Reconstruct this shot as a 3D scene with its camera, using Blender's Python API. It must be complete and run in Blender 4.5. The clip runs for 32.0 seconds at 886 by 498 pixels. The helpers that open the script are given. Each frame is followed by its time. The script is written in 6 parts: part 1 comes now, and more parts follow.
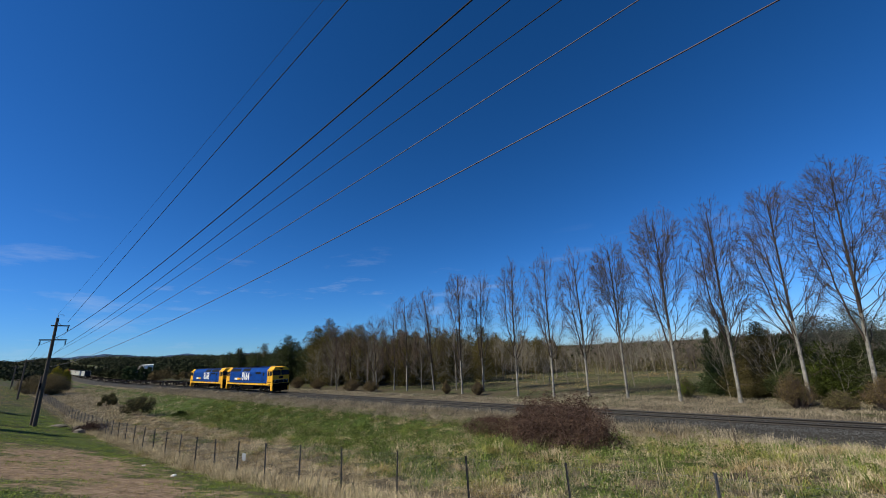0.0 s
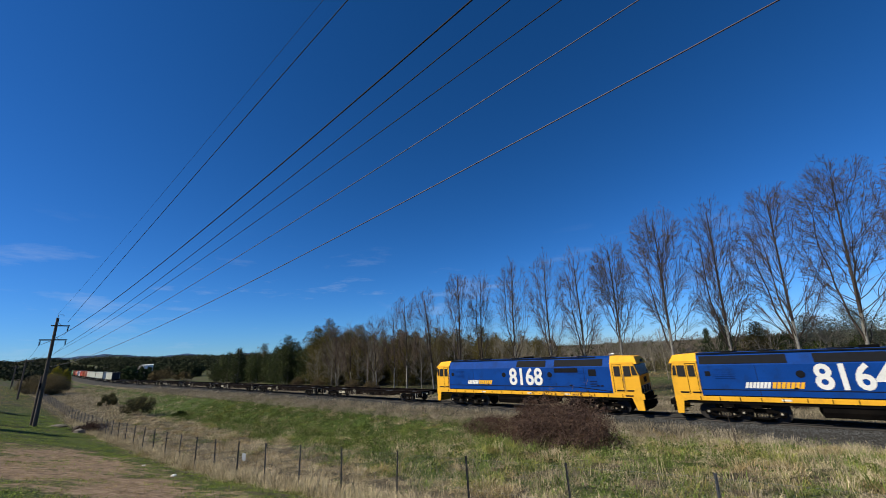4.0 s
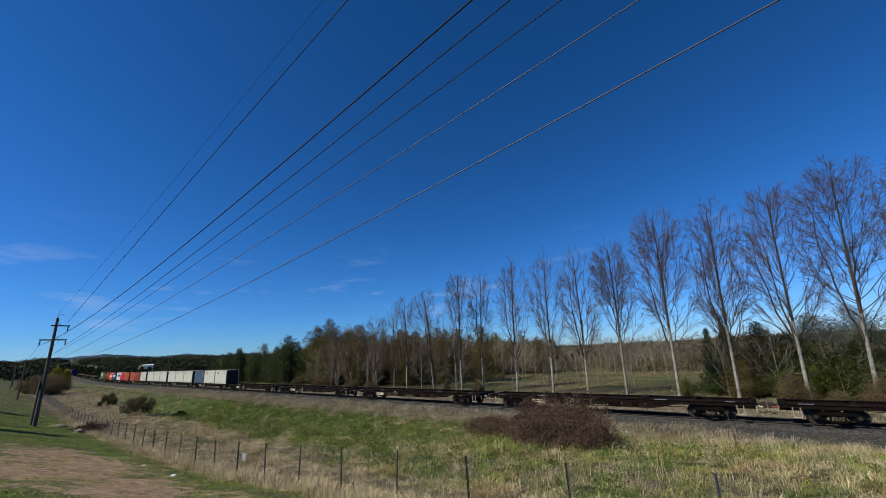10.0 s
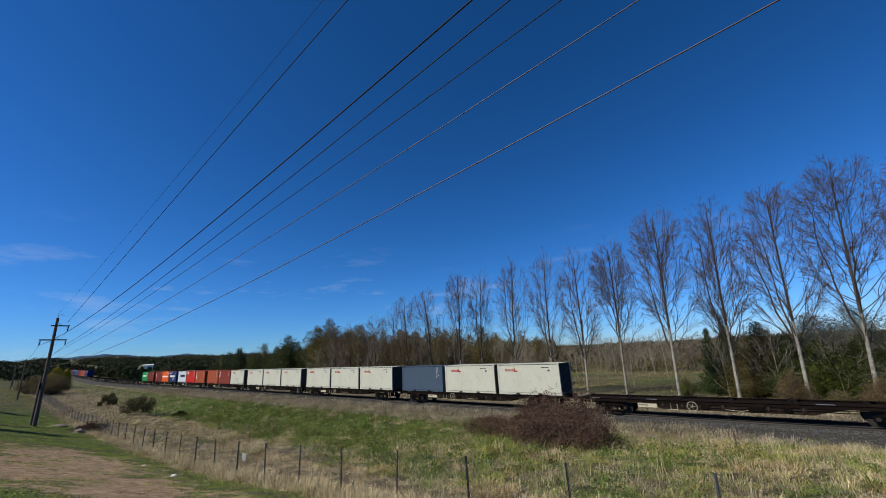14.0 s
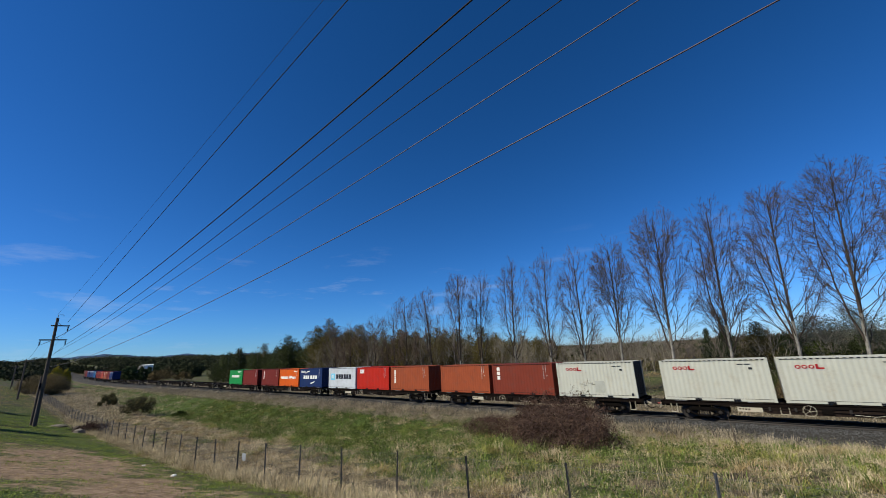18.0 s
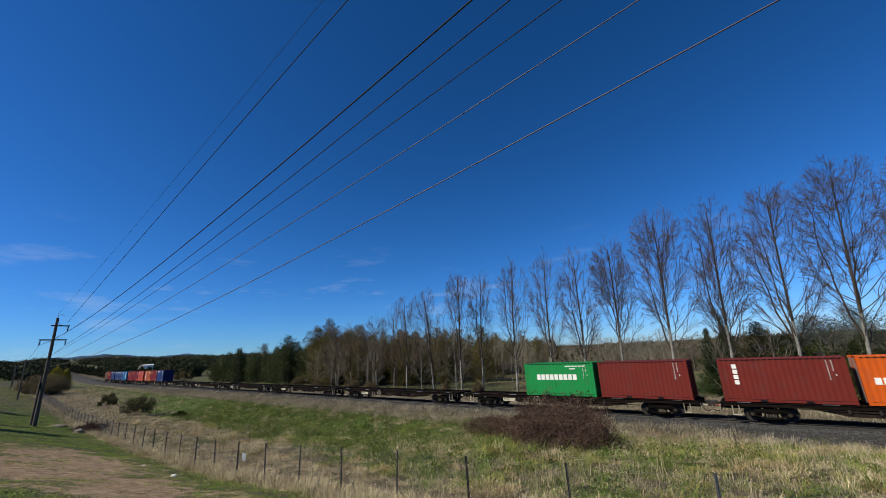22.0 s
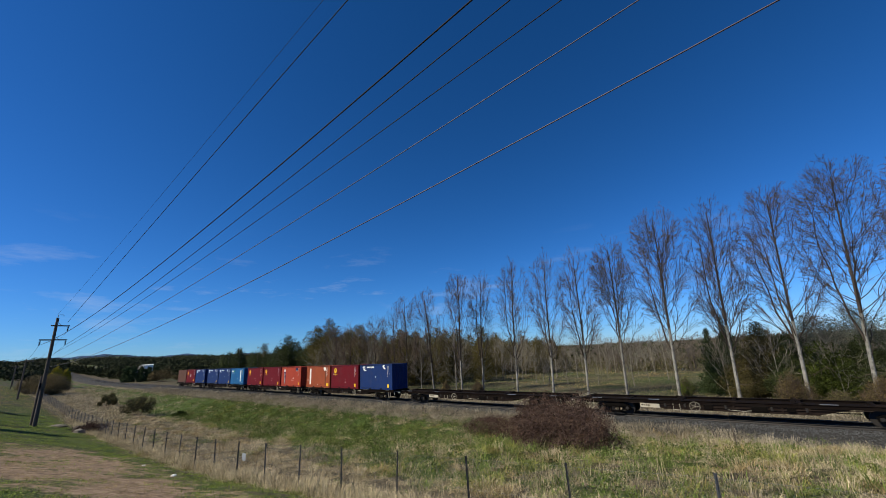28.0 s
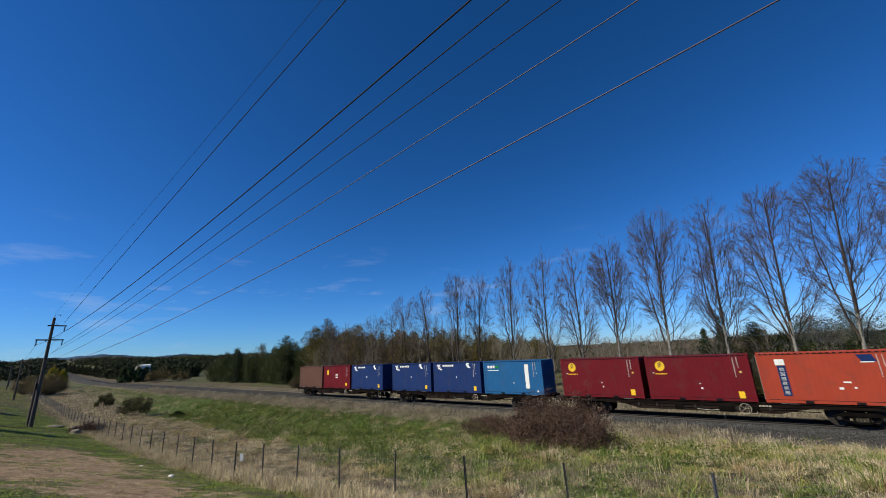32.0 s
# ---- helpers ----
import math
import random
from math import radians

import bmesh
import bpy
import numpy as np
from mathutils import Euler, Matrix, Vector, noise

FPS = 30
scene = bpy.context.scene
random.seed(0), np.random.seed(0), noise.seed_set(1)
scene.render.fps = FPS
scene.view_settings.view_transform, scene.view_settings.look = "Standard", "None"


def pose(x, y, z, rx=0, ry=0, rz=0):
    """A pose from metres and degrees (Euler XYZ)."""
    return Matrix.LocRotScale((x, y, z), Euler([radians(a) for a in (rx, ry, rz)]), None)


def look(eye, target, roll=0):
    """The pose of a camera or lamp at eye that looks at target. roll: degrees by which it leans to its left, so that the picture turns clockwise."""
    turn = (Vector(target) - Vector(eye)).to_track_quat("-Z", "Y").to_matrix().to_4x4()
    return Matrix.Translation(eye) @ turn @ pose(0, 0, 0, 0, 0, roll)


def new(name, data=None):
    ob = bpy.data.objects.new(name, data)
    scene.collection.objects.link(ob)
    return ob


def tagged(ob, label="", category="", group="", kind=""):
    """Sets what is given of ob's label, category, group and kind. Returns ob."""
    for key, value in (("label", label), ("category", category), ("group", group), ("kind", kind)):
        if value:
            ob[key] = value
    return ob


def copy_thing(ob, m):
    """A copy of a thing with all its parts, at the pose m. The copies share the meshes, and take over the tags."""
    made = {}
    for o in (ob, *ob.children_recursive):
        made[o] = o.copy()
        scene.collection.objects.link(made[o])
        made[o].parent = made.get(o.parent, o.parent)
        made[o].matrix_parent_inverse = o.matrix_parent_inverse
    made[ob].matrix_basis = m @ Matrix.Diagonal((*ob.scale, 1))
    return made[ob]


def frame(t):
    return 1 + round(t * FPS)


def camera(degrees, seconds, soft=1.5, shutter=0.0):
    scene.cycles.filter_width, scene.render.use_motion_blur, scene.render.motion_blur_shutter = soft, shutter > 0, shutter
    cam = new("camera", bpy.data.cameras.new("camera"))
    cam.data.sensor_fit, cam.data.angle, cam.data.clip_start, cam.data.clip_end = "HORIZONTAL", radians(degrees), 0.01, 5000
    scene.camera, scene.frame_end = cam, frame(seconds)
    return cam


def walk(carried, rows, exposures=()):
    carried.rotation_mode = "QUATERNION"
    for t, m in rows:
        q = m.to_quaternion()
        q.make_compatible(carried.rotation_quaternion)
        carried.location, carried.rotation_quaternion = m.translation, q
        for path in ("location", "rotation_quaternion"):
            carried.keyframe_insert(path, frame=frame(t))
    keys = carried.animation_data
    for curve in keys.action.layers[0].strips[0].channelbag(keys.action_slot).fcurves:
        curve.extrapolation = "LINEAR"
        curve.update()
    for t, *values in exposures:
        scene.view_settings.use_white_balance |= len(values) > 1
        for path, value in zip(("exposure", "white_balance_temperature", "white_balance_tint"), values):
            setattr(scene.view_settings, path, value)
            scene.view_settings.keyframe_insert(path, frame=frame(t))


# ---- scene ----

# ------------------------------------------------------------------ camera
EYE = (0.0, 0.0, 5.059)
FOV, TILT, LEAN = 99.0, 15.34, -2.822


def aim(turn=0.0):
    return pose(*EYE, 0, 0, turn) @ pose(0, 0, 0, 90 + TILT, 0, 0) @ pose(0, 0, 0, 0, 0, LEAN)


cam = camera(FOV, 32.0, soft=0.5, shutter=0.1)
walk(cam, [(0.0, aim()), (28.0, aim()), (30.9, aim()), (31.3, aim(-0.05)), (31.7, aim(-0.15)), (32.0, aim(-0.25))])

# ------------------------------------------------------------------ light
SUN_AZ, SUN_EL = 248.0, 42.0      # compass degrees clockwise from +Y, height
world = bpy.data.worlds.new("clear_sky")
scene.world = world
world.use_nodes = True
wn = world.node_tree
sky = wn.nodes.new("ShaderNodeTexSky")
sky.sky_type, sky.sun_disc = "NISHITA", False
sky.sun_elevation, sky.sun_rotation = radians(SUN_EL), radians(SUN_AZ)
sky.altitude, sky.air_density, sky.dust_density, sky.ozone_density = 700, 1.0, 0.0, 2.0
bg = wn.nodes["Background"]
split, join = wn.nodes.new("ShaderNodeSeparateColor"), wn.nodes.new("ShaderNodeCombineColor")     # a clear, deep winter blue
wn.links.new(sky.outputs[0], split.inputs[0])
for k, (power, gain) in enumerate(((1.5, 0.0100), (1.15, 0.0380), (1.22, 0.0610))):
    deep, scaled = wn.nodes.new("ShaderNodeMath"), wn.nodes.new("ShaderNodeMath")
    deep.operation, scaled.operation = "POWER", "MULTIPLY"
    deep.inputs[1].default_value, scaled.inputs[1].default_value = power, gain
    wn.links.new(split.outputs[k], deep.inputs[0])
    wn.links.new(deep.outputs[0], scaled.inputs[0])
    wn.links.new(scaled.outputs[0], join.inputs[k])
# thin wisps of high cloud low over the horizon
way, stretch, wisp = wn.nodes.new("ShaderNodeTexCoord"), wn.nodes.new("ShaderNodeMapping"), wn.nodes.new("ShaderNodeTexNoise")
stretch.inputs["Scale"].default_value = (3.2, 3.2, 16.0)
stretch.inputs["Rotation"].default_value = (radians(6), radians(-5), 0)
wisp.inputs["Scale"].default_value, wisp.inputs["Detail"].default_value, wisp.inputs["Roughness"].default_value = 1.6, 7, 0.62
wn.links.new(way.outputs["Generated"], stretch.inputs["Vector"])
wn.links.new(stretch.outputs[0], wisp.inputs["Vector"])
thin, height, low, both, veil = (wn.nodes.new(k) for k in ("ShaderNodeMapRange", "ShaderNodeSeparateXYZ", "ShaderNodeMapRange", "ShaderNodeMath", "ShaderNodeMix"))
thin.inputs["From Min"].default_value, thin.inputs["From Max"].default_value, thin.inputs["To Max"].default_value = 0.56, 0.80, 0.30
wn.links.new(wisp.outputs["Fac"], thin.inputs["Value"])
wn.links.new(way.outputs["Generated"], height.inputs[0])
low.inputs["From Min"].default_value, low.inputs["From Max"].default_value = 0.30, 0.16
wn.links.new(height.outputs["Z"], low.inputs["Value"])
both.operation, veil.data_type = "MULTIPLY", "RGBA"
wn.links.new(thin.outputs[0], both.inputs[0])
wn.links.new(low.outputs[0], both.inputs[1])
wn.links.new(both.outputs[0], veil.inputs["Factor"])
wn.links.new(join.outputs[0], veil.inputs["A"])
veil.inputs["B"].default_value = (0.50, 0.55, 0.62, 1)
wn.links.new(veil.outputs["Result"], bg.inputs[0])
bg.inputs[1].default_value = 1.0

sun = new("sun", bpy.data.lights.new("sun", "SUN"))
sun.data.energy, sun.data.angle, sun.data.color = 5.0, radians(0.53), (1.0, 0.92, 0.73)
a, e = radians(SUN_AZ), radians(SUN_EL)
sun_way = Vector((math.sin(a) * math.cos(e), math.cos(a) * math.cos(e), math.sin(e)))
sun.matrix_world = look(sun_way * 200, (0, 0, 0))
scene.view_settings.exposure = 0.3

# ------------------------------------------------------------------ plan: the line and the land
HEAD = -0.675733
U = np.array([math.cos(HEAD), math.sin(HEAD)])
N = np.array([-U[1], U[0]])
FOOT = 33.036 * N


def bend(s):
    """How far the line's axis lies off its straight chord."""
    s = np.asarray(s, float)
    near = np.clip(s, -160, 30)
    y = 0.5 * 8.6446e-4 * near ** 2 + 9.9456e-6 * near ** 3 / 6
    q = np.clip(-160 - s, 0, None)
    y = y + 0.011 * q + 0.038 * (q - 25 * (1 - np.exp(-q / 25)))
    return y + np.clip(s - 30, 0, None) * 0.0304


def rise(s):
    q = np.clip(-180 - np.asarray(s, float), 0, 320)
    return 0.014 * (q - 20 * (1 - np.exp(-q / 20)))


def spot(s, d=0.0):
    """World x, y at the distance s along the line and d towards the road side of it."""
    s = np.asarray(s, float)
    y = bend(s) - d
    return FOOT[0] + s * U[0] + y * N[0], FOOT[1] + s * U[1] + y * N[1]


def line_pose(s, z=0.0):
    x, y = spot(s)
    x2, y2 = spot(s + 1.0)
    return pose(float(x), float(y), float(rise(s)) + z, 0, 0, math.degrees(math.atan2(float(y2 - y), float(x2 - x))))


FENCE_S = [-700, -300, -160, -126, -98, -76, -59, -42, -30, -22, -13, -1, 12, 40, 120, 700]
FENCE_Z = [1.0, 0.4, -1.0, -1.5, -1.9, -2.15, -1.9, -1.5, -1.15, -0.72, -0.05, 0.72, 1.1, 1.5, 2.0, 2.5]


def lump(x, y, size, seed=0):
    """Smooth cheap noise of numpy arrays, about -1 to 1."""
    v = np.zeros_like(x)
    for k, (ax, ay, ph) in enumerate(((1, .35, 0), (-.5, .9, 2.1), (.7, .8, 4.0), (.2, -1.1, 1.2))):
        v = v + np.sin((ax * x + ay * y) * 6.283 / size * (1 + .23 * k) + ph + seed)
    return v / 4


def land(s, d):
    """Height of the ground."""
    s, d = np.broadcast_arrays(np.asarray(s, float), np.asarray(d, float))
    x, y = spot(s, d)
    zf = np.interp(s, FENCE_S, FENCE_Z)
    rail = rise(s)
    bed = np.interp(np.abs(d), [0, 2.25, 3.7, 5.0], [-0.19, -0.19, -0.82, -0.95])
    near = rail + bed - 0.30 * np.clip(d - 5, 0, None)
    nat = zf - 0.12 * np.clip(16 - d, 0, None)
    nat = nat + np.where(d > 23, 0.26 * np.clip(d - 23, 0, 10) + 0.05 * np.clip(d - 33, 0, 20), 0)
    k = 0.25
    soft = 0.5 * (near + nat + np.sqrt((near - nat) ** 2 + k * k))
    mix = np.clip((d - 3.7) / 1.5, 0, 1)
    zn = near * (1 - mix) + soft * mix
    far = rail + np.maximum(bed, -0.82)
    fade = np.clip((-d - 4) / 16, 0, 1)
    far = far * (1 - fade) + (-0.8 + 0.35 * rail) * fade
    z = np.where(d >= 0, zn, far)
    r = np.hypot(x, y)
    az = np.arctan2(x, np.maximum(y, 1e-6))
    tall = np.interp(az, [-1.57, -0.9, -0.55, -0.2, 0.1, 0.5, 1.2], [33, 33, 28, 19, 10, 7, 7])
    tall = tall * (1 + 0.18 * np.sin(az * 9 + 1) + 0.10 * np.sin(az * 23) + .06 * np.sin(az * 51))
    t = np.clip((r - 130) / 1400, 0, 1)
    hill = tall * t * t * (3 - 2 * t)
    z = z + np.where(d < -25, 1, np.clip((r - 250) / 200, 0, 1)) * hill * (y > -50)
    rough = np.where(np.abs(d) > 5, 1, 0) * np.clip(260 / (r + 60), 0.4, 1)
    bank = np.clip((d - 4.5) / 1.5, 0, 1) * np.clip((23 - d) / 2, 0, 1) * np.clip((s + 110) / 40, 0, 1)
    return z + rough * (0.07 * lump(x, y, 3.1) + 0.09 * lump(x, y, 9.0, 2)) + bank * (.17 * lump(x, y, 1.6, 4) + .17 * lump(x, y, 2.7, 6))


def ground_at(x, y):
    """Height of the ground at a world place."""
    qx, qy = x - FOOT[0], y - FOOT[1]
    s = qx * U[0] + qy * U[1]
    return float(land(s, bend(s) - (qx * N[0] + qy * N[1])))


def plan_of(x, y):
    qx, qy = x - FOOT[0], y - FOOT[1]
    s = qx * U[0] + qy * U[1]
    return s, float(bend(s)) - (qx * N[0] + qy * N[1])


# ------------------------------------------------------------------ materials
def make(name, base, rough=0.6, metal=0.0, vary=0.25, scale=3.0, fine=40.0, bump=0.15, dirt=None, dirt_amount=0.35, dirt_scale=1.2, per=0.0, islands=0.0, spec=0.5):
    """A surface with coarse and fine variation, optional dirt, and variation from piece to piece."""
    m = bpy.data.materials.new(name)
    m.use_nodes = True
    nt = m.node_tree
    nd, ln = nt.nodes, nt.links
    p = nd["Principled BSDF"]
    co = nd.new("ShaderNodeTexCoord")
    n1 = nd.new("ShaderNodeTexNoise")
    n1.inputs["Scale"].default_value, n1.inputs["Detail"].default_value = scale, 5
    n2 = nd.new("ShaderNodeTexNoise")
    n2.inputs["Scale"].default_value, n2.inputs["Detail"].default_value = fine, 3
    for q in (n1, n2):
        ln.new(co.outputs["Object"], q.inputs["Vector"])
    add = nd.new("ShaderNodeMath")
    add.operation = "MULTIPLY_ADD"
    ln.new(n1.outputs["Fac"], add.inputs[0])
    add.inputs[1].default_value = 0.65
    half = nd.new("ShaderNodeMath")
    half.operation = "MULTIPLY"
    ln.new(n2.outputs["Fac"], half.inputs[0])
    half.inputs[1].default_value = 0.35
    ln.new(half.outputs[0], add.inputs[2])
    ramp = nd.new("ShaderNodeMapRange")
    ramp.inputs["From Min"].default_value, ramp.inputs["From Max"].default_value = 0.3, 0.7
    ramp.inputs["To Min"].default_value, ramp.inputs["To Max"].default_value = 1 - vary, 1 + vary
    ln.new(add.outputs[0], ramp.inputs["Value"])
    last = ramp.outputs[0]
    for amount, kind in ((per, "ShaderNodeObjectInfo"), (islands, "ShaderNodeNewGeometry")):
        if amount:
            info = nd.new(kind)
            r2 = nd.new("ShaderNodeMapRange")
            r2.inputs["To Min"].default_value, r2.inputs["To Max"].default_value = 1 - amount, 1 + amount
            ln.new(info.outputs["Random" if kind.endswith("Info") else "Random Per Island"], r2.inputs["Value"])
            mu = nd.new("ShaderNodeMath")
            mu.operation = "MULTIPLY"
            ln.new(last, mu.inputs[0])
            ln.new(r2.outputs[0], mu.inputs[1])
            last = mu.outputs[0]
    vm = nd.new("ShaderNodeVectorMath")
    vm.operation = "SCALE"
    vm.inputs[0].default_value = base
    ln.new(last, vm.inputs["Scale"])
    colour = vm.outputs[0]
    if dirt:
        n3 = nd.new("ShaderNodeTexNoise")
        n3.inputs["Scale"].default_value, n3.inputs["Detail"].default_value = dirt_scale, 8
        n3.inputs["Roughness"].default_value = 0.7
        ln.new(co.outputs["Object"], n3.inputs["Vector"])
        r3 = nd.new("ShaderNodeMapRange")
        r3.inputs["From Min"].default_value, r3.inputs["From Max"].default_value = 0.5, 0.72
        r3.inputs["To Max"].default_value = dirt_amount
        ln.new(n3.outputs["Fac"], r3.inputs["Value"])
        mx = nd.new("ShaderNodeMix")
        mx.data_type = "RGBA"
        ln.new(r3.outputs[0], mx.inputs["Factor"])
        ln.new(colour, mx.inputs["A"])
        mx.inputs["B"].default_value = (*dirt, 1)
        colour = mx.outputs["Result"]
    ln.new(colour, p.inputs["Base Color"])
    p.inputs["Roughness"].default_value, p.inputs["Metallic"].default_value = rough, metal
    p.inputs["Specular IOR Level"].default_value = spec
    if bump:
        bp = nd.new("ShaderNodeBump")
        bp.inputs["Strength"].default_value, bp.inputs["Distance"].default_value = bump, 0.02
        ln.new(n2.outputs["Fac"], bp.inputs["Height"])
        ln.new(bp.outputs[0], p.inputs["Normal"])
    return m


GRIME = (0.05, 0.045, 0.04)


def paint(name, rgb, dirt=GRIME, amount=0.3):
    return make(name, rgb, rough=0.6, spec=0.14, vary=0.10, scale=0.9, fine=25, bump=0.03, dirt=dirt, dirt_amount=amount, dirt_scale=1.6)


M_STEEL = make("rail_steel", (0.011, 0.009, 0.008), rough=0.7, metal=0.0, scale=2, dirt=(0.022, 0.014, 0.011), dirt_amount=0.6)
M_BALLAST = make("ballast_stone", (0.062, 0.063, 0.066), rough=0.9, vary=0.3, scale=1.5, fine=20, islands=0.45, bump=0.3)
M_SLEEPER = make("sleeper_timber", (0.020, 0.018, 0.0165), rough=0.9, vary=0.3, scale=3, per=0.2)
M_BARK = make("bare_bark", (0.20, 0.192, 0.172), rough=0.95, vary=0.55, scale=1.3, fine=9, bump=0.8, per=0.12, dirt=(0.035, 0.030, 0.026), dirt_amount=0.9, dirt_scale=4.0, spec=0.2)
M_LIMB = make("dark_limb_bark", (0.052, 0.041, 0.033), rough=0.95, vary=0.5, scale=1.5, fine=9, bump=0.6, per=0.12, spec=0.15)
M_ASH = make("grey_sapling_bark", (0.20, 0.178, 0.145), rough=0.95, vary=0.4, scale=1.5, fine=9, bump=0, islands=0.3, spec=0.15)
M_TWIG = make("bare_twigs", (0.088, 0.060, 0.046), rough=0.9, vary=0.2, scale=2, bump=0, islands=0.25, per=0.15)
M_POLE = make("weathered_pole_timber", (0.085, 0.065, 0.05), rough=0.9, vary=0.3, scale=2, fine=30, bump=0.3)
M_GALV = make("galvanised_steel", (0.25, 0.26, 0.27), rough=0.5, metal=0.6, scale=4, vary=0.15, bump=0)
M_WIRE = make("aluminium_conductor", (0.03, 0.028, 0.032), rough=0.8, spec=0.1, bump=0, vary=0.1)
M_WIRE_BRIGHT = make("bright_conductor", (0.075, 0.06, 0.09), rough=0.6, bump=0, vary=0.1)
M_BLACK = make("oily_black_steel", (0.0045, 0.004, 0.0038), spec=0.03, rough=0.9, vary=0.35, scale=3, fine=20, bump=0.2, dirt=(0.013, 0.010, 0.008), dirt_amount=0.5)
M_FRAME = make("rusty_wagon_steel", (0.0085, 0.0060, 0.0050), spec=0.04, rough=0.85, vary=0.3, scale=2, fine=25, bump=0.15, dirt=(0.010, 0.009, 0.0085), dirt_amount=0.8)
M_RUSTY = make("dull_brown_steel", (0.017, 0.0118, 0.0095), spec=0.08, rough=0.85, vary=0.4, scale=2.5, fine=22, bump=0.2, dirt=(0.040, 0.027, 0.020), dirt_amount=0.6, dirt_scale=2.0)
M_CREAM = make("dirty_cream_paint", (0.40, 0.365, 0.285), rough=0.7, vary=0.2, scale=4, fine=30, bump=0.05, dirt=(0.16, 0.12, 0.08), dirt_amount=0.7, dirt_scale=4)
M_REDGEAR = make("faded_red_fitting", (0.16, 0.024, 0.018), rough=0.7, vary=0.3, bump=0.05)
M_WHEEL = make("worn_wheel_steel", (0.016, 0.013, 0.0115), rough=0.7, metal=0.2, vary=0.3)
M_WHITE = paint("white_marking_paint", (0.66, 0.66, 0.64), amount=0.2)
M_YELLOW = paint("yellow_paint", (0.70, 0.36, 0.025), amount=0.25)
M_LOCO = make("blue_loco_paint", (0.004, 0.042, 0.215), rough=0.6, spec=0.06, vary=0.16, scale=0.9, fine=18, bump=0.03, dirt=(0.008, 0.022, 0.075), dirt_amount=0.6, dirt_scale=1.1)
M_GLASS = make("dark_cab_glass", (0.02, 0.022, 0.025), rough=0.08, vary=0.05, bump=0)
M_SCREEN = make("tinted_windscreen", (0.012, 0.013, 0.015), rough=0.25, vary=0.1, bump=0, spec=0.2)
M_GRILLE = make("black_grille", (0.006, 0.007, 0.010), spec=0.1, rough=0.7, bump=0.1)


# ------------------------------------------------------------------ mesh tools
class Mesh:
    def __init__(self):
        self.v, self.f = [], []

    def add(self, vs, fs):
        k = len(self.v)
        self.v.extend(vs)
        self.f.extend([tuple(i + k for i in f) for f in fs])
        return self

    def box(self, x0, x1, y0, y1, z0, z1):
        vs = [(x, y, z) for z in (z0, z1) for y in (y0, y1) for x in (x0, x1)]
        return self.add(vs, [(0, 2, 3, 1), (4, 5, 7, 6), (0, 1, 5, 4), (2, 6, 7, 3), (0, 4, 6, 2), (1, 3, 7, 5)])

    def prism(self, outline, y0, y1):
        """An outline in x, z pushed along y."""
        n = len(outline)
        vs = [(x, y0, z) for x, z in outline] + [(x, y1, z) for x, z in outline]
        return self.add(vs, [tuple(range(n)), tuple(range(2 * n - 1, n - 1, -1))] + [(i, i + n, (i + 1) % n + n, (i + 1) % n) for i in range(n)])

    def hull(self, section, x0, x1):
        """An outline in y, z pushed along x."""
        n = len(section)
        vs = [(x0, y, z) for y, z in section] + [(x1, y, z) for y, z in section]
        return self.add(vs, [tuple(range(n)), tuple(range(2 * n - 1, n - 1, -1))] + [(i, i + n, (i + 1) % n + n, (i + 1) % n) for i in range(n)])

    def tube(self, p, q, r0, r1=None, sides=8, cap=True):
        r1 = r0 if r1 is None else r1
        p, q = Vector(p), Vector(q)
        w = (q - p).normalized()
        a = w.orthogonal().normalized()
        b = w.cross(a)
        vs = []
        for c, r in ((p, r0), (q, r1)):
            for i in range(sides):
                t = 6.28318 * i / sides
                vs.append(tuple(c + (a * math.cos(t) + b * math.sin(t)) * r))
        fs = [(i, (i + 1) % sides, (i + 1) % sides + sides, i + sides) for i in range(sides)]
        if cap:
            fs += [tuple(range(sides - 1, -1, -1)), tuple(range(sides, 2 * sides))]
        return self.add(vs, fs)

    def ring(self, c, r, thick, y, sides=16):
        """A wheel rim round the y axis."""
        for i in range(sides):
            t0, t1 = 6.28318 * i / sides, 6.28318 * (i + 1) / sides
            self.tube((c[0] + r * math.cos(t0), y, c[2] + r * math.sin(t0)), (c[0] + r * math.cos(t1), y, c[2] + r * math.sin(t1)), thick, sides=4, cap=False)
        return self

    def data(self, name, material):
        me = bpy.data.meshes.new(name)
        me.from_pydata([tuple(v) for v in self.v], [], self.f)
        me.materials.append(material)
        bm = bmesh.new()
        bm.from_mesh(me)
        bmesh.ops.recalc_face_normals(bm, faces=bm.faces)
        bm.to_mesh(me)
        bm.free()
        return me


def part(name, mesh, material, parent, label=""):
    me = mesh.data(name, material) if isinstance(mesh, Mesh) else mesh
    ob = new(name, me)
    ob.parent = parent
    return tagged(ob, label) if label else ob


def thing(name, label, category, group="", at=None):
    ob = tagged(new(name), label, category, group)
    ob.empty_display_size = 0.3
    if at is not None:
        ob.matrix_basis = at
    return ob


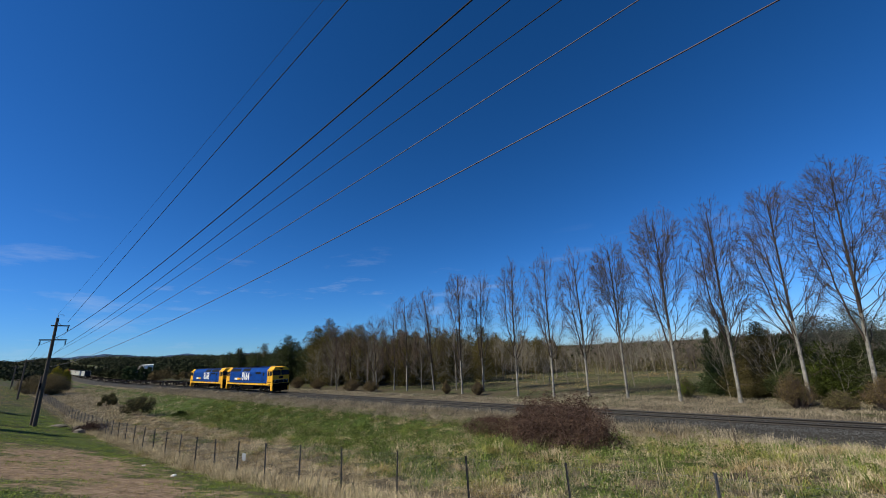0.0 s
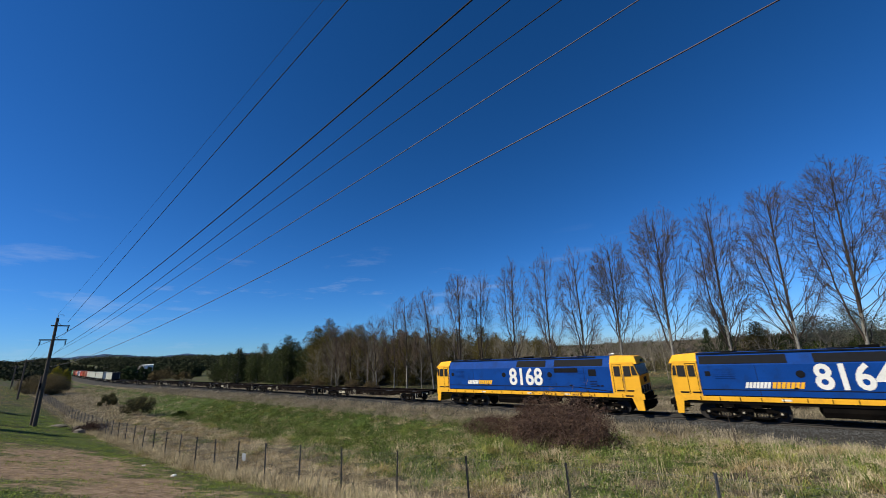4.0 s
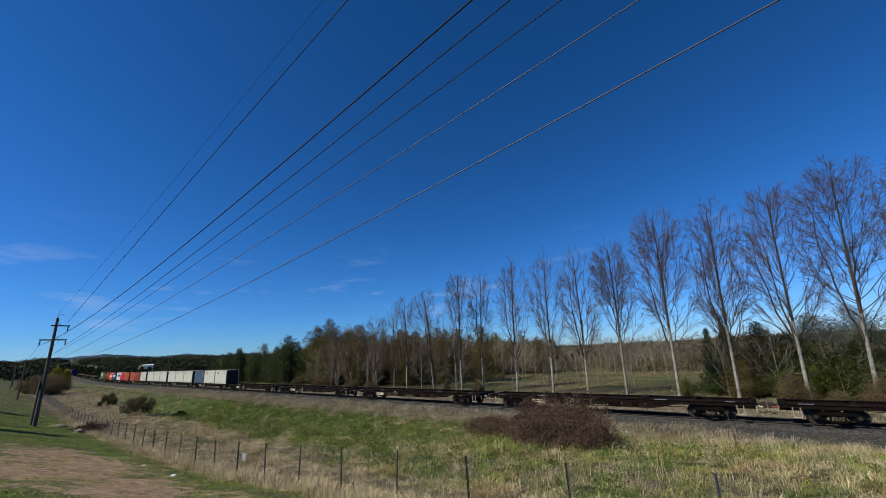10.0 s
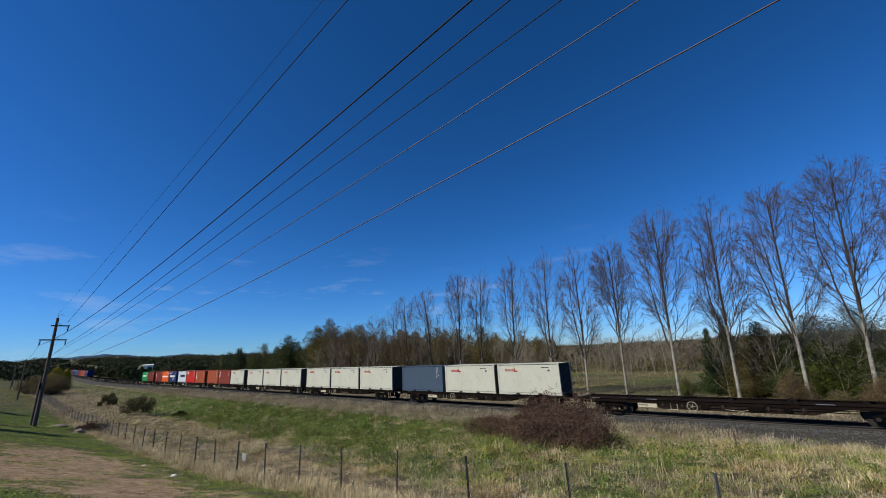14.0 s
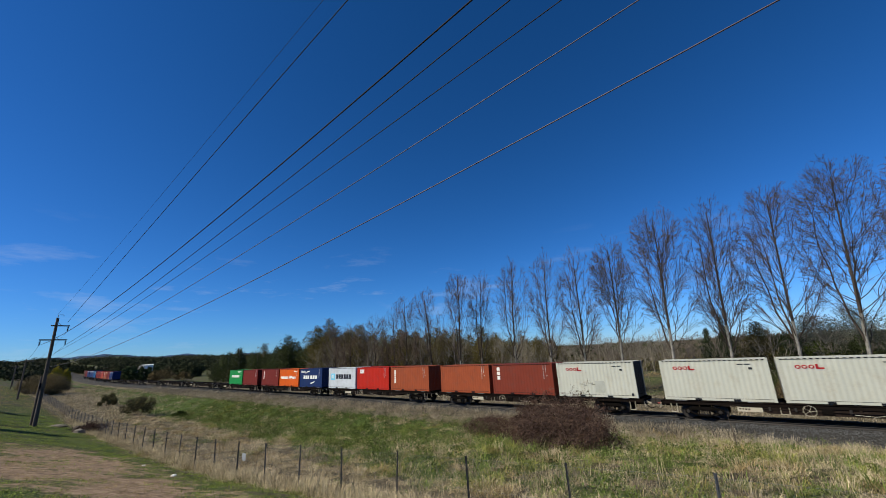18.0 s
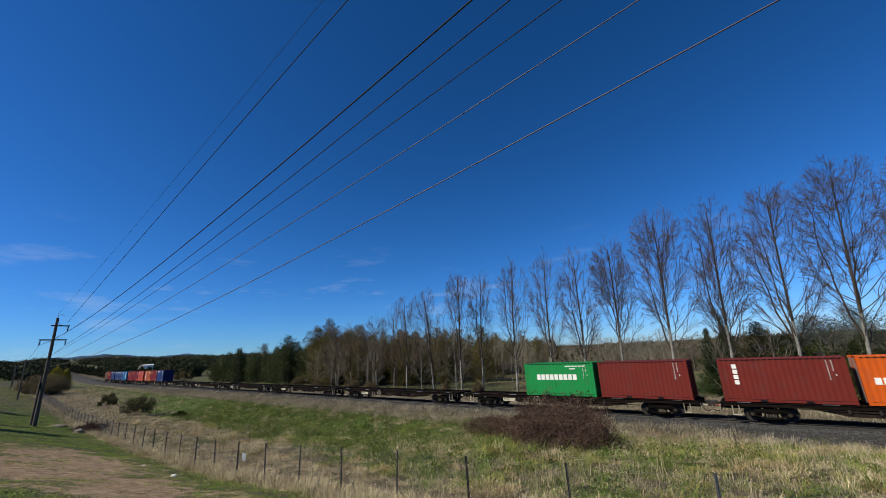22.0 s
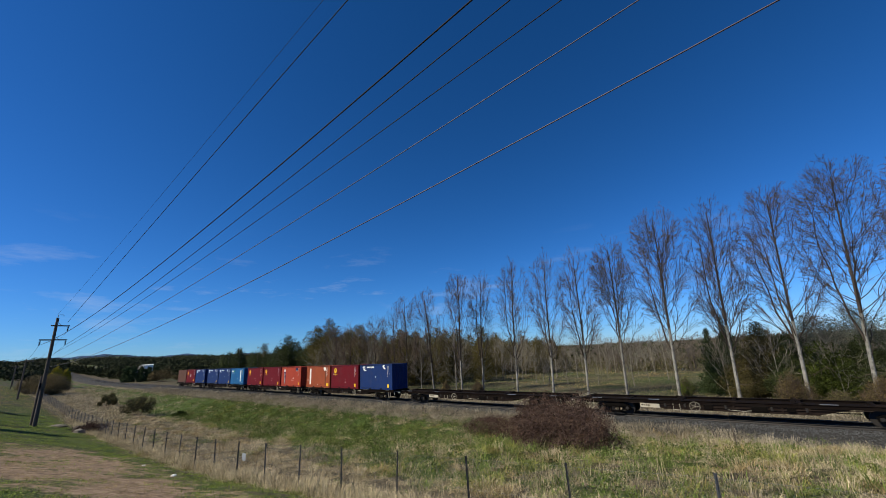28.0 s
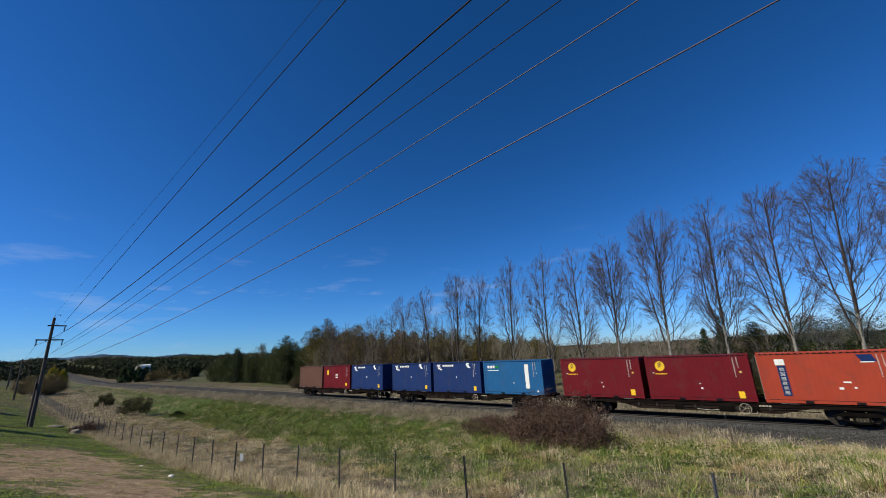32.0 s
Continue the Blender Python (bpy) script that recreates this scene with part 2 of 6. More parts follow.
def bulk(name, verts, faces, material):
    """A mesh from numpy arrays; faces all have the same count of corners."""
    me = bpy.data.meshes.new(name)
    verts, faces = np.asarray(verts, np.float32), np.asarray(faces, np.int32)
    k = faces.shape[1]
    me.vertices.add(len(verts))
    me.vertices.foreach_set("co", verts.ravel())
    me.loops.add(faces.size)
    me.loops.foreach_set("vertex_index", faces.ravel())
    me.polygons.add(len(faces))
    me.polygons.foreach_set("loop_start", np.arange(0, faces.size, k, dtype=np.int32))
    me.polygons.foreach_set("loop_total", np.full(len(faces), k, np.int32))
    me.materials.append(material)
    me.update(calc_edges=True)
    return me


def letters(text, size, material, name="lettering", stretch=1.0, thick=0.012):
    """Built-in lettering turned into a mesh, upright in the x, z plane, facing -y, centred."""
    cu = bpy.data.curves.new(name, "FONT")
    cu.body, cu.size, cu.extrude, cu.align_x, cu.align_y = text, size, thick / 2, "CENTER", "CENTER"
    cu.resolution_u = 3
    cu.offset = size * 0.024
    ob = new("temporary", cu)
    me = bpy.data.meshes.new_from_object(ob.evaluated_get(bpy.context.evaluated_depsgraph_get()))
    bpy.data.objects.remove(ob)
    me.name = name
    me.transform(Matrix.Diagonal((stretch, 1, 1, 1)))
    me.transform(pose(0, 0, 0, 90, 0, 0))
    me.materials.clear()
    me.materials.append(material)
    return me


# ------------------------------------------------------------------ ground
def ground_material():
    m = bpy.data.materials.new("grassland")
    m.use_nodes = True
    nt = m.node_tree
    nd, ln = nt.nodes, nt.links
    p = nd["Principled BSDF"]
    p.inputs["Roughness"].default_value = 0.95
    p.inputs["Specular IOR Level"].default_value = 0.15
    co = nd.new("ShaderNodeTexCoord")

    def noise_of(scale, detail=5, rough=0.6):
        q = nd.new("ShaderNodeTexNoise")
        q.inputs["Scale"].default_value, q.inputs["Detail"].default_value, q.inputs["Roughness"].default_value = scale, detail, rough
        ln.new(co.outputs["Object"], q.inputs["Vector"])
        return q.outputs["Fac"]

    def ramp(value, stops):
        r = nd.new("ShaderNodeValToRGB")
        while len(r.color_ramp.elements) < len(stops):
            r.color_ramp.elements.new(0.5)
        for el, (pos, rgb) in zip(r.color_ramp.elements, stops):
            el.position, el.color = pos, (*rgb, 1)
        ln.new(value, r.inputs[0])
        return r.outputs[0]

    def mix(f, a, b):
        x = nd.new("ShaderNodeMix")
        x.data_type = "RGBA"
        ln.new(f, x.inputs["Factor"])
        ln.new(a, x.inputs["A"])
        ln.new(b, x.inputs["B"])
        return x.outputs["Result"]

    fine, mid, big = noise_of(9, 6), noise_of(1.3, 5), noise_of(0.16, 4)
    green = ramp(fine, [(0.3, (0.012, 0.022, 0.005)), (0.55, (0.048, 0.074, 0.015)), (0.75, (0.125, 0.145, 0.04))])
    dry = ramp(fine, [(0.3, (0.026, 0.021, 0.014)), (0.55, (0.085, 0.070, 0.046)), (0.75, (0.215, 0.180, 0.125))])
    soil = ramp(noise_of(2.6, 9, 0.78), [(0.30, (0.060, 0.042, 0.024)), (0.48, (0.20, 0.138, 0.092)), (0.66, (0.38, 0.285, 0.200))])
    gravel = ramp(noise_of(14, 3), [(0.3, (0.012, 0.0115, 0.011)), (0.5, (0.033, 0.032, 0.030)), (0.7, (0.072, 0.069, 0.065))])
    at = nd.new("ShaderNodeAttribute")
    at.attribute_name = "cover"
    sep = nd.new("ShaderNodeSeparateColor")
    ln.new(at.outputs["Color"], sep.inputs[0])

    def edge(channel, wob, amount=0.55):
        a = nd.new("ShaderNodeMath")
        a.operation = "MULTIPLY_ADD"
        ln.new(wob, a.inputs[0])
        a.inputs[1].default_value = amount * 2
        ln.new(channel, a.inputs[2])
        r = nd.new("ShaderNodeMapRange")
        r.inputs["From Min"].default_value, r.inputs["From Max"].default_value = 0.35 + amount, 0.65 + amount
        ln.new(a.outputs[0], r.inputs["Value"])
        return r.outputs[0]

    c = mix(edge(sep.outputs[0], mid), dry, green)
    c = mix(edge(sep.outputs[1], mid, 0.75), c, soil)
    c = mix(edge(sep.outputs[2], mid, 0.15), c, gravel)
    ln.new(c, p.inputs["Base Color"])
    b = nd.new("ShaderNodeBump")
    b.inputs["Strength"].default_value, b.inputs["Distance"].default_value = 0.7, 0.08
    ln.new(fine, b.inputs["Height"])
    ln.new(b.outputs[0], p.inputs["Normal"])
    return m


def axis(*runs):
    v = []
    for a, b, step in runs:
        v.extend(np.arange(a, b, step))
    v.append(runs[-1][1])
    return np.array(v)


def cover(s, d):
    """How far grass is green, bare soil, gravel at a place."""
    x, y = spot(s, d)
    wob = lump(x, y, 14, 1) * 0.5 + lump(x, y, 33, 3) * 0.5
    band = np.clip((d - 3.7) / 1.0, 0, 1) * np.clip((np.interp(s, [-60, -46, -26, -18, -12, -4, 10], [16.2, 16.8, 18.6, 20.8, 22.4, 22.0, 24]) - d) / 2.6, 0, 1) * np.interp(s, [-200, -110, -80, -30, -12, 4, 30], [.40, .50, .74, .84, .72, .34, .28])
    green = np.where(d > 0, band + 0.38 * wob + .36 * lump(x, y, 4.5, 7) + .30 * lump(x, y, 2.1, 3), 0.35 + 0.35 * wob)
    lawn = np.clip((d - 24.2) / 0.8, 0, 1)
    green = np.where(d > 24, lawn * np.interp(s, [-110, -80], [.75, 1]) * (0.62 + 0.45 * wob + .25 * lump(x, y, 4, 2)), green)
    green = np.where((d < -4) & (d > -9), 0.1 + .1 * wob, green)
    green = np.where(d < -18, 0.48 + 0.35 * wob, green)
    path = np.exp(-((d - 29.0 - 1.2 * lump(s, d, 17)) / 3.4) ** 4) * np.clip((s + 46) / 10, 0, 1) - .22 + .40 * lump(x, y, 5, 9) + .15 * lump(x, y, 2, 4)
    soil = np.where(d > 24.8, np.clip(path, 0, 1) * 0.95, 0.0)
    gravel = np.where(s > -9, np.interp(np.abs(d), [0, 2.9, 3.4], [1, 1, 0]), np.interp(np.abs(d), [0, 2.3, 2.9], [1, 1, 0]))
    gravel = np.maximum(gravel, np.interp(s, [-320, -120, -60], [.75, 0.65, 0]) * np.interp(np.abs(d), [3.3, 4.2, 5.8], [1, .8, 0]))
    return green, soil, gravel


def build_ground():
    s = axis((-3000, -700, 100), (-700, -240, 20), (-240, -110, 4), (-110, -60, 1.5), (-60, 20, 0.7), (20, 60, 4), (60, 700, 40), (700, 3000, 230))
    d = axis((-3400, -800, 120), (-800, -200, 25), (-200, -60, 7), (-60, -20, 2.5), (-20, -5, 1.0), (-5, 6, 0.35), (6, 26, 0.6), (26, 45, 0.9), (45, 200, 15), (200, 3000, 200))
    S, D_ = np.meshgrid(s, d, indexing="ij")
    X, Y = spot(S, D_)
    Z = land(S, D_)
    verts = np.stack([X, Y, Z], -1).reshape(-1, 3)
    i, j = np.meshgrid(np.arange(len(s) - 1), np.arange(len(d) - 1), indexing="ij")
    k = (i * len(d) + j).ravel()
    me = bulk("ground", verts, np.stack([k, k + len(d), k + len(d) + 1, k + 1], -1)[:, ::-1], ground_material())
    g, so, gr = cover(S, D_)
    col = np.stack([g, so, gr, np.ones_like(g)], -1).reshape(-1, 4).clip(0, 1)
    me.color_attributes.new("cover", "FLOAT_COLOR", "POINT").data.foreach_set("color", col.astype(np.float32).ravel())
    me.polygons.foreach_set("use_smooth", np.ones(len(me.polygons), bool))
    if me.polygons[0].normal.z < 0:
        me.flip_normals()
    tagged(new("ground", me), "grassy land with a railway embankment and a bare dirt path", "ground", kind="structure")


build_ground()


def sweep(name, section, s, z, material, parent):
    """A section of offsets (d, height) carried along the line."""
    x0, y0 = spot(s)
    k = len(section)
    rows = []
    for off, h in section:
        x, y = spot(s, off)
        rows.append(np.stack([x, y, rise(s) + h + z], -1))
    verts = np.stack(rows, 1).reshape(-1, 3)
    i, j = np.meshgrid(np.arange(len(s) - 1), np.arange(k), indexing="ij")
    a, b = (i * k + j).ravel(), (i * k + (j + 1) % k).ravel()
    me = bulk(name, verts, np.stack([a, b, b + k, a + k], -1), material)
    ob = new(name, me)
    ob.parent = parent
    return ob


def build_track():
    track = tagged(new("railway_track"), "single railway track on grey stone ballast", "railway track", kind="structure")
    s = axis((-640, -200, 8), (-200, 60, 2), (60, 520, 10))
    for side in (-0.7525, 0.7525):
        c = side
        sec = [(c - .07, -.153), (c + .07, -.153), (c + .07, -.135), (c + .012, -.115), (c + .012, -.04), (c + .035, -.03), (c + .035, 0), (c - .035, 0), (c - .035, -.03), (c - .012, -.04), (c - .012, -.115), (c - .07, -.135)]
        sweep("rail", sec, s, 0.0, M_STEEL, track)
    box = Mesh().box(-.12, .12, -1.25, 1.25, -.28, -.157).data("sleeper", M_SLEEPER)
    for k in np.arange(-58, 24, 0.66):
        ob = new("sleeper", box)
        ob.parent = track
        ob.matrix_basis = line_pose(float(k))
    far = Mesh()
    for k in list(np.arange(-300, -58, 0.66)) + list(np.arange(24, 60, 0.66)):
        m = line_pose(float(k))
        far.add([tuple(m @ v.co) for v in box.vertices], [tuple(p.vertices) for p in box.polygons])
    ob = part("distant_sleepers", far, M_SLEEPER, track)
    tagged(ob, kind="stuff")
    return track


build_track()


def build_ballast():
    """Loose stones on the shoulder and between the sleepers."""
    rng = np.random.default_rng(5)
    n = 26000
    s = np.concatenate([rng.uniform(-60, 16, n // 2), rng.uniform(-14, 14, n // 2)])
    d = rng.uniform(-2.6, 3.7, n)
    x, y = spot(s, d)
    z = land(s, d)
    r = rng.uniform(0.02, 0.045, n)
    oct_v = np.array([(1, 0, 0), (-1, 0, 0), (0, 1, 0), (0, -1, 0), (0, 0, 1), (0, 0, -1)], float)
    oct_f = np.array([(0, 2, 4), (2, 1, 4), (1, 3, 4), (3, 0, 4), (2, 0, 5), (1, 2, 5), (3, 1, 5), (0, 3, 5)])
    v = oct_v[None] * (r[:, None, None] * rng.uniform(.6, 1.4, (n, 6, 1)))
    a = rng.uniform(0, 6.28, n)
    ca, sa = np.cos(a)[:, None], np.sin(a)[:, None]
    vx, vy = v[..., 0] * ca - v[..., 1] * sa, v[..., 0] * sa + v[..., 1] * ca
    v = np.stack([vx + x[:, None], vy + y[:, None], v[..., 2] + z[:, None] + 0.01], -1).reshape(-1, 3)
    f = (oct_f[None] + 6 * np.arange(n)[:, None, None]).reshape(-1, 3)
    tagged(new("ballast_stones", bulk("ballast_stones", v, f, M_BALLAST)), "loose grey ballast stones beside the rails", "ballast", kind="stuff")


build_ballast()

# ------------------------------------------------------------------ train
WAGON_PITCH, FIRST, SLOT = 20.705, 11.1, 6.448
MOVING = []          # (thing, place on the train, height)


def travelled(t):
    q = t - 16.0
    return 16.99056 * q - 0.0791738 * q * q + 0.00058370 * q ** 3 + 5.4283e-6 * q ** 4


def wheelset(bogie, x, r=0.46):
    for side in (-1, 1):
        y = side * 0.755
        m = Mesh().tube((x, y - .065, r), (x, y + .065, r), r, sides=20)
        m.tube((x, y + side * .04, r), (x, y + side * .09, r), r * .42, r * .36, sides=12)
        part("wheel", m, M_WHEEL, bogie)
    part("axle", Mesh().tube((x, -.75, r), (x, .75, r), .075, sides=8), M_BLACK, bogie)


def make_bogie(parent, x, base=1.8, axles=2, r=0.46):
    """Cast frames with open windows, spring nests and axle boxes over the wheels."""
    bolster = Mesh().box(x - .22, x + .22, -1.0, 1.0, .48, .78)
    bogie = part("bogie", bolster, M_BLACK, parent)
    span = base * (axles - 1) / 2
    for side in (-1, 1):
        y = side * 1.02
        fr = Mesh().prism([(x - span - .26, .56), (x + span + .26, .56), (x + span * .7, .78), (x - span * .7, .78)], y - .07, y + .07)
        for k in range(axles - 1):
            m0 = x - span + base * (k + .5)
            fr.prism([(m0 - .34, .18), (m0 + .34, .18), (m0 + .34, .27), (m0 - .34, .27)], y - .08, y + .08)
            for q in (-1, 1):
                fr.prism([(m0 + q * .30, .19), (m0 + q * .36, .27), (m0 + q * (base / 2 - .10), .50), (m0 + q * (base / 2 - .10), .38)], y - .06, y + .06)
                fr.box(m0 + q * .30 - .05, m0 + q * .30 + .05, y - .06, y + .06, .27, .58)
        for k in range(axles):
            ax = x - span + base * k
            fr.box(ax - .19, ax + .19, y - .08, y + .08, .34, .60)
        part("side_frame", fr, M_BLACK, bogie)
        for k in range(axles - 1):
            m0 = x - span + base * (k + .5)
            sp = Mesh()
            for q in (-.15, 0, .15):
                for z in (.28, .345, .41, .475):
                    sp.tube((m0 + q, y + side * .03, z), (m0 + q, y + side * .03, z + .04), .06, sides=8)
            tagged(part("spring", sp, M_WHEEL, bogie), kind="stuff")
        for k in range(axles):
            ax = x - span + base * k
            part("axle_box", Mesh().tube((ax, y + side * .06, r), (ax, y + side * .15, r), .12, .10, sides=10), M_WHEEL, bogie)
            part("bearing_cap", Mesh().tube((ax, y + side * .15, r), (ax, y + side * .165, r), .06, sides=8), M_CREAM if axles > 2 else M_WHEEL, bogie)
    for k in range(axles):
        wheelset(bogie, x - span + base * k, r)
    return bogie


def make_wagon(brake=-2.1, board=True):
    w = thing("container_wagon", "rusty brown skeletal container wagon with black bogies", "wagon", "wagons of the train")
    L = 9.72
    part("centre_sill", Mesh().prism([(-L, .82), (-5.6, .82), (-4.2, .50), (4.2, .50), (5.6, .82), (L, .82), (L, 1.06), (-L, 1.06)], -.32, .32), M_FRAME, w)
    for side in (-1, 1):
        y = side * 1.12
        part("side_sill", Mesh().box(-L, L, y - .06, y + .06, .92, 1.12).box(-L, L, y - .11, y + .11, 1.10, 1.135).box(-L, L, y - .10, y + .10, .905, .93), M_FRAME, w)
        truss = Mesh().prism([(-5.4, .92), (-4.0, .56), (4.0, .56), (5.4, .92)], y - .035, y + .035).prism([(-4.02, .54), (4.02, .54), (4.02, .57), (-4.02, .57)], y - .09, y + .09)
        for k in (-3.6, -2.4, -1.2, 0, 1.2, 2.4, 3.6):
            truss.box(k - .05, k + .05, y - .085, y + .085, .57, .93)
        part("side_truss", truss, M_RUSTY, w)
    for k in (-9.55, -6.4, -3.25, -3.0, 0, 3.0, 3.25, 6.4, 9.55):
        part("cross_bearer", Mesh().box(k - .11, k + .11, -1.20, 1.20, .90, 1.10), M_FRAME, w)
    for k in (-9.45, -3.42, -3.1, 3.1, 3.42, 9.45):
        for side in (-1, 1):
            part("container_lock", Mesh().box(k - .10, k + .10, side * 1.13 - .10, side * 1.13 + .10, 1.137, 1.175), M_BLACK, w)
    for end in (-1, 1):
        part("headstock", Mesh().box(end * L - .08, end * L + .08, -1.25, 1.25, .80, 1.12), M_BLACK, w)
        cp = Mesh().box(min(end * L, end * (L + .55)), max(end * L, end * (L + .55)), -.10, .10, .80, .98)
        cp.box(end * (L + .45) - .16, end * (L + .45) + .16, -.17, .17, .72, 1.05)
        part("coupler", cp, M_WHEEL, w)
        hose = Mesh()
        prev = (end * L, -.55, .78)
        for k in range(1, 7):
            q = (end * (L + .10 * k), -.55 + .03 * k, .78 - .32 * math.sin(k / 6 * 2.4))
            hose.tube(prev, q, .025, sides=6)
            prev = q
        part("air_hose", hose, M_BLACK, w)
        part("hose_coupling", Mesh().tube((end * (L + .12), -.60, .86), (end * (L + .42), -.60, .84), .055, sides=8).tube((end * (L + .18), -.60, .86), (end * (L + .24), -.60, .86), .08, sides=8), M_CREAM if end > 0 else M_REDGEAR, w, "pale hose coupling" if end > 0 else "faded red hose coupling")
        part("uncoupling_lever", Mesh().tube((end * (L + .10), -1.18, .98), (end * (L + .10), -.30, .94), .018, sides=5).tube((end * (L + .10), -1.18, .98), (end * (L + .16), -1.22, .62), .018, sides=5), M_CREAM, w, "pale bent uncoupling lever")
        part("draft_gear_pocket", Mesh().box(min(end * (L - 1.1), end * L), max(end * (L - 1.1), end * L), -.30, .30, .66, .82), M_BLACK, w)
        step = Mesh().tube((end * 9.2, -1.24, .95), (end * 9.2, -1.24, .40), .02, sides=6).tube((end * 8.85, -1.24, .95), (end * 8.85, -1.24, .40), .02, sides=6).box(min(end * 9.22, end * 8.83), max(end * 9.22, end * 8.83), -1.28, -1.20, .38, .42)
        part("foot_step", step, M_CREAM, w, "pale hooped foot step")
        make_bogie(w, end * 7.35)
    hw = Mesh().ring((brake, 0, .78), .30, .015, -1.30)
    for k in range(5):
        t = 6.283 * k / 5
        hw.tube((brake, -1.30, .78), (brake + .3 * math.cos(t), -1.30, .78 + .3 * math.sin(t)), .010, sides=4)
    hw.tube((brake, -1.31, .78), (brake, -1.05, .78), .03, sides=6)
    part("brake_wheel", hw, M_CREAM, w, "pale spoked handbrake wheel")
    u = brake - .9 if brake < 0 else brake + .55
    part("bracket", Mesh().tube((u, -1.2, .92), (u, -1.2, .52), .018, sides=5).tube((u - .4, -1.2, .92), (u - .4, -1.2, .52), .018, sides=5).tube((u - .4, -1.2, .52), (u, -1.2, .52), .018, sides=5), M_CREAM, w)
    if board:
        nb = part("number_board", Mesh().box(-5.5, -4.25, -1.255, -1.235, .60, .86), M_CREAM, w, "dirty cream panel with dark bars")
        for k in range(4):
            part("bar", Mesh().box(-5.42 + .15 * k, -5.31 + .15 * k, -1.262, -1.2565, .72, .79), M_BLACK, nb)
    else:
        for k in range(4):
            part("code_bar", Mesh().box(3.0 + .16 * k, 3.11 + .16 * k, -1.245, -1.235, .93, 1.01), M_CREAM, w)
    for x0, x1, z0 in ((-1.6, -1.1, .60), (.9, 1.7, .58), (2.6, 3.0, .64)):
        part("equipment_box", Mesh().box(x0, x1, -1.24, -1.02, z0, .90).box(x0 + .04, x1 - .04, -1.26, -1.24, z0 + .04, .86), M_BLACK, w)
    for x0, x1 in ((-8.9, -8.2), (-4.9, -4.2), (4.1, 4.9), (8.3, 8.8)):
        part("deck_plate", Mesh().box(x0, x1, -1.24, -1.00, 1.137, 1.150), M_GALV, w, "worn bare-metal deck plate")
    for side in (-1, 1):                                  # brake pipe, rods and small fittings along the side
        y = side * 1.215
        part("brake_pipe", Mesh().tube((-6.2, y, .88), (-1.7, y, .74), .022, sides=5).tube((-1.7, y, .74), (2.4, y, .74), .022, sides=5).tube((2.4, y, .74), (6.2, y, .88), .022, sides=5), M_RUSTY, w)
        for x in (-3.9, -2.7, -.4, 1.9, 3.5):
            part("pipe_clip", Mesh().box(x - .05, x + .05, y - .03, y + .03, .70, .92), M_WHEEL, w)
        part("release_rod", Mesh().tube((-.3, y + side * .02, .66), (.5, y + side * .02, .60), .016, sides=5).tube((.5, y + side * .02, .60), (.9, y + side * .02, .66), .016, sides=5), M_CREAM, w)
    for x in (-6.55, -3.26, 0.0, 3.26, 6.55):
        for side in (-1, 1):
            part("pedestal", Mesh().prism([(x - .22, 1.137), (x + .22, 1.137), (x + .14, 1.172), (x - .14, 1.172)], side * 1.02 - .09, side * 1.02 + .09), M_RUSTY, w)
    tank = Mesh().tube((-.9, -.62, .72), (.5, -.62, .72), .17, sides=12)
    part("air_tank", tank, M_BLACK, w)
    part("brake_gear", Mesh().box(1.1, 1.9, -.9, -.5, .58, .84).tube((.5, -.62, .72), (1.2, -.62, .72), .04, sides=6).tube((1.9, -.7, .66), (5.8, -.3, .6), .025, sides=5), M_BLACK, w)
    return w


CL, CW, CH, CZ = 6.058, 2.438, 2.591, 1.178      # container length, width, height and the deck's height
HIGH_CUBE = 2.896 / CH                           # the rear rake carries high-cube containers


def wave(me, along, x0, x1, z0, z1, y, deep, face, pitch=0.278):
    """A corrugated wall panel."""
    n = int(round((x1 - x0) / pitch))
    p = (x1 - x0) / n
    pts = []
    for i in range(n):
        b = x0 + i * p
        pts += [(b, 0), (b + p * .26, 0), (b + p * .5, deep), (b + p * .76, deep)]
    pts.append((x1, 0))
    vs = []
    for z in (z0, z1):
        for a, q in pts:
            vs.append((a, y - face * q, z) if along else (y - face * q, a, z))
    k = len(pts)
    me.add(vs, [(i, i + 1, i + 1 + k, i + k) for i in range(k - 1)])
    return me


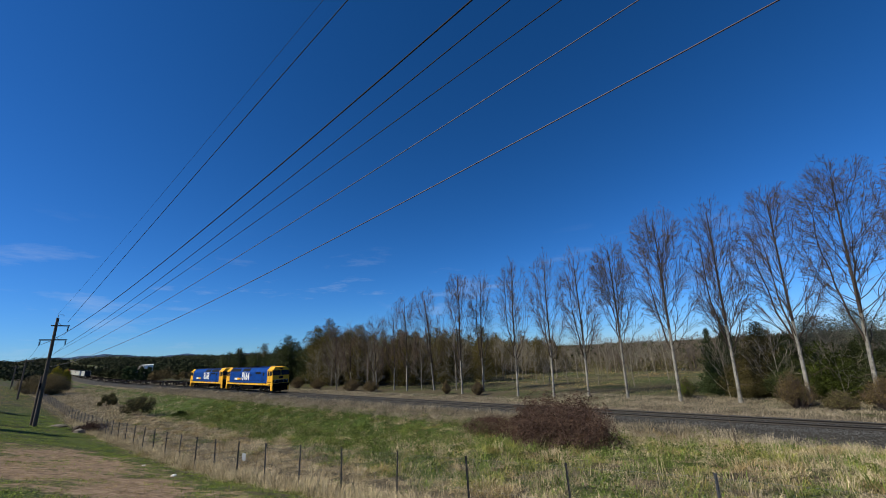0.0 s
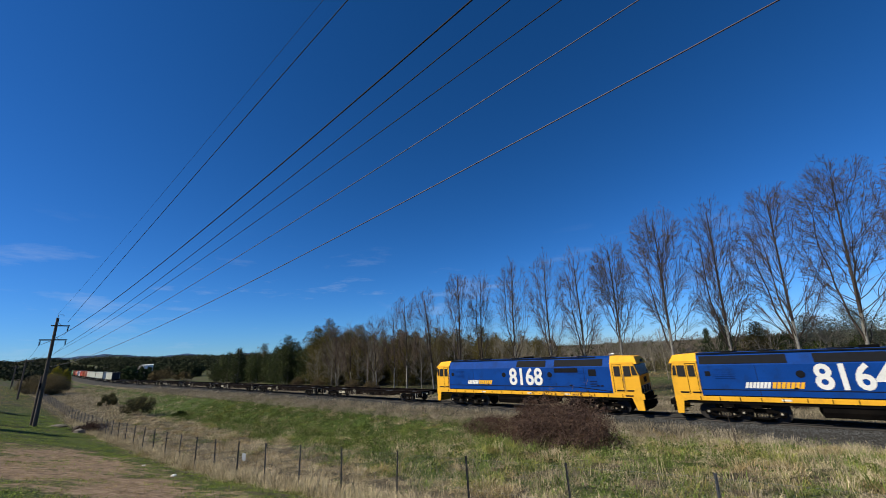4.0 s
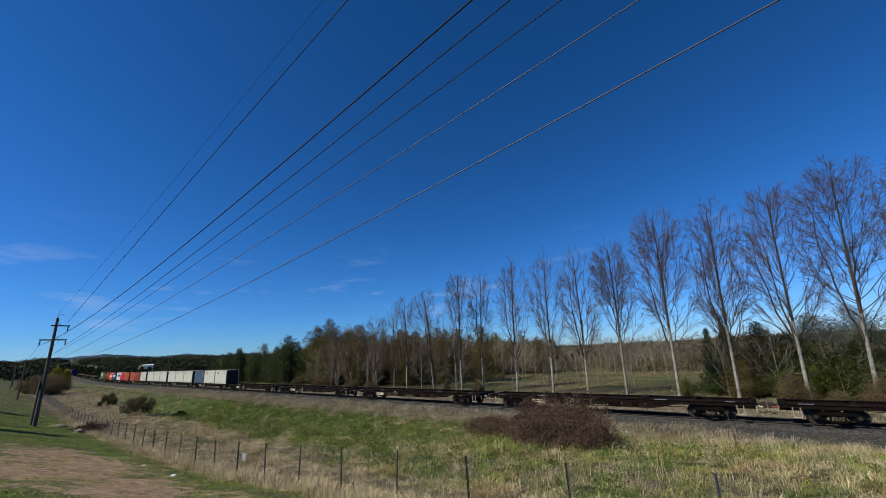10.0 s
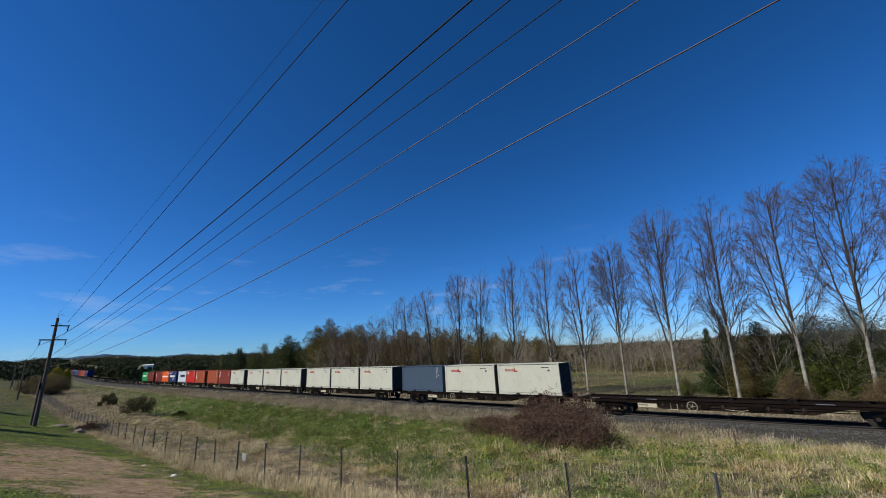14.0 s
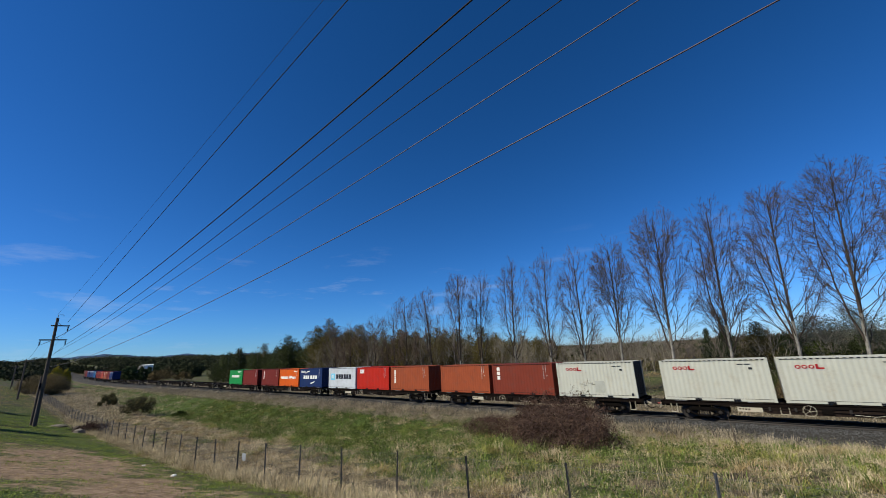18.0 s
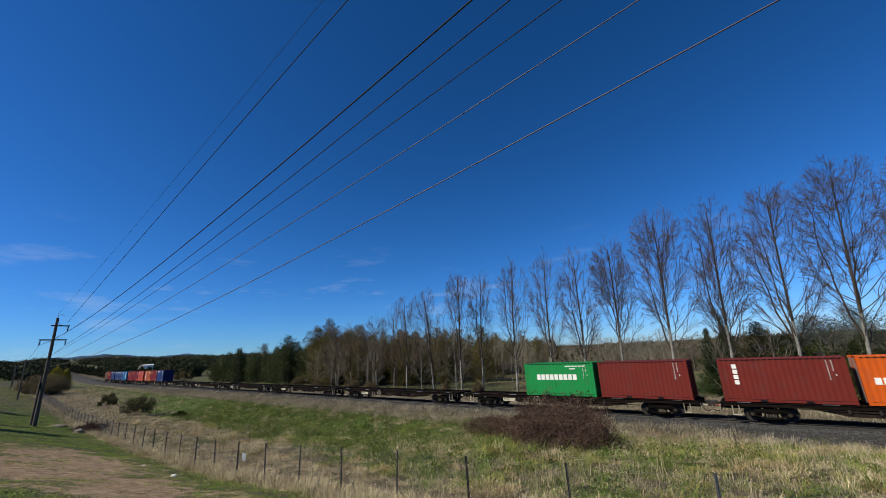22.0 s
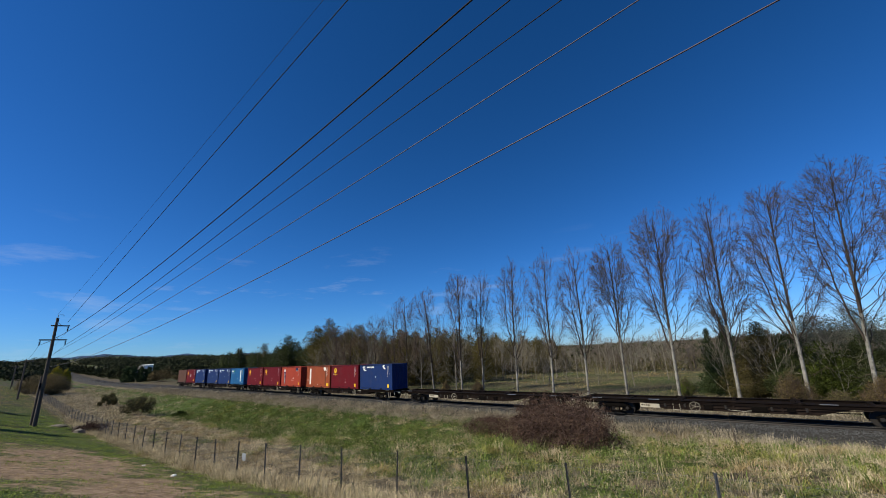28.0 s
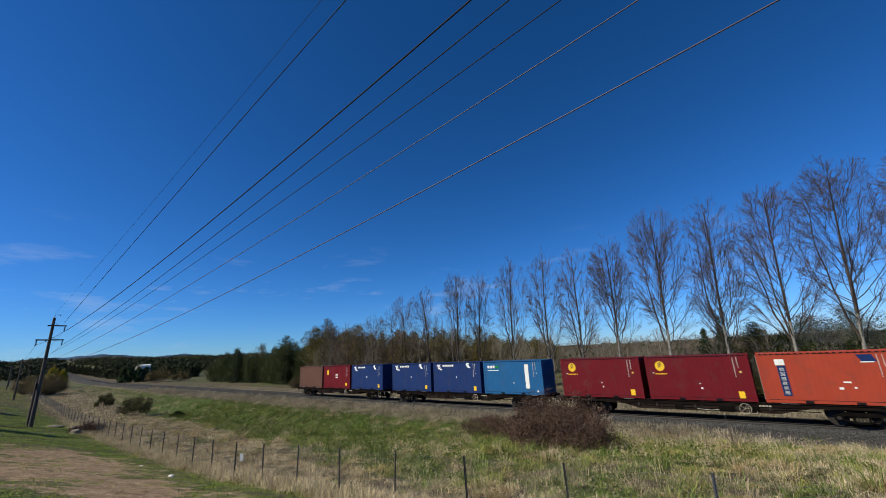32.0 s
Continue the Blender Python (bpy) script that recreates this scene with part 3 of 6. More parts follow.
def make_container(label, material, front=None, roofs=None, deep=.015):
    front, roofs = front or material, roofs or material
    c = thing("shipping_container", label, "shipping container", "containers on the train")
    hx, hy = CL / 2, CW / 2
    for side in (-1, 1):
        y = side * hy
        part("side_panel", wave(Mesh(), True, -hx + .10, hx - .10, .15, CH - .07, y - side * .012, deep, side), material, c)
        part("top_rail", Mesh().box(-hx + .1, hx - .1, min(y, y - side * .06), max(y, y - side * .06), CH - .08, CH - .015), material, c)
        part("bottom_rail", Mesh().box(-hx + .1, hx - .1, min(y, y - side * .07), max(y, y - side * .07), .01, .16), material, c)
        for end in (-1, 1):
            x = end * hx
            part("corner_post", Mesh().box(min(x, x - end * .15), max(x, x - end * .15), min(y, y - side * .11), max(y, y - side * .11), .118, CH - .118), material, c)
            for z in (0, CH - .118):
                part("corner_casting", Mesh().box(min(x + end * .004, x - end * .174), max(x + end * .004, x - end * .174), min(y + side * .004, y - side * .158), max(y + side * .004, y - side * .158), z, z + .118), material, c)
    roof = Mesh()
    n = 40
    pts = []
    for i in range(n + 1):
        pts.append((-hx + .1 + (CL - .2) * i / n, CH - (.045 if i % 2 else .015)))
    vs = [(x, y, z) for y in (-hy + .05, hy - .05) for x, z in pts]
    k = n + 1
    roof.add(vs, [(i, i + 1, i + 1 + k, i + k) for i in range(n)])
    part("roof", roof, roofs, c)
    # dark dashes on the top rail stand in for shade in the corrugation gaps
    edge = Mesh()
    for k in range(21):
        x = -hx + .22 + (CL - .44) * k / 20
        edge.box(x - .075, x + .075, -hy - .003, -hy + .02, CH - .075, CH - .035)
    tagged(part("gap_shade_edge", edge, M_GRILLE, c), kind="stuff")
    part("floor", Mesh().box(-hx + .05, hx - .05, -hy + .07, hy - .07, .13, .17), M_BLACK, c)
    for x in (-1.05, 1.05):                               # forklift pockets cut dark into the lower rail
        for side in (-1, 1):
            part("fork_pocket", Mesh().box(x - .18, x + .18, side * (hy + .003) - .02, side * (hy + .003) + .02, .03, .135), M_GRILLE, c)
    for side in (-1, 1):
        for z in (.165, CH - .085):
            part("rail_seam", Mesh().box(-hx + .16, hx - .16, side * (hy - .004) - .008, side * (hy - .004) + .008, z - .009, z + .009), M_GRILLE, c)
    part("end_panel", wave(Mesh(), False, -hy + .1, hy - .1, .15, CH - .09, hx - .02, .045, 1, .25), front, c)
    part("header", Mesh().box(hx - .1, hx, -hy + .1, hy - .1, CH - .10, CH - .015), front, c)
    part("end_sill", Mesh().box(hx - .1, hx, -hy + .1, hy - .1, .02, .16), front, c)
    for side in (-1, 1):
        d = part("door", Mesh().box(-hx + .01, -hx + .06, min(side * .01, side * (hy - .11)), max(side * .01, side * (hy - .11)), .13, CH - .11), material, c)
        for q in (.32, .82):
            part("locking_bar", Mesh().tube((-hx - .02, side * q, .12), (-hx - .02, side * q, CH - .12), .018, sides=6), M_GALV, d)
    return c


def decal(c, material, x0, x1, z0, z1, name="marking", lean=0.0):
    """A flat painted mark on the side that faces the road; places as fractions of the side."""
    X0, X1, Z0, Z1 = (-CL / 2 + x0 * CL, -CL / 2 + x1 * CL, z0 * CH, z1 * CH)
    y = -CW / 2 - .004
    k = lean * CL
    part(name, Mesh().add([(X0, y, Z0), (X1, y, Z0), (X1 + k, y, Z1), (X0 + k, y, Z1), (X0, y + .03, Z0), (X1, y + .03, Z0), (X1 + k, y + .03, Z1), (X0 + k, y + .03, Z1)],
                          [(0, 1, 2, 3), (4, 7, 6, 5), (0, 4, 5, 1), (2, 6, 7, 3), (0, 3, 7, 4), (1, 5, 6, 2)]), material, c)


def disc(c, material, x, z, r, name="round_mark", wide=1.0):
    m = Mesh()
    X, Z, y = -CL / 2 + x * CL, z * CH, -CW / 2 - .006
    n = 24
    ring = [(X + wide * r * math.cos(6.2832 * i / n), Z + r * math.sin(6.2832 * i / n)) for i in range(n)]
    m.prism(ring, y, y + .03)
    part(name, m, material, c)


def codes(c, material, x=0.86, top=0.93, low=0.5, rows=2):
    """The upright columns of unreadable code near the door end, and the line beneath."""
    for k in range(rows):
        n = 11 if k == 0 else 6
        for i in range(n):
            z = top - (top - low) * i / 11
            decal(c, M_CODE, x + .035 * k, x + .035 * k + .007, z - .024, z, "code_bar")
    decal(c, M_CODE, x + .045, x + .056, .60, .635, "code_bar")


def swoosh(c, material, x0, x1, z0, z1, thick, up=1):
    """A curved, tapering stroke."""
    m, n, y = Mesh(), 14, -CW / 2 - .004
    lo_, hi_ = [], []
    for i in range(n + 1):
        f = i / n
        x = -CL / 2 + (x0 + (x1 - x0) * f) * CL
        z = (z0 + (z1 - z0) * (math.sin(f * math.pi / 2) if up > 0 else 1 - math.cos(f * math.pi / 2))) * CH
        w = thick * CH * math.sin(math.pi * (.08 + .84 * (f if up > 0 else 1 - f)) * .75) * .5
        lo_.append((x, z - w))
        hi_.append((x, z + w))
    m.prism(lo_ + hi_[::-1], y, y + .03)
    part("logo_swoosh", m, material, c)


M_CODE = paint("faded_white_code", (0.4872, 0.4788, 0.4536))
RED = paint("red_container_paint", (0.345, 0.016, 0.0085))
WHITEC = make("pale_grey_container_paint", (0.390, 0.402, 0.352), rough=0.55, vary=0.08, scale=0.8, fine=20, bump=0.03, dirt=(0.2520, 0.2016, 0.1344), dirt_amount=0.35, dirt_scale=1.5)
SLATE = paint("slate_blue_container_paint", (0.0404, 0.0653, 0.1057))
OXIDE = paint("oxide_red_container_paint", (0.1492, 0.0280, 0.0161))
TANORANGE = paint("brown_orange_container_paint", (0.240, 0.055, 0.022))
ORANGE = paint("bright_orange_container_paint", (0.4848, 0.0808, 0.0075))
NAVY = paint("navy_container_paint", (0.0075, 0.022, 0.088))
PALEBLUE = paint("silver_grey_container_paint", (0.430, 0.470, 0.520))
GREENC = paint("green_container_paint", (0.0075, 0.1865, 0.0466))
MAROON = paint("maroon_container_paint", (0.1218, 0.0160, 0.0118))
CRIMSON = paint("crimson_container_paint", (0.105, 0.0045, 0.0095))
ROYAL = paint("royal_blue_container_paint", (0.0085, 0.026, 0.105))
BRIGHTBLUE = paint("bright_blue_container_paint", (0.0112, 0.0870, 0.2238))
BROWN = paint("brown_container_paint", (0.0932, 0.0466, 0.0342))
SALMON = paint("salmon_red_container_paint", (0.290, 0.042, 0.022))
CYAN = paint("sky_blue_mark", (0.1260, 0.4620, 0.6720))
LOGORED = paint("red_mark", (0.3024, 0.0101, 0.0168))
LOGOYELLOW = paint("yellow_mark", (0.6720, 0.4200, 0.0252))
STREAK = make("rust_streak_stain", (0.10, 0.035, 0.018), rough=.8, vary=.5, scale=3, fine=14, bump=0)
SCUFF = make("repair_patch_paint", (0.31, 0.325, 0.29), rough=.6, vary=.12, bump=0)
DARKMARK = paint("dark_mark", (0.0168, 0.0210, 0.0294))


def mark_red_word(c):
    for k in range(3):
        x, r = .155 + .05 * k, .115
        disc(c, LOGORED, x, .80, r, "logo_disc", 1.15)
        hole = Mesh()
        X, Z, y = -CL / 2 + x * CL, .80 * CH, -CW / 2 - .011
        hole.prism([(X + .068 * math.cos(6.2832 * i / 16), Z + .058 * math.sin(6.2832 * i / 16)) for i in range(16)], y, y + .02)
        part("logo_disc", hole, WHITEC, c)
    decal(c, LOGORED, .285, .305, .745, .855, "logo_bar")
    decal(c, LOGORED, .285, .345, .745, .78, "logo_bar")
    for k in range(2):
        decal(c, DARKMARK, .74 + .06 * k, .79 + .06 * k, .865, .885, "code_bar")
    decal(c, DARKMARK, .83, .86, .75, .80, "code_bar")


def scuffs(c):
    """A square repair patch and a few dark scrapes."""
    decal(c, SCUFF, .50, .62, .14, .46, "repair_patch")
    for k, (x, z, w) in enumerate(((.30, .36, .07), (.34, .31, .05), (.41, .39, .06), (.45, .35, .04))):
        decal(c, DARKMARK, x, x + w, z, z + .009, "scrape", .02 if k % 2 else -.01)
    decal(c, DARKMARK, .93, .955, .05, .13, "label_plate")


def mark_words(c, material, x0, x1, z0, z1, n, lean=0.0):
    w = (x1 - x0) / n
    for k in range(n):
        decal(c, material, x0 + w * k, x0 + w * (k + .78), z0, z1, "logo_bar", lean)


def make_consist():
    def white(label="off-white steel container with red round logo marks"):
        # front end near black: its shade is put into the colour
        c = make_container(label, WHITEC, paint("shaded_end_colour", (0.028, 0.03, 0.034)), deep=.010)
        mark_red_word(c)
        return c

    def plain(label, m, code=True, mark=M_WHITE, deep=.012):
        c = make_container(label, m, deep=deep)
        if code:
            codes(c, mark)
        return c

    def upright(c, material, x, z0, z1, n, w=.04):
        h = (z1 - z0) / n
        for k in range(n):
            decal(c, material, x, x + w, z0 + h * k, z0 + h * (k + .78), "logo_bar")
        return c

    def yellow_disc(c):
        disc(c, LOGOYELLOW, .155, .77, .30, "logo_disc")
        for k in range(3):
            m = Mesh()
            X, Z, y = -CL / 2 + .135 * CL, (.735 + .04 * k) * CH, -CW / 2 - .012
            m.prism([(X, Z), (X + .22, Z + .10), (X + .22, Z + .15), (X, Z + .05)], y, y + .02)
            part("logo_bar", m, DARKMARK, c)
        mark_words(c, LOGOYELLOW, .095, .225, .575, .60, 7)
        decal(c, LOGOYELLOW, .855, .905, .07, .21, "marking")
        return c

    def plates(c, spots):
        """Small white and dark label plates."""
        for x, z, w, h, m in spots:
            decal(c, m, x, x + w, z, z + h, "label_plate")
        return c

    def swirl(c):
        """White swirl and a row of small bars, a slanted badge and a yellow label."""
        disc(c, M_WHITE, .135, .83, .15, "logo_disc", 1.2)
        disc(c, NAVY, .145, .84, .06, "logo_disc")
        decal(c, M_WHITE, .07, .14, .88, .93, "logo_bar", .03)
        decal(c, M_WHITE, .15, .20, .74, .79, "logo_bar")
        mark_words(c, M_WHITE, .22, .46, .86, .92, 6)
        decal(c, M_WHITE, .74, .79, .93, .97, "badge", -.02)
        decal(c, M_WHITE, .76, .81, .80, .93, "badge", -.05)
        decal(c, LOGOYELLOW, .855, .905, .08, .21, "marking")
        decal(c, M_WHITE, .50, .515, .47, .53, "marking")
        return c

    plans = ((0, "wws"), (1, "www"), (2, "www"))
    w0 = white()
    made = []
    # wagons 0 to 3
    slate = plain("slate blue steel container with small white code marks", SLATE)
    used = set()

    def fresh(key, ob):
        if key in used:
            return copy_thing(ob, Matrix())
        used.add(key)
        return ob

    for k, kinds in plans:
        for i, q in enumerate(kinds):
            made.append((fresh(q, {"w": w0, "s": slate}[q]), k, i))
    last_white = fresh("w", w0)
    scuffs(last_white)
    made.append((last_white, 3, 0))
    c = plain("oxide red steel container with white upright marks", OXIDE)
    upright(c, M_WHITE, .085, .48, .93, 3, .05)
    made.append((c, 3, 1))
    made.append((plain("brown-orange steel container with white code marks", TANORANGE), 3, 2))
    c = plain("brown-orange steel container with white upright logo bars", TANORANGE)
    upright(c, M_WHITE, .10, .30, .88, 6)
    made.append((c, 4, 0))
    c = plain("bright red steel container with white logo bars", RED)
    mark_words(c, M_WHITE, .10, .24, .72, .90, 3)
    made.append((c, 4, 1))
    c = make_container("silver-grey steel container with pale blue square and dark bars", PALEBLUE)
    decal(c, CYAN, .10, .24, .40, .72, "logo_square")
    for k in range(4):
        t = k * math.pi / 4
        X, Z, y, r = -CL / 2 + .17 * CL, .56 * CH, -CW / 2 - .012, .30
        part("logo_ray", Mesh().tube((X - r * math.cos(t), y, Z - r * math.sin(t)), (X + r * math.cos(t), y, Z + r * math.sin(t)), .03, sides=4), M_WHITE, c)
    mark_words(c, DARKMARK, .29, .86, .46, .68, 6)
    codes(c, DARKMARK, .86, .93, .85, 1)
    made.append((c, 4, 2))
    c = plain("navy blue steel container with white logo bars and swooshes", NAVY)
    mark_words(c, M_WHITE, .17, .44, .44, .62, 3, .01)
    mark_words(c, M_WHITE, .48, .80, .44, .62, 3, .01)
    swoosh(c, M_WHITE, .25, .44, .70, .86, .06)
    swoosh(c, M_WHITE, .50, .71, .20, .34, .07, -1)
    for k in range(2):
        decal(c, M_WHITE, .05, .26, .84 - .06 * k, .87 - .06 * k, "logo_bar")
    made.append((c, 5, 0))
    c = plain("bright orange steel container with white logo bars", ORANGE)
    mark_words(c, M_WHITE, .08, .47, .42, .56, 7)
    mark_words(c, M_WHITE, .66, .86, .42, .56, 3)
    swoosh(c, M_WHITE, .49, .66, .46, .54, .12)
    decal(c, M_WHITE, .50, .52, .42, .66, "logo_cross", .06)
    decal(c, M_WHITE, .60, .62, .40, .54, "logo_cross", -.05)
    decal(c, M_WHITE, .74, .92, .83, .88, "logo_bar")
    made.append((c, 5, 1))
    c = plain("maroon steel container with white upright marks", MAROON)
    upright(c, M_WHITE, .12, .40, .90, 4)
    made.append((c, 5, 2))
    made.append((plain("maroon steel container with white code marks", MAROON), 6, 0))
    c = plain("bright green steel container with a row of white bars", GREENC)
    mark_words(c, M_WHITE, .19, .78, .48, .65, 9)
    mark_words(c, M_WHITE, .62, .90, .88, .91, 6)
    decal(c, M_WHITE, .68, .76, .80, .83, "code_bar")
    made.append((c, 6, 1))
    # rear wagons
    blue = swirl(plain("royal blue steel container with white swirl mark and badge", ROYAL, deep=.003))
    crim = yellow_disc(plain("crimson steel container with yellow round logo", CRIMSON, deep=.003))
    salmon = plain("salmon red steel container with dark blue upright stripe", SALMON, deep=.003)
    decal(salmon, NAVY, .15, .215, .14, .74, "stripe")
    upright(salmon, M_WHITE, .165, .17, .72, 6, .035)
    decal(salmon, M_WHITE, .14, .215, .75, .87, "marking")
    decal(salmon, NAVY, .76, .86, .80, .93, "badge", -.03)
    decal(salmon, M_WHITE, .75, .84, .78, .80, "badge", .0)
    decal(salmon, LOGOYELLOW, .88, .93, .08, .20, "marking")
    tan = plain("brown-orange steel container with a tall white stripe", TANORANGE, deep=.003)
    decal(tan, M_WHITE, .14, .20, .14, .88, "stripe")
    decal(tan, M_WHITE, .76, .86, .78, .93, "badge", -.03)
    bright = plain("bright blue steel container with a tall white stripe", BRIGHTBLUE)
    decal(bright, M_WHITE, .725, .785, .18, .88, "stripe")
    mark_words(bright, M_WHITE, .08, .22, .78, .86, 3)
    decal(bright, GREENC, .22, .28, .78, .86, "logo_square")
    decal(bright, M_WHITE, .08, .28, .70, .72, "logo_bar")
    small = make_container("red steel container with a yellow round mark", CRIMSON)
    disc(small, LOGOYELLOW, .17, .70, .32, "logo_disc", .7)
    for k in range(3):
        decal(small, M_WHITE, .46, .54, .46 + .07 * k, .49 + .07 * k, "marking", .02)
    codes(small, M_WHITE)
    decal(small, LOGOYELLOW, .84, .90, .12, .24, "marking")
    brown = make_container("plain brown steel container", BROWN)
    plates(crim, ((.515, .36, .018, .02, M_WHITE), (.525, .25, .02, .035, M_WHITE), (.07, .60, .014, .02, M_WHITE), (.90, .60, .022, .04, LOGOYELLOW), (.38, .80, .012, .012, DARKMARK)))
    plates(tan, ((.06, .32, .02, .035, M_WHITE), (.48, .12, .02, .03, M_WHITE), (.62, .12, .035, .05, MAROON), (.86, .07, .09, .13, LOGOYELLOW)))
    plates(salmon, ((.60, .40, .05, .03, M_WHITE), (.56, .28, .03, .04, M_WHITE), (.66, .30, .02, .03, M_WHITE)))
    plates(bright, ((.52, .32, .016, .03, M_WHITE), (.90, .08, .02, .05, M_WHITE)))
    decal(tan, STREAK, .80, .83, .14, .80, "rust_streak", -.01)
    for ob, k, i in ((blue, 12, 0), (crim, 12, 1), (tan, 12, 2), (salmon, 13, 0), (copy_thing(crim, Matrix()), 13, 1), (copy_thing(crim, Matrix()), 13, 2), (bright, 14, 0),
                     (copy_thing(blue, Matrix()), 14, 1), (copy_thing(blue, Matrix()), 14, 2), (copy_thing(blue, Matrix()), 15, 0), (small, 15, 1), (brown, 15, 2)):
        ob.scale = (1, 1, HIGH_CUBE)
        made.append((ob, k, i))
    for ob, k, i in made:
        MOVING.append((ob, FIRST - WAGON_PITCH * k + (1 - i) * SLOT - (.14 if k > 11 else 0), CZ))
    # the rear rake follows a hand's breadth further back
    kinds = [make_wagon(-2.1, True), make_wagon(.6, False), make_wagon(2.3, False)]
    begun = set()
    for k in range(-8, 16):
        q = 1 if k == 5 else 2 if k > 11 else 0
        MOVING.append((kinds[q] if q not in begun else copy_thing(kinds[q], Matrix()), FIRST - WAGON_PITCH * k - (.14 if k > 11 else 0), 0.0))
        begun.add(q)


make_consist()


def make_loco(number, ahead=0.0):
    L = 10.15
    lo = thing("diesel_locomotive", "blue and yellow diesel locomotive with a large white number", "locomotive", "locomotives of the train")
    # body section: y, z
    body = [(-1.43, 1.50), (-1.43, 3.42), (-1.10, 4.05), (-.55, 4.20), (.55, 4.20), (1.10, 4.05), (1.43, 3.42), (1.43, 1.50)]
    part("body", Mesh().hull(body, -8.25, 7.75), M_LOCO, lo)
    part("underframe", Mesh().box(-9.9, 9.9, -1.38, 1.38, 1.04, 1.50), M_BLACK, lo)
    for side in (-1, 1):
        y = side * 1.45
        sk = Mesh().prism([(-9.9, 1.10), (-9.0, 1.22), (9.0, 1.22), (9.9, 1.10), (9.9, 1.50), (-9.9, 1.50)], min(y, y - side * .08), max(y, y - side * .08))
        sill = part("side_sill", sk, M_YELLOW, lo, "yellow side sill")
        for k in range(-8, 9):
            part("bracket", Mesh().box(k * 1.05 - .02, k * 1.05 + .02, min(y, y + side * .02), max(y, y + side * .02), 1.24, 1.46), M_BLACK, sill)
        part("walkway_line", Mesh().box(-8.2, 7.7, min(y, y - side * .1), max(y, y - side * .1), 1.50, 1.56), M_BLACK, lo)
        yb = side * 1.434
        for x0, x1, z0, z1, nm in ((3.2, 5.2, 3.02, 3.36, "grille"), (6.05, 6.65, 2.75, 3.25, "window"), (-7.9, -7.6, 2.75, 3.05, "porthole")):
            part(nm, Mesh().box(x0, x1, min(yb, yb + side * .015), max(yb, yb + side * .015), z0, z1), M_GRILLE, lo)
        for x in (-3.15 + ahead, 1.35 + ahead):
            part("porthole", Mesh().tube((x, yb, 2.85), (x, yb + side * .02, 2.85), .21, sides=16), M_GRILLE, lo)
        # dark radiator openings on the sloping shoulder
        for x0, x1 in (((-8.1, -3.6), (-2.4, .6)) if not ahead else ((-.4, 2.4), (3.2, 7.2))):
            g = Mesh()
            a, b = (side * 1.40, 3.50), (side * 1.14, 4.00)
            ny, nz = side * .017, .009
            g.add([(x0, a[0] + ny, a[1] + nz), (x1, a[0] + ny, a[1] + nz), (x1, b[0] + ny, b[1] + nz), (x0, b[0] + ny, b[1] + nz), (x0, a[0] - ny, a[1] - nz), (x1, a[0] - ny, a[1] - nz), (x1, b[0] - ny, b[1] - nz), (x0, b[0] - ny, b[1] - nz)],
                  [(0, 1, 2, 3), (4, 7, 6, 5), (0, 4, 5, 1), (2, 6, 7, 3), (0, 3, 7, 4), (1, 5, 6, 2)])
            part("radiator_grille", g, M_GRILLE, lo)
        for x in (-5.2, 2.1, 5.7):
            part("panel_seam", Mesh().box(x - .012, x + .012, min(yb, yb + side * .006), max(yb, yb + side * .006), 1.6, 3.4), M_GRILLE, lo)
        part("lower_seam", Mesh().prism([(-8.2, 1.93), (5.0, 1.93), (7.65, 1.66), (7.65, 1.61), (5.0, 1.88), (-8.2, 1.88)], min(yb, yb + side * .006), max(yb, yb + side * .006)), M_GRILLE, lo)
        for x0, x1, z0, z1, n in ((5.25, 5.85, 2.05, 3.30, 7), (6.1, 6.65, 1.98, 2.45, 4), (-7.4, -6.3, 2.6, 3.3, 6), (2.3, 2.9, 2.10, 2.60, 4)):
            lv = Mesh()
            for k in range(n):
                z = z0 + (z1 - z0) * k / n
                lv.box(x0, x1, min(yb, yb + side * .018), max(yb, yb + side * .018), z, z + .03)
            part("louvre", lv, M_GRILLE if x0 == 6.1 else M_LOCO, lo)
        for x, w in ((-4.3, .45), (.5, .4), (3.9, .45), (8.6, .55)):
            part("sill_plate", Mesh().box(x, x + w, min(y, y + side * .012), max(y, y + side * .012), 1.30, 1.40), M_WHITE if x < 8 else M_GRILLE, sill)
        for x in (-7.0, -5.6, 5.6, 7.0):
            part("sand_box", Mesh().box(x - .28, x + .28, side * 1.22 - .12, side * 1.22 + .12, .84, 1.10), M_BLACK, lo)
        part("roof_walkway", Mesh().box(-8.2, 6.6, side * .98 - .10, side * .98 + .10, 4.12, 4.19), M_GRILLE, lo)
        for x, w in ((4.4, .25), (6.6, .2), (6.9, .2), (-3.6, .2)):
            part("latch", Mesh().box(x, x + w, min(yb, yb + side * .02), max(yb, yb + side * .02), 1.98, 2.08), M_GRILLE, lo)
    # cabs: front at +x, rear at -x
    for end, x_in, x_out in ((1, 7.75, 9.75), (-1, -8.25, -9.88)):
        lean = .28 if end > 0 else .15
        prof = [(x_in, 1.50), (x_out, 1.50), (x_out, 2.75), (x_out - end * lean, 3.55), (x_out - end * lean, 3.72), (x_in, 3.72)]
        cab = part("cab", Mesh().prism(prof, -1.44, 1.44), M_YELLOW, lo, "yellow driving cab")
        top = Mesh()
        xo = x_out - end * (.04 if end > 0 else -.05)
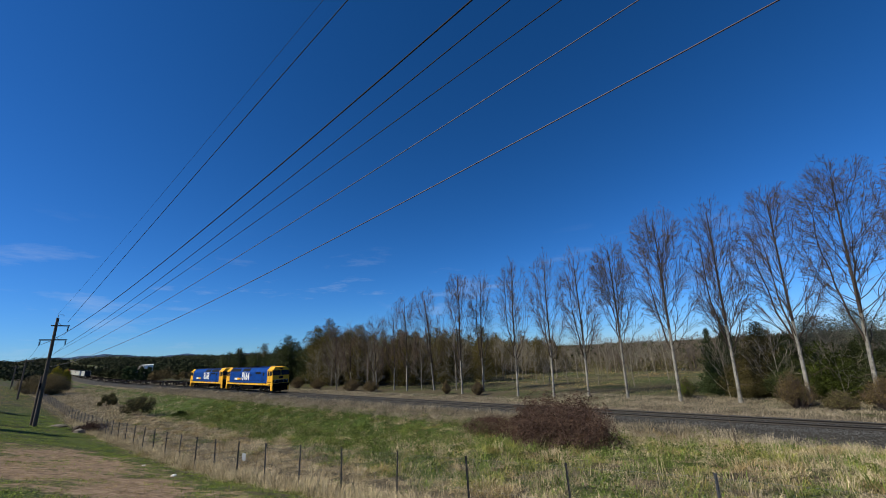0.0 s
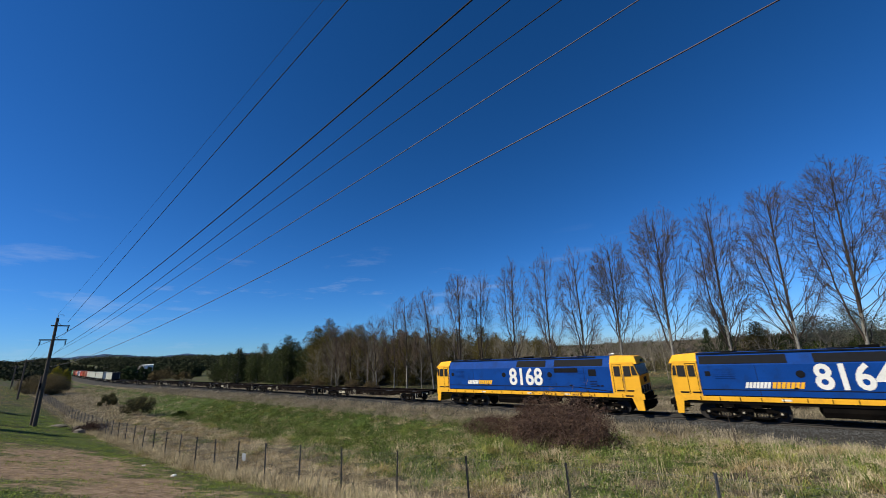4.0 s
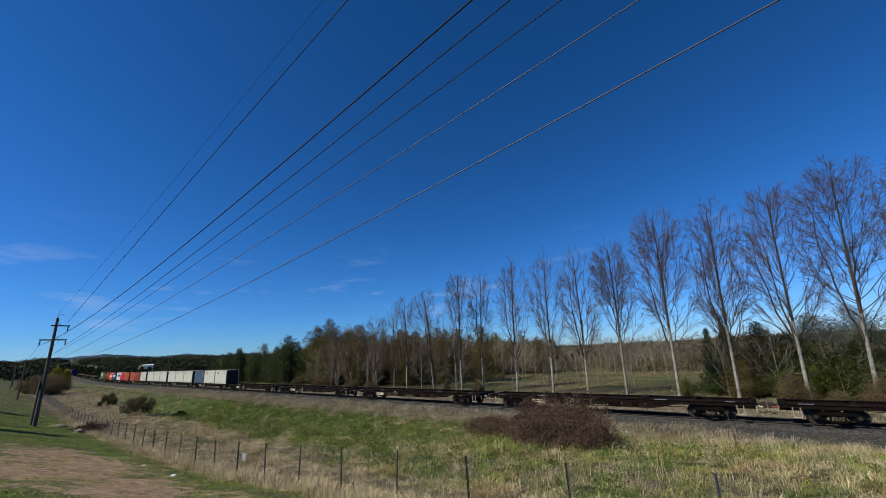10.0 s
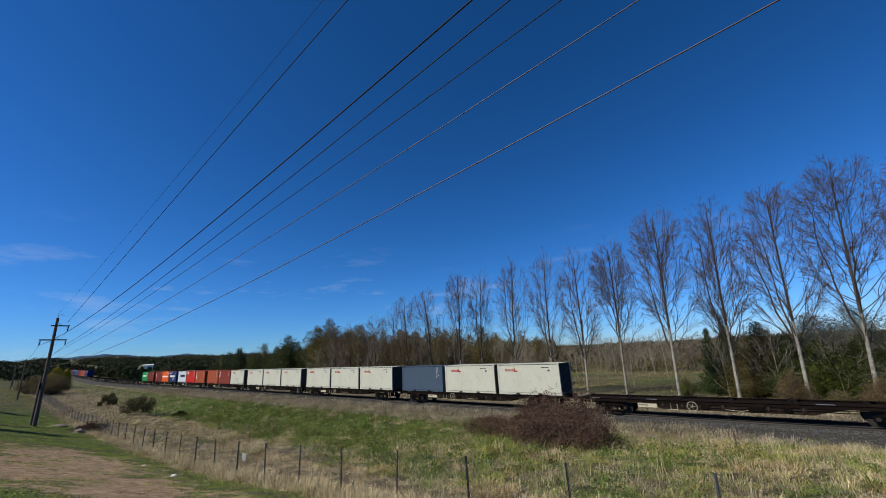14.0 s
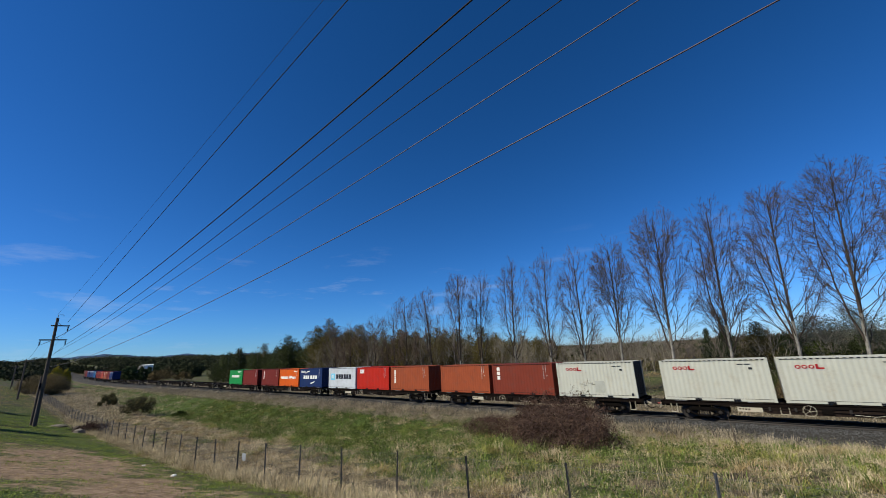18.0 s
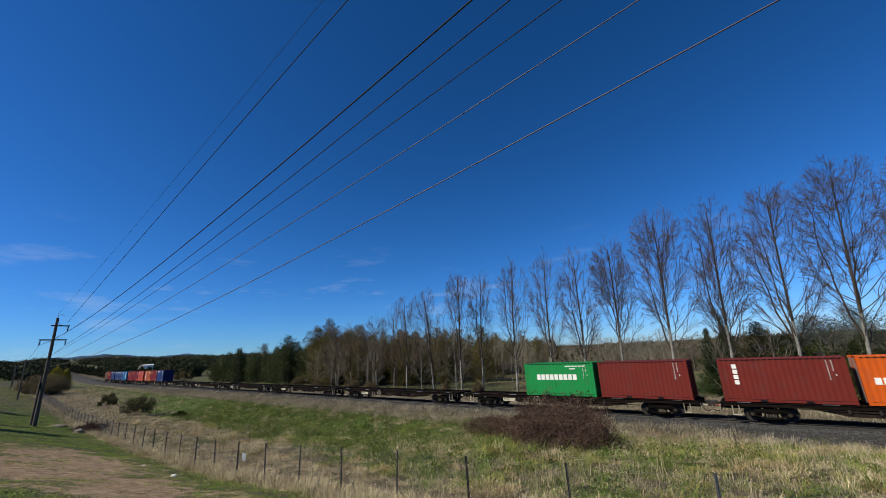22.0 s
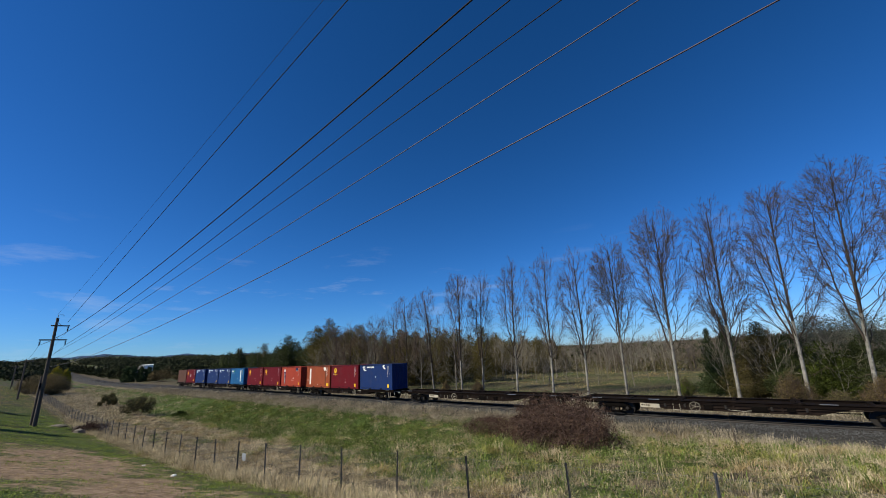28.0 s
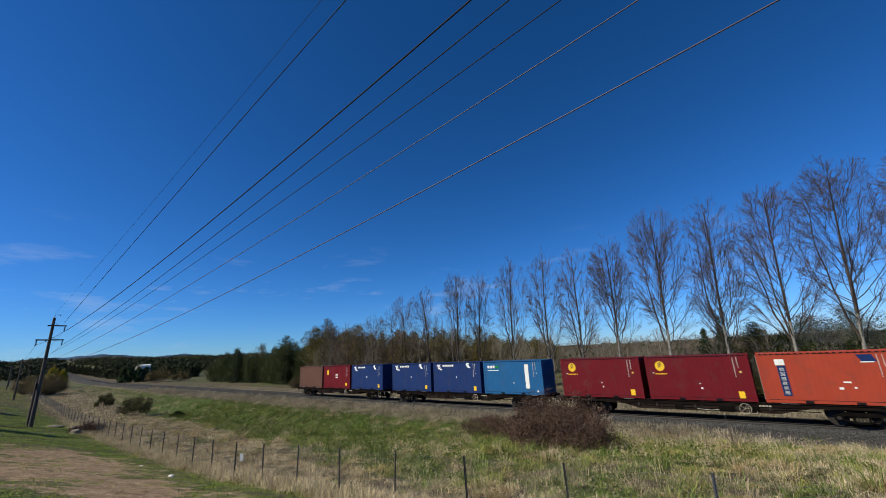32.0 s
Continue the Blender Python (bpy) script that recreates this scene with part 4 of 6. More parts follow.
        top.add([(x_in, -1.44, 3.60), (xo, -1.44, 3.60), (xo, 1.44, 3.60), (x_in, 1.44, 3.60), (x_in, -.95, 4.22), (xo - end * .25, -.90, 4.12), (xo - end * .25, .90, 4.12), (x_in, .95, 4.22)],
                [(0, 1, 2, 3), (4, 7, 6, 5), (0, 4, 5, 1), (2, 6, 7, 3), (0, 3, 7, 4), (1, 5, 6, 2)])
        part("cab_roof", top, M_YELLOW, cab)
        xf = x_out + end * .012
        part("nose_panel", Mesh().box(min(x_out, xf), max(x_out, xf), -1.25, 1.25, 2.1, 2.7), M_YELLOW, cab)
        # black band added to darken the lower nose as shade does
        part("nose_shade_band", Mesh().box(min(x_out, xf), max(x_out, xf), -1.30, 1.30, 1.55, 2.05), M_GRILLE, cab, "black band standing in for shade on the lower nose")
        part("light_box", Mesh().box(min(x_out, x_out + end * .06), max(x_out, x_out + end * .06), -.34, .34, 2.25, 2.62), M_GRILLE, cab)
        part("brow_light", Mesh().box(min(xo, xo + end * .05), max(xo, xo + end * .05), -.32, .32, 3.70, 3.92), M_GRILLE, cab)
        for y0, y1 in ((-1.40, -.06), (.06, 1.40)):
            pa, pb = (x_out - end * .02, 2.78), (x_out - end * (lean - .03), 3.56)
            ws = Mesh().add([(pa[0], y0, pa[1]), (pa[0], y1, pa[1]), (pb[0], y1, pb[1]), (pb[0], y0, pb[1]), (pa[0] + end * .05, y0, pa[1] + .02), (pa[0] + end * .05, y1, pa[1] + .02), (pb[0] + end * .05, y1, pb[1] + .02), (pb[0] + end * .05, y0, pb[1] + .02)],
                            [(0, 1, 2, 3), (4, 7, 6, 5), (0, 4, 5, 1), (2, 6, 7, 3), (0, 3, 7, 4), (1, 5, 6, 2)])
            part("windscreen", ws, M_SCREEN, cab)
        for side in (-1, 1):
            yb = side * 1.444
            if end > 0:
                wins, door = ((8.02, 8.46), (8.70, 9.20)), (7.90, 8.58)
                part("side_window", Mesh().prism([(9.27, 2.80), (9.66, 2.80), (9.46, 3.45), (9.27, 3.45)], min(yb, yb + side * .02), max(yb, yb + side * .02)), M_GLASS, cab)
            else:
                wins, door = ((-8.85, -8.45), (-9.50, -9.02)), (-8.95, -8.35)
                part("side_window", Mesh().prism([(-9.80, 2.80), (-9.56, 2.80), (-9.56, 3.45), (-9.72, 3.45)], min(yb, yb + side * .02), max(yb, yb + side * .02)), M_GLASS, cab)
            for x0, x1 in wins:
                part("side_window", Mesh().box(x0, x1, min(yb, yb + side * .02), max(yb, yb + side * .02), 2.72, 3.45), M_GLASS, cab)
            fr = Mesh()
            for x0, x1, z0, z1 in ((door[0], door[0] + .03, 1.6, 3.58), (door[1] - .03, door[1], 1.6, 3.58), (door[0], door[1], 3.55, 3.58)):
                fr.box(x0, x1, min(yb, yb + side * .012), max(yb, yb + side * .012), z0, z1)
            part("cab_door_frame", fr, M_BLACK, cab)
            part("handrail", Mesh().tube((door[1] + .08, yb + side * .05, 1.7), (door[1] + .08, yb + side * .05, 2.9), .016, sides=5), M_GALV, cab)
            for k in (0.0, .7):
                part("vent", Mesh().box(door[0] + .15 + k * end, door[0] + .15 + k * end + .5, min(yb, yb + side * .012), max(yb, yb + side * .012), 1.66, 1.76), M_GRILLE, cab)
            leg = Mesh().prism([(x_out - end * (.75 if end > 0 else .50), 1.3), (x_out, 1.3), (x_out + end * .02, .38), (x_out - end * (.45 if end > 0 else .34), .38)], min(side * 1.22, side * 1.44), max(side * 1.22, side * 1.44))
            part("step_leg", leg, M_YELLOW, lo, "yellow corner step")
            for z in (.5, .8, 1.1):
                part("step", Mesh().box(min(x_out - end * .1, x_out - end * .6), max(x_out - end * .1, x_out - end * .6), min(side * 1.18, side * 1.40), max(side * 1.18, side * 1.40), z, z + .03), M_BLACK, lo)
        part("pilot", Mesh().box(min(x_out, x_out - end * .12), max(x_out, x_out - end * .12), -1.3, 1.3, .32, 1.05), M_BLACK if end > 0 else M_YELLOW, lo)
        for y in (-.95, .95):
            part("headlight", Mesh().tube((x_out, y, 1.95), (x_out + end * .05, y, 1.95), .11, sides=12), M_GALV, cab)
        cp = Mesh().box(min(x_out, x_out + end * .55), max(x_out, x_out + end * .55), -.12, .12, .80, .98).box(x_out + end * .42 - .17, x_out + end * .42 + .17, -.18, .18, .72, 1.05)
        part("coupler", cp, M_BLACK, lo)
        part("end_platform", Mesh().box(min(x_out, x_out + end * .38), max(x_out, x_out + end * .38), -1.25, 1.25, 1.08, 1.18).box(min(x_out, x_out + end * .30), max(x_out, x_out + end * .30), -.9, .9, .45, .78), M_BLACK, lo)
        rail = Mesh()
        for y in (-1.1, -.4, .4, 1.1):
            rail.tube((x_out + end * .12, y, 1.5), (x_out + end * .12, y, 2.1), .018, sides=5)
        rail.tube((x_out + end * .12, -1.1, 2.1), (x_out + end * .12, 1.1, 2.1), .018, sides=5)
        part("front_handrail", rail, M_GALV if end > 0 else M_BLACK, lo)
    part("fuel_tank", Mesh().hull([(-1.25, .45), (-1.35, .75), (-1.3, 1.05), (1.3, 1.05), (1.35, .75), (1.25, .45)], -2.6, 2.4), M_BLACK, lo)
    for x in (-6.3, 6.3):
        make_bogie(lo, x, base=1.85, axles=3, r=.52)
    for x, w in ((-6.6, 1.3), (-4.6, 1.3), (-1.0, 1.2), (2.2, 1.4), (5.2, .8)):
        part("roof_fan", Mesh().tube((x, 0, 4.19), (x, 0, 4.27), w / 2, sides=20), M_GRILLE, lo)
    part("exhaust", Mesh().box(-.2, .6, -.25, .25, 4.2, 4.36), M_BLACK, lo)
    part("horn", Mesh().tube((7.6, -.3, 4.22), (7.6, -.3, 4.33), .03, sides=6).tube((7.5, -.3, 4.33), (7.9, -.3, 4.33), .04, .08, sides=8), M_GALV, lo)
    for side in (-1, 1):
        t = part("number_lettering", letters(number, 1.95, M_WHITE, stretch=.84), None, lo, "large white number")
        t.matrix_basis = pose(-.95 + ahead, side * 1.442, 2.62, 0, 0, 0 if side < 0 else 180)
        y = side * 1.437
        for x0, x1, m in ((-5.9, -4.65, M_WHITE), (-4.6, -3.1, M_YELLOW)):
            if side > 0:
                x0, x1 = -x1 - 8.9, -x0 - 8.9
            n = 7
            for k in range(n):
                q0, q1 = x0 + (x1 - x0) * k / n, x0 + (x1 - x0) * (k + .8) / n
                sl = .10 * (1 if side < 0 else -1)
                part("logo_bar", Mesh().prism([(q0, 2.02), (q1, 2.02), (q1 + sl, 2.38), (q0 + sl, 2.38)], min(y, y + side * .008), max(y, y + side * .008)), m, lo)
    return lo


for number, c in (("8164", 220.62), ("8168", 198.92)):
    MOVING.append((make_loco(number, 1.4 if c < 200 else 0.0), c, 0.0))

# ------------------------------------------------------------------ trees
class Twigs:
    """Gathers tapering branches as three-sided spikes, quickly."""
    def __init__(self):
        self.p, self.q, self.r0, self.r1 = [], [], [], []

    def add(self, p, q, r0, r1):
        self.p.append(p), self.q.append(q), self.r0.append(r0), self.r1.append(r1)

    def extend(self, p, q, r0, r1):
        self.p.extend(p), self.q.extend(q), self.r0.extend(r0), self.r1.extend(r1)

    def data(self, name, material, sides=3):
        p, q = np.array(self.p), np.array(self.q)
        r0, r1 = np.array(self.r0)[:, None, None], np.array(self.r1)[:, None, None]
        w = q - p
        w = w / np.maximum(np.linalg.norm(w, axis=1, keepdims=True), 1e-6)
        ref = np.where(np.abs(w[:, 2:3]) > 0.9, np.array([[1., 0, 0]]), np.array([[0, 0, 1.]]))
        a = np.cross(w, ref)
        a /= np.maximum(np.linalg.norm(a, axis=1, keepdims=True), 1e-9)
        b = np.cross(w, a)
        t = np.arange(sides) * 2 * np.pi / sides
        ring = a[:, None] * np.cos(t)[None, :, None] + b[:, None] * np.sin(t)[None, :, None]
        v = np.concatenate([p[:, None] + ring * r0, q[:, None] + ring * r1], 1)
        n = len(p)
        i = np.arange(sides)
        f = np.stack([i, (i + 1) % sides, (i + 1) % sides + sides, i + sides], -1)
        f = (f[None] + (2 * sides) * np.arange(n)[:, None, None]).reshape(-1, 4)
        return bulk(name, v.reshape(-1, 3), f, material)


def unit(v):
    return v / max(np.linalg.norm(v), 1e-9)


def bare_tree(name, label, h, w, seed, lean=(0, 0), start=0.26, limbs=26, trunk_r=None, wood=None, fine=1.0, twig=None, forks=0):
    """A leafless upright tree: a tapered leader, limbs that sweep out and then up, side branches and fine rising twigs inside an egg-shaped crown."""
    rng = np.random.default_rng(seed)
    tr, li, tw = Twigs(), Twigs(), Twigs()
    r = trunk_r or h * 0.0074
    low = h * start

    def spine(z):
        f = np.asarray(z, float) / h
        sway = .16 * np.sin(f * 7 + seed) * f
        return np.stack([lean[0] * f + sway, lean[1] * f + .7 * sway, np.asarray(z, float) + 0 * f], -1)

    def wide(z):
        u = np.clip((z - low) / (h - low), 0, 1)
        return w * (.72 + .28 * np.sin(np.minimum(u / .52, 1) * np.pi / 2)) * np.sqrt(np.maximum(0, 1 - (np.maximum(u - .42, 0) / .58) ** 2))

    def thick(z):
        return r * np.maximum(1 - np.asarray(z) / h, 0) ** .85 + .012

    zs = np.linspace(0, h * .90, 22)
    c = spine(zs)
    for i in range(21):
        (tr if zs[i] < low + h * .12 else li).add(c[i], c[i + 1], float(thick(zs[i])) * (1.3 if i == 0 else 1), float(thick(zs[i + 1])))

    roots, tops, weight = [c[12:-1]], [c[13:]], [thick(zs[12:-1])]
    order = np.sort(rng.uniform(0, 1, limbs))
    for j, g in enumerate(order):
        z0 = low + (h * .80 - low) * g ** 1.2
        big = j in (1, 3)[:forks]
        climb = rng.uniform(.62, .80) if big else rng.uniform(.24, .50) + .38 * g
        z1 = z0 + (h - z0) * climb
        a = j * 2.4 + rng.uniform(-.5, .5)
        out = float(wide(np.array(z1))) * (rng.uniform(.45, .65) if big else rng.uniform(.50, 1.0))
        n = 9
        t = np.linspace(0, 1, n + 1)
        rho = out * (1 - (1 - t) ** (1.9 if g < .5 else 1.5))
        z = z0 + (z1 - z0) * (.75 * t + .25 * t * t)
        turn = a + np.cumsum(rng.normal(0, .10, n + 1))
        p = spine(z) + np.stack([np.cos(turn) * rho, np.sin(turn) * rho, 0 * t], -1)
        p[1:] += rng.normal(0, .05, (n, 3)) * min(1, (z1 - z0) / 4)
        lr = float(thick(z0)) * (.72 if big else rng.uniform(.22, .36))
        rad = np.maximum(lr * (1 - .85 * t), .014)
        for i in range(n):
            li.add(p[i], p[i + 1], float(rad[i]), float(rad[i + 1]))
        roots.append(p[2:-1]), tops.append(p[3:]), weight.append(rad[2:-1])

    def sprout(P, Q, R, per_metre, length, spread, rise, bag, r0, r1, straight=False):
        """Side shoots along the pieces P to Q; returns the shoots as pieces."""
        long = np.linalg.norm(Q - P, axis=1)
        count = rng.poisson(long * per_metre)
        k = np.repeat(np.arange(len(P)), count)
        if not len(k):
            return P[:0], P[:0], R[:0]
        f = rng.uniform(0, 1, (len(k), 1))
        b0 = P[k] + (Q[k] - P[k]) * f
        way = (Q[k] - P[k]) / np.maximum(long[k], 1e-6)[:, None] + rng.normal(0, spread, (len(k), 3))
        out = b0 - spine(b0[:, 2])
        out[:, 2] = 0
        way = way + .35 * out / np.maximum(np.linalg.norm(out, axis=1, keepdims=True), .3) + [0, 0, rise]
        way /= np.linalg.norm(way, axis=1, keepdims=True)
        ln = length * rng.uniform(.45, 1.15, (len(k), 1))
        tip = b0 + way * ln
        d = np.linalg.norm(tip[:, :2] - spine(tip[:, 2])[:, :2], axis=1)
        over = d - wide(np.minimum(tip[:, 2], h * .985)) * 1.02 - .15
        over = np.maximum(over, tip[:, 2] - h)
        ln = ln * np.clip(1 - over / 1.0, .15, 1)[:, None]
        tip = b0 + way * ln
        mid = b0 + (tip - b0) * .5 + rng.normal(0, .05, tip.shape) * ln - np.array([0, 0, .06]) * ln
        ra = np.minimum(r0, R[k] * .6)
        if straight:
            bag.extend(b0, tip, ra, np.full(len(k), r1))
            return b0, tip, ra
        bag.extend(b0, mid, ra, ra * .75)
        bag.extend(mid, tip, ra * .75, np.full(len(k), r1))
        return np.concatenate([b0, mid]), np.concatenate([mid, tip]), np.concatenate([ra, ra * .75])

    P, Q, R = np.concatenate(roots), np.concatenate(tops), np.concatenate(weight)
    a, b, k = sprout(P, Q, R, 2.2 * fine, 1.9 * min(1, h / 12), .40, .18, tw, .028, .014)
    a, b, k = sprout(a, b, k, 3.0 * fine, .85, .50, .18, tw, .021, .014)
    sprout(a, b, k, 3.0 * fine, .45, .50, .18, tw, .017, .011, straight=True)
    if h > 12:                                           # thin low shoots on the trunk
        zl = np.linspace(h * .08, low + h * .1, 8)
        c2 = spine(zl)
        a, b, k = sprout(c2[:-1], c2[1:], thick(zl[:-1]), 1.3, 2.1, .9, .10, li, .026, .010)
        sprout(a, b, k, 2.0, .7, .6, .1, tw, .012, .007, straight=True)
    t = thing(name, label, "tree", "row of bare trees")
    tagged(part("limb_frame", li.data("limb_frame", twig or M_LIMB, 5), None, t), kind="stuff")
    part("trunk", tr.data("trunk", wood or M_BARK, 8), None, t)
    part("crown", tw.data("crown", twig or M_TWIG, 3), None, t)
    return t


# place along the line, distance beyond it, height, crown half width, lean at the top
POPLARS = [(12.3, -13.4, 21.3, 4.4, .8, -.6), (6.1, -13.4, 21.4, 4.2, 1.2, -1.2), (2.1, -14.2, 20.7, 3.5, .8, -.6), (-2.8, -14.2, 21.0, 3.2, .8, -.5), (-7.7, -13.9, 21.2, 3.6, .7, -.4), (-12.9, -14.6, 19.1, 2.8, .5, -.2),
           (-17.3, -14.8, 18.7, 2.6, .5, -.2), (-21.4, -14.0, 19.0, 2.8, .8, -.2), (-26.0, -13.2, 18.7, 2.7, .7, -.1), (-34.0, -17.0, 18.5, 2.5, .7, -.1), (-35.4, -13.5, 18.3, 2.7, .2, 0), (-43.6, -16.5, 17.4, 2.6, -1.2, 0),
           (-47.5, -14.0, 16.0, 2.4, 0, 0), (-51.8, -15.0, 14.6, 2.5, .2, 0), (-54.5, -13.2, 13.4, 2.3, -.4, 0), (-63.4, -14.2, 13.0, 2.4, -.4, 0), (-66.0, -12.6, 12.6, 2.4, -.6, 0)]
for i, (s, d, h, w, lx, ly) in enumerate(POPLARS):
    t = bare_tree("bare_tree", "tall leafless tree with pale grey bark and fine brown twigs", h * 1.01, w * (.95 if i < 11 else 1.25), 100 + i, (lx, ly), start=.21 if i < 9 else .12, limbs=38 if i < 6 else 30, fine=1.0 if i < 6 else .8, forks=2 if i in (1, 2, 4, 11) else 1)
    x, y = spot(s, d)
    t.matrix_basis = pose(float(x), float(y), float(land(s, d)) - .1)


def leaf_material(name, dark, light):
    m = make(name, light, rough=0.75, vary=0.45, scale=0.35, fine=2.5, bump=0, islands=0.5, per=0.22, dirt=dark, dirt_amount=0.85, dirt_scale=0.9, spec=0.08)
    return m


M_EUC = leaf_material("olive_foliage", (0.026, 0.024, 0.008), (0.108, 0.090, 0.031))
M_DARK = leaf_material("dark_green_foliage", (0.01, 0.014, 0.005), (0.048, 0.06, 0.021))
M_PINE = leaf_material("conifer_foliage", (0.009, 0.015, 0.006), (0.042, 0.06, 0.022))
M_GREY = leaf_material("grey_green_foliage", (0.03, 0.033, 0.024), (0.125, 0.13, 0.098))
M_FRESH = leaf_material("fresh_green_foliage", (0.018, 0.026, 0.005), (0.068, 0.088, 0.016))
M_FAR = leaf_material("distant_dark_foliage", (0.01, 0.014, 0.007), (0.04, 0.047, 0.021))
M_SCRUB = leaf_material("olive_brown_scrub", (0.03, 0.028, 0.012), (0.1, 0.09, 0.038))
M_STRAWB = leaf_material("straw_shrub", (0.035, 0.027, 0.011), (0.105, 0.08, 0.034))
M_BLOSSOM = leaf_material("white_blossom", (0.20, 0.17, 0.13), (0.55, 0.52, 0.47))
M_BRAMBLE = leaf_material("brown_bramble", (0.02, 0.013, 0.010), (0.07, 0.04, 0.028))
M_YELLOWF = leaf_material("yellow_blossom", (0.15, 0.14, 0.02), (0.42, 0.34, 0.02))


def leaves(name, centres, radii, count, size, material, seed, flat=0.35):
    """Many small bent leaf clumps in and on lobes."""
    rng = np.random.default_rng(seed)
    centres, radii = np.asarray(centres, float), np.asarray(radii, float)
    vol = radii.prod(axis=1) ** (2 / 3)
    k = rng.choice(len(centres), count, p=vol / vol.sum())
    v = rng.normal(size=(count, 3))
    v /= np.linalg.norm(v, axis=1, keepdims=True)
    rad = rng.uniform(0.35, 1.0, count) ** 0.5 * (1 + .12 * rng.normal(size=count))
    c = centres[k] + v * radii[k] * rad[:, None]
    nrm = v + rng.normal(0, .7, (count, 3))
    nrm /= np.linalg.norm(nrm, axis=1, keepdims=True)
    a = np.cross(nrm, rng.normal(size=(count, 3)))
    a /= np.linalg.norm(a, axis=1, keepdims=True)
    b = np.cross(nrm, a)
    s = (size * rng.uniform(.5, 1.3, count))[:, None]
    p = [c - a * s, c + b * s * rng.uniform(.4, .8, (count, 1)) + nrm * s * flat, c + a * s, c - b * s * rng.uniform(.4, .8, (count, 1)) + nrm * s * flat * .5]
    verts = np.stack(p, 1).reshape(-1, 3)
    i = 4 * np.arange(count)
    f = np.concatenate([np.stack([i, i + 1, i + 2], -1), np.stack([i, i + 2, i + 3], -1)])
    return bulk(name, verts, f, material)


def leafy_tree(name, label, h, w, seed, material, low=0.15, count=3200, size=.28, lobes=30, shape="round", category="tree", group="wood behind the line", bark=None):
    rng = np.random.default_rng(seed)
    cs, rs = [], []
    tr = Twigs()
    for i in range(5):
        tr.add(np.array([0, 0, h * .17 * i]), np.array([rng.normal(0, .05), rng.normal(0, .05), h * .17 * (i + 1)]), h * .016 * (1 - i / 6), h * .016 * (1 - (i + 1) / 6))
    for j in range(lobes):
        f = low + (1 - low) * (j + .5) / lobes
        if shape == "cone":
            reach = w * (1.05 - f) ** .9
        else:
            reach = w * math.sin(min(1, (f - low) / (1 - low) * .85 + .12) * math.pi) ** .6
        a = j * 2.4 + rng.uniform(-.6, .6)
        off = reach * rng.uniform(.2, .85)
        r = max(.25, reach * rng.uniform(.26, .52))
        c = np.array([math.cos(a) * off, math.sin(a) * off, h * f - r * .4])
        cs.append(c)
        rs.append((r, r, r * (rng.uniform(.55, .9) if shape != "cone" else .55)))
        tr.add(np.array([0, 0, max(.2, c[2] - off * .8)]), c, h * .006, h * .002)
        if j % 2 == 0:
            cs.append(np.array([0, 0, h * f * .97]))
            rs.append((reach * .55, reach * .55, max(.3, h * .06)))
    if shape == "cone":
        cs.append(np.array([0, 0, h * .95]))
        rs.append((w * .12, w * .12, h * .06))
    t = thing(name, label, category, group)
    tagged(part("trunk", tr.data("trunk", bark or M_BARK, 6), None, t), kind="stuff")
    part("crown", leaves("crown", cs, rs, count, size, material, seed), None, t)
    return t


def put(ob, x, y, turn=0.0, dz=-.05, size=1.0):
    ob.scale = (size,) * 3
    ob.matrix_basis = pose(x, y, ground_at(x, y) + dz, 0, 0, turn) @ Matrix.Diagonal((size, size, size, 1))
    return ob


def by_plan(s, d):
    x, y = spot(s, d)
    return float(x), float(y)


def by_bearing(deg, far):
    return far * math.sin(radians(deg)), far * math.cos(radians(deg))


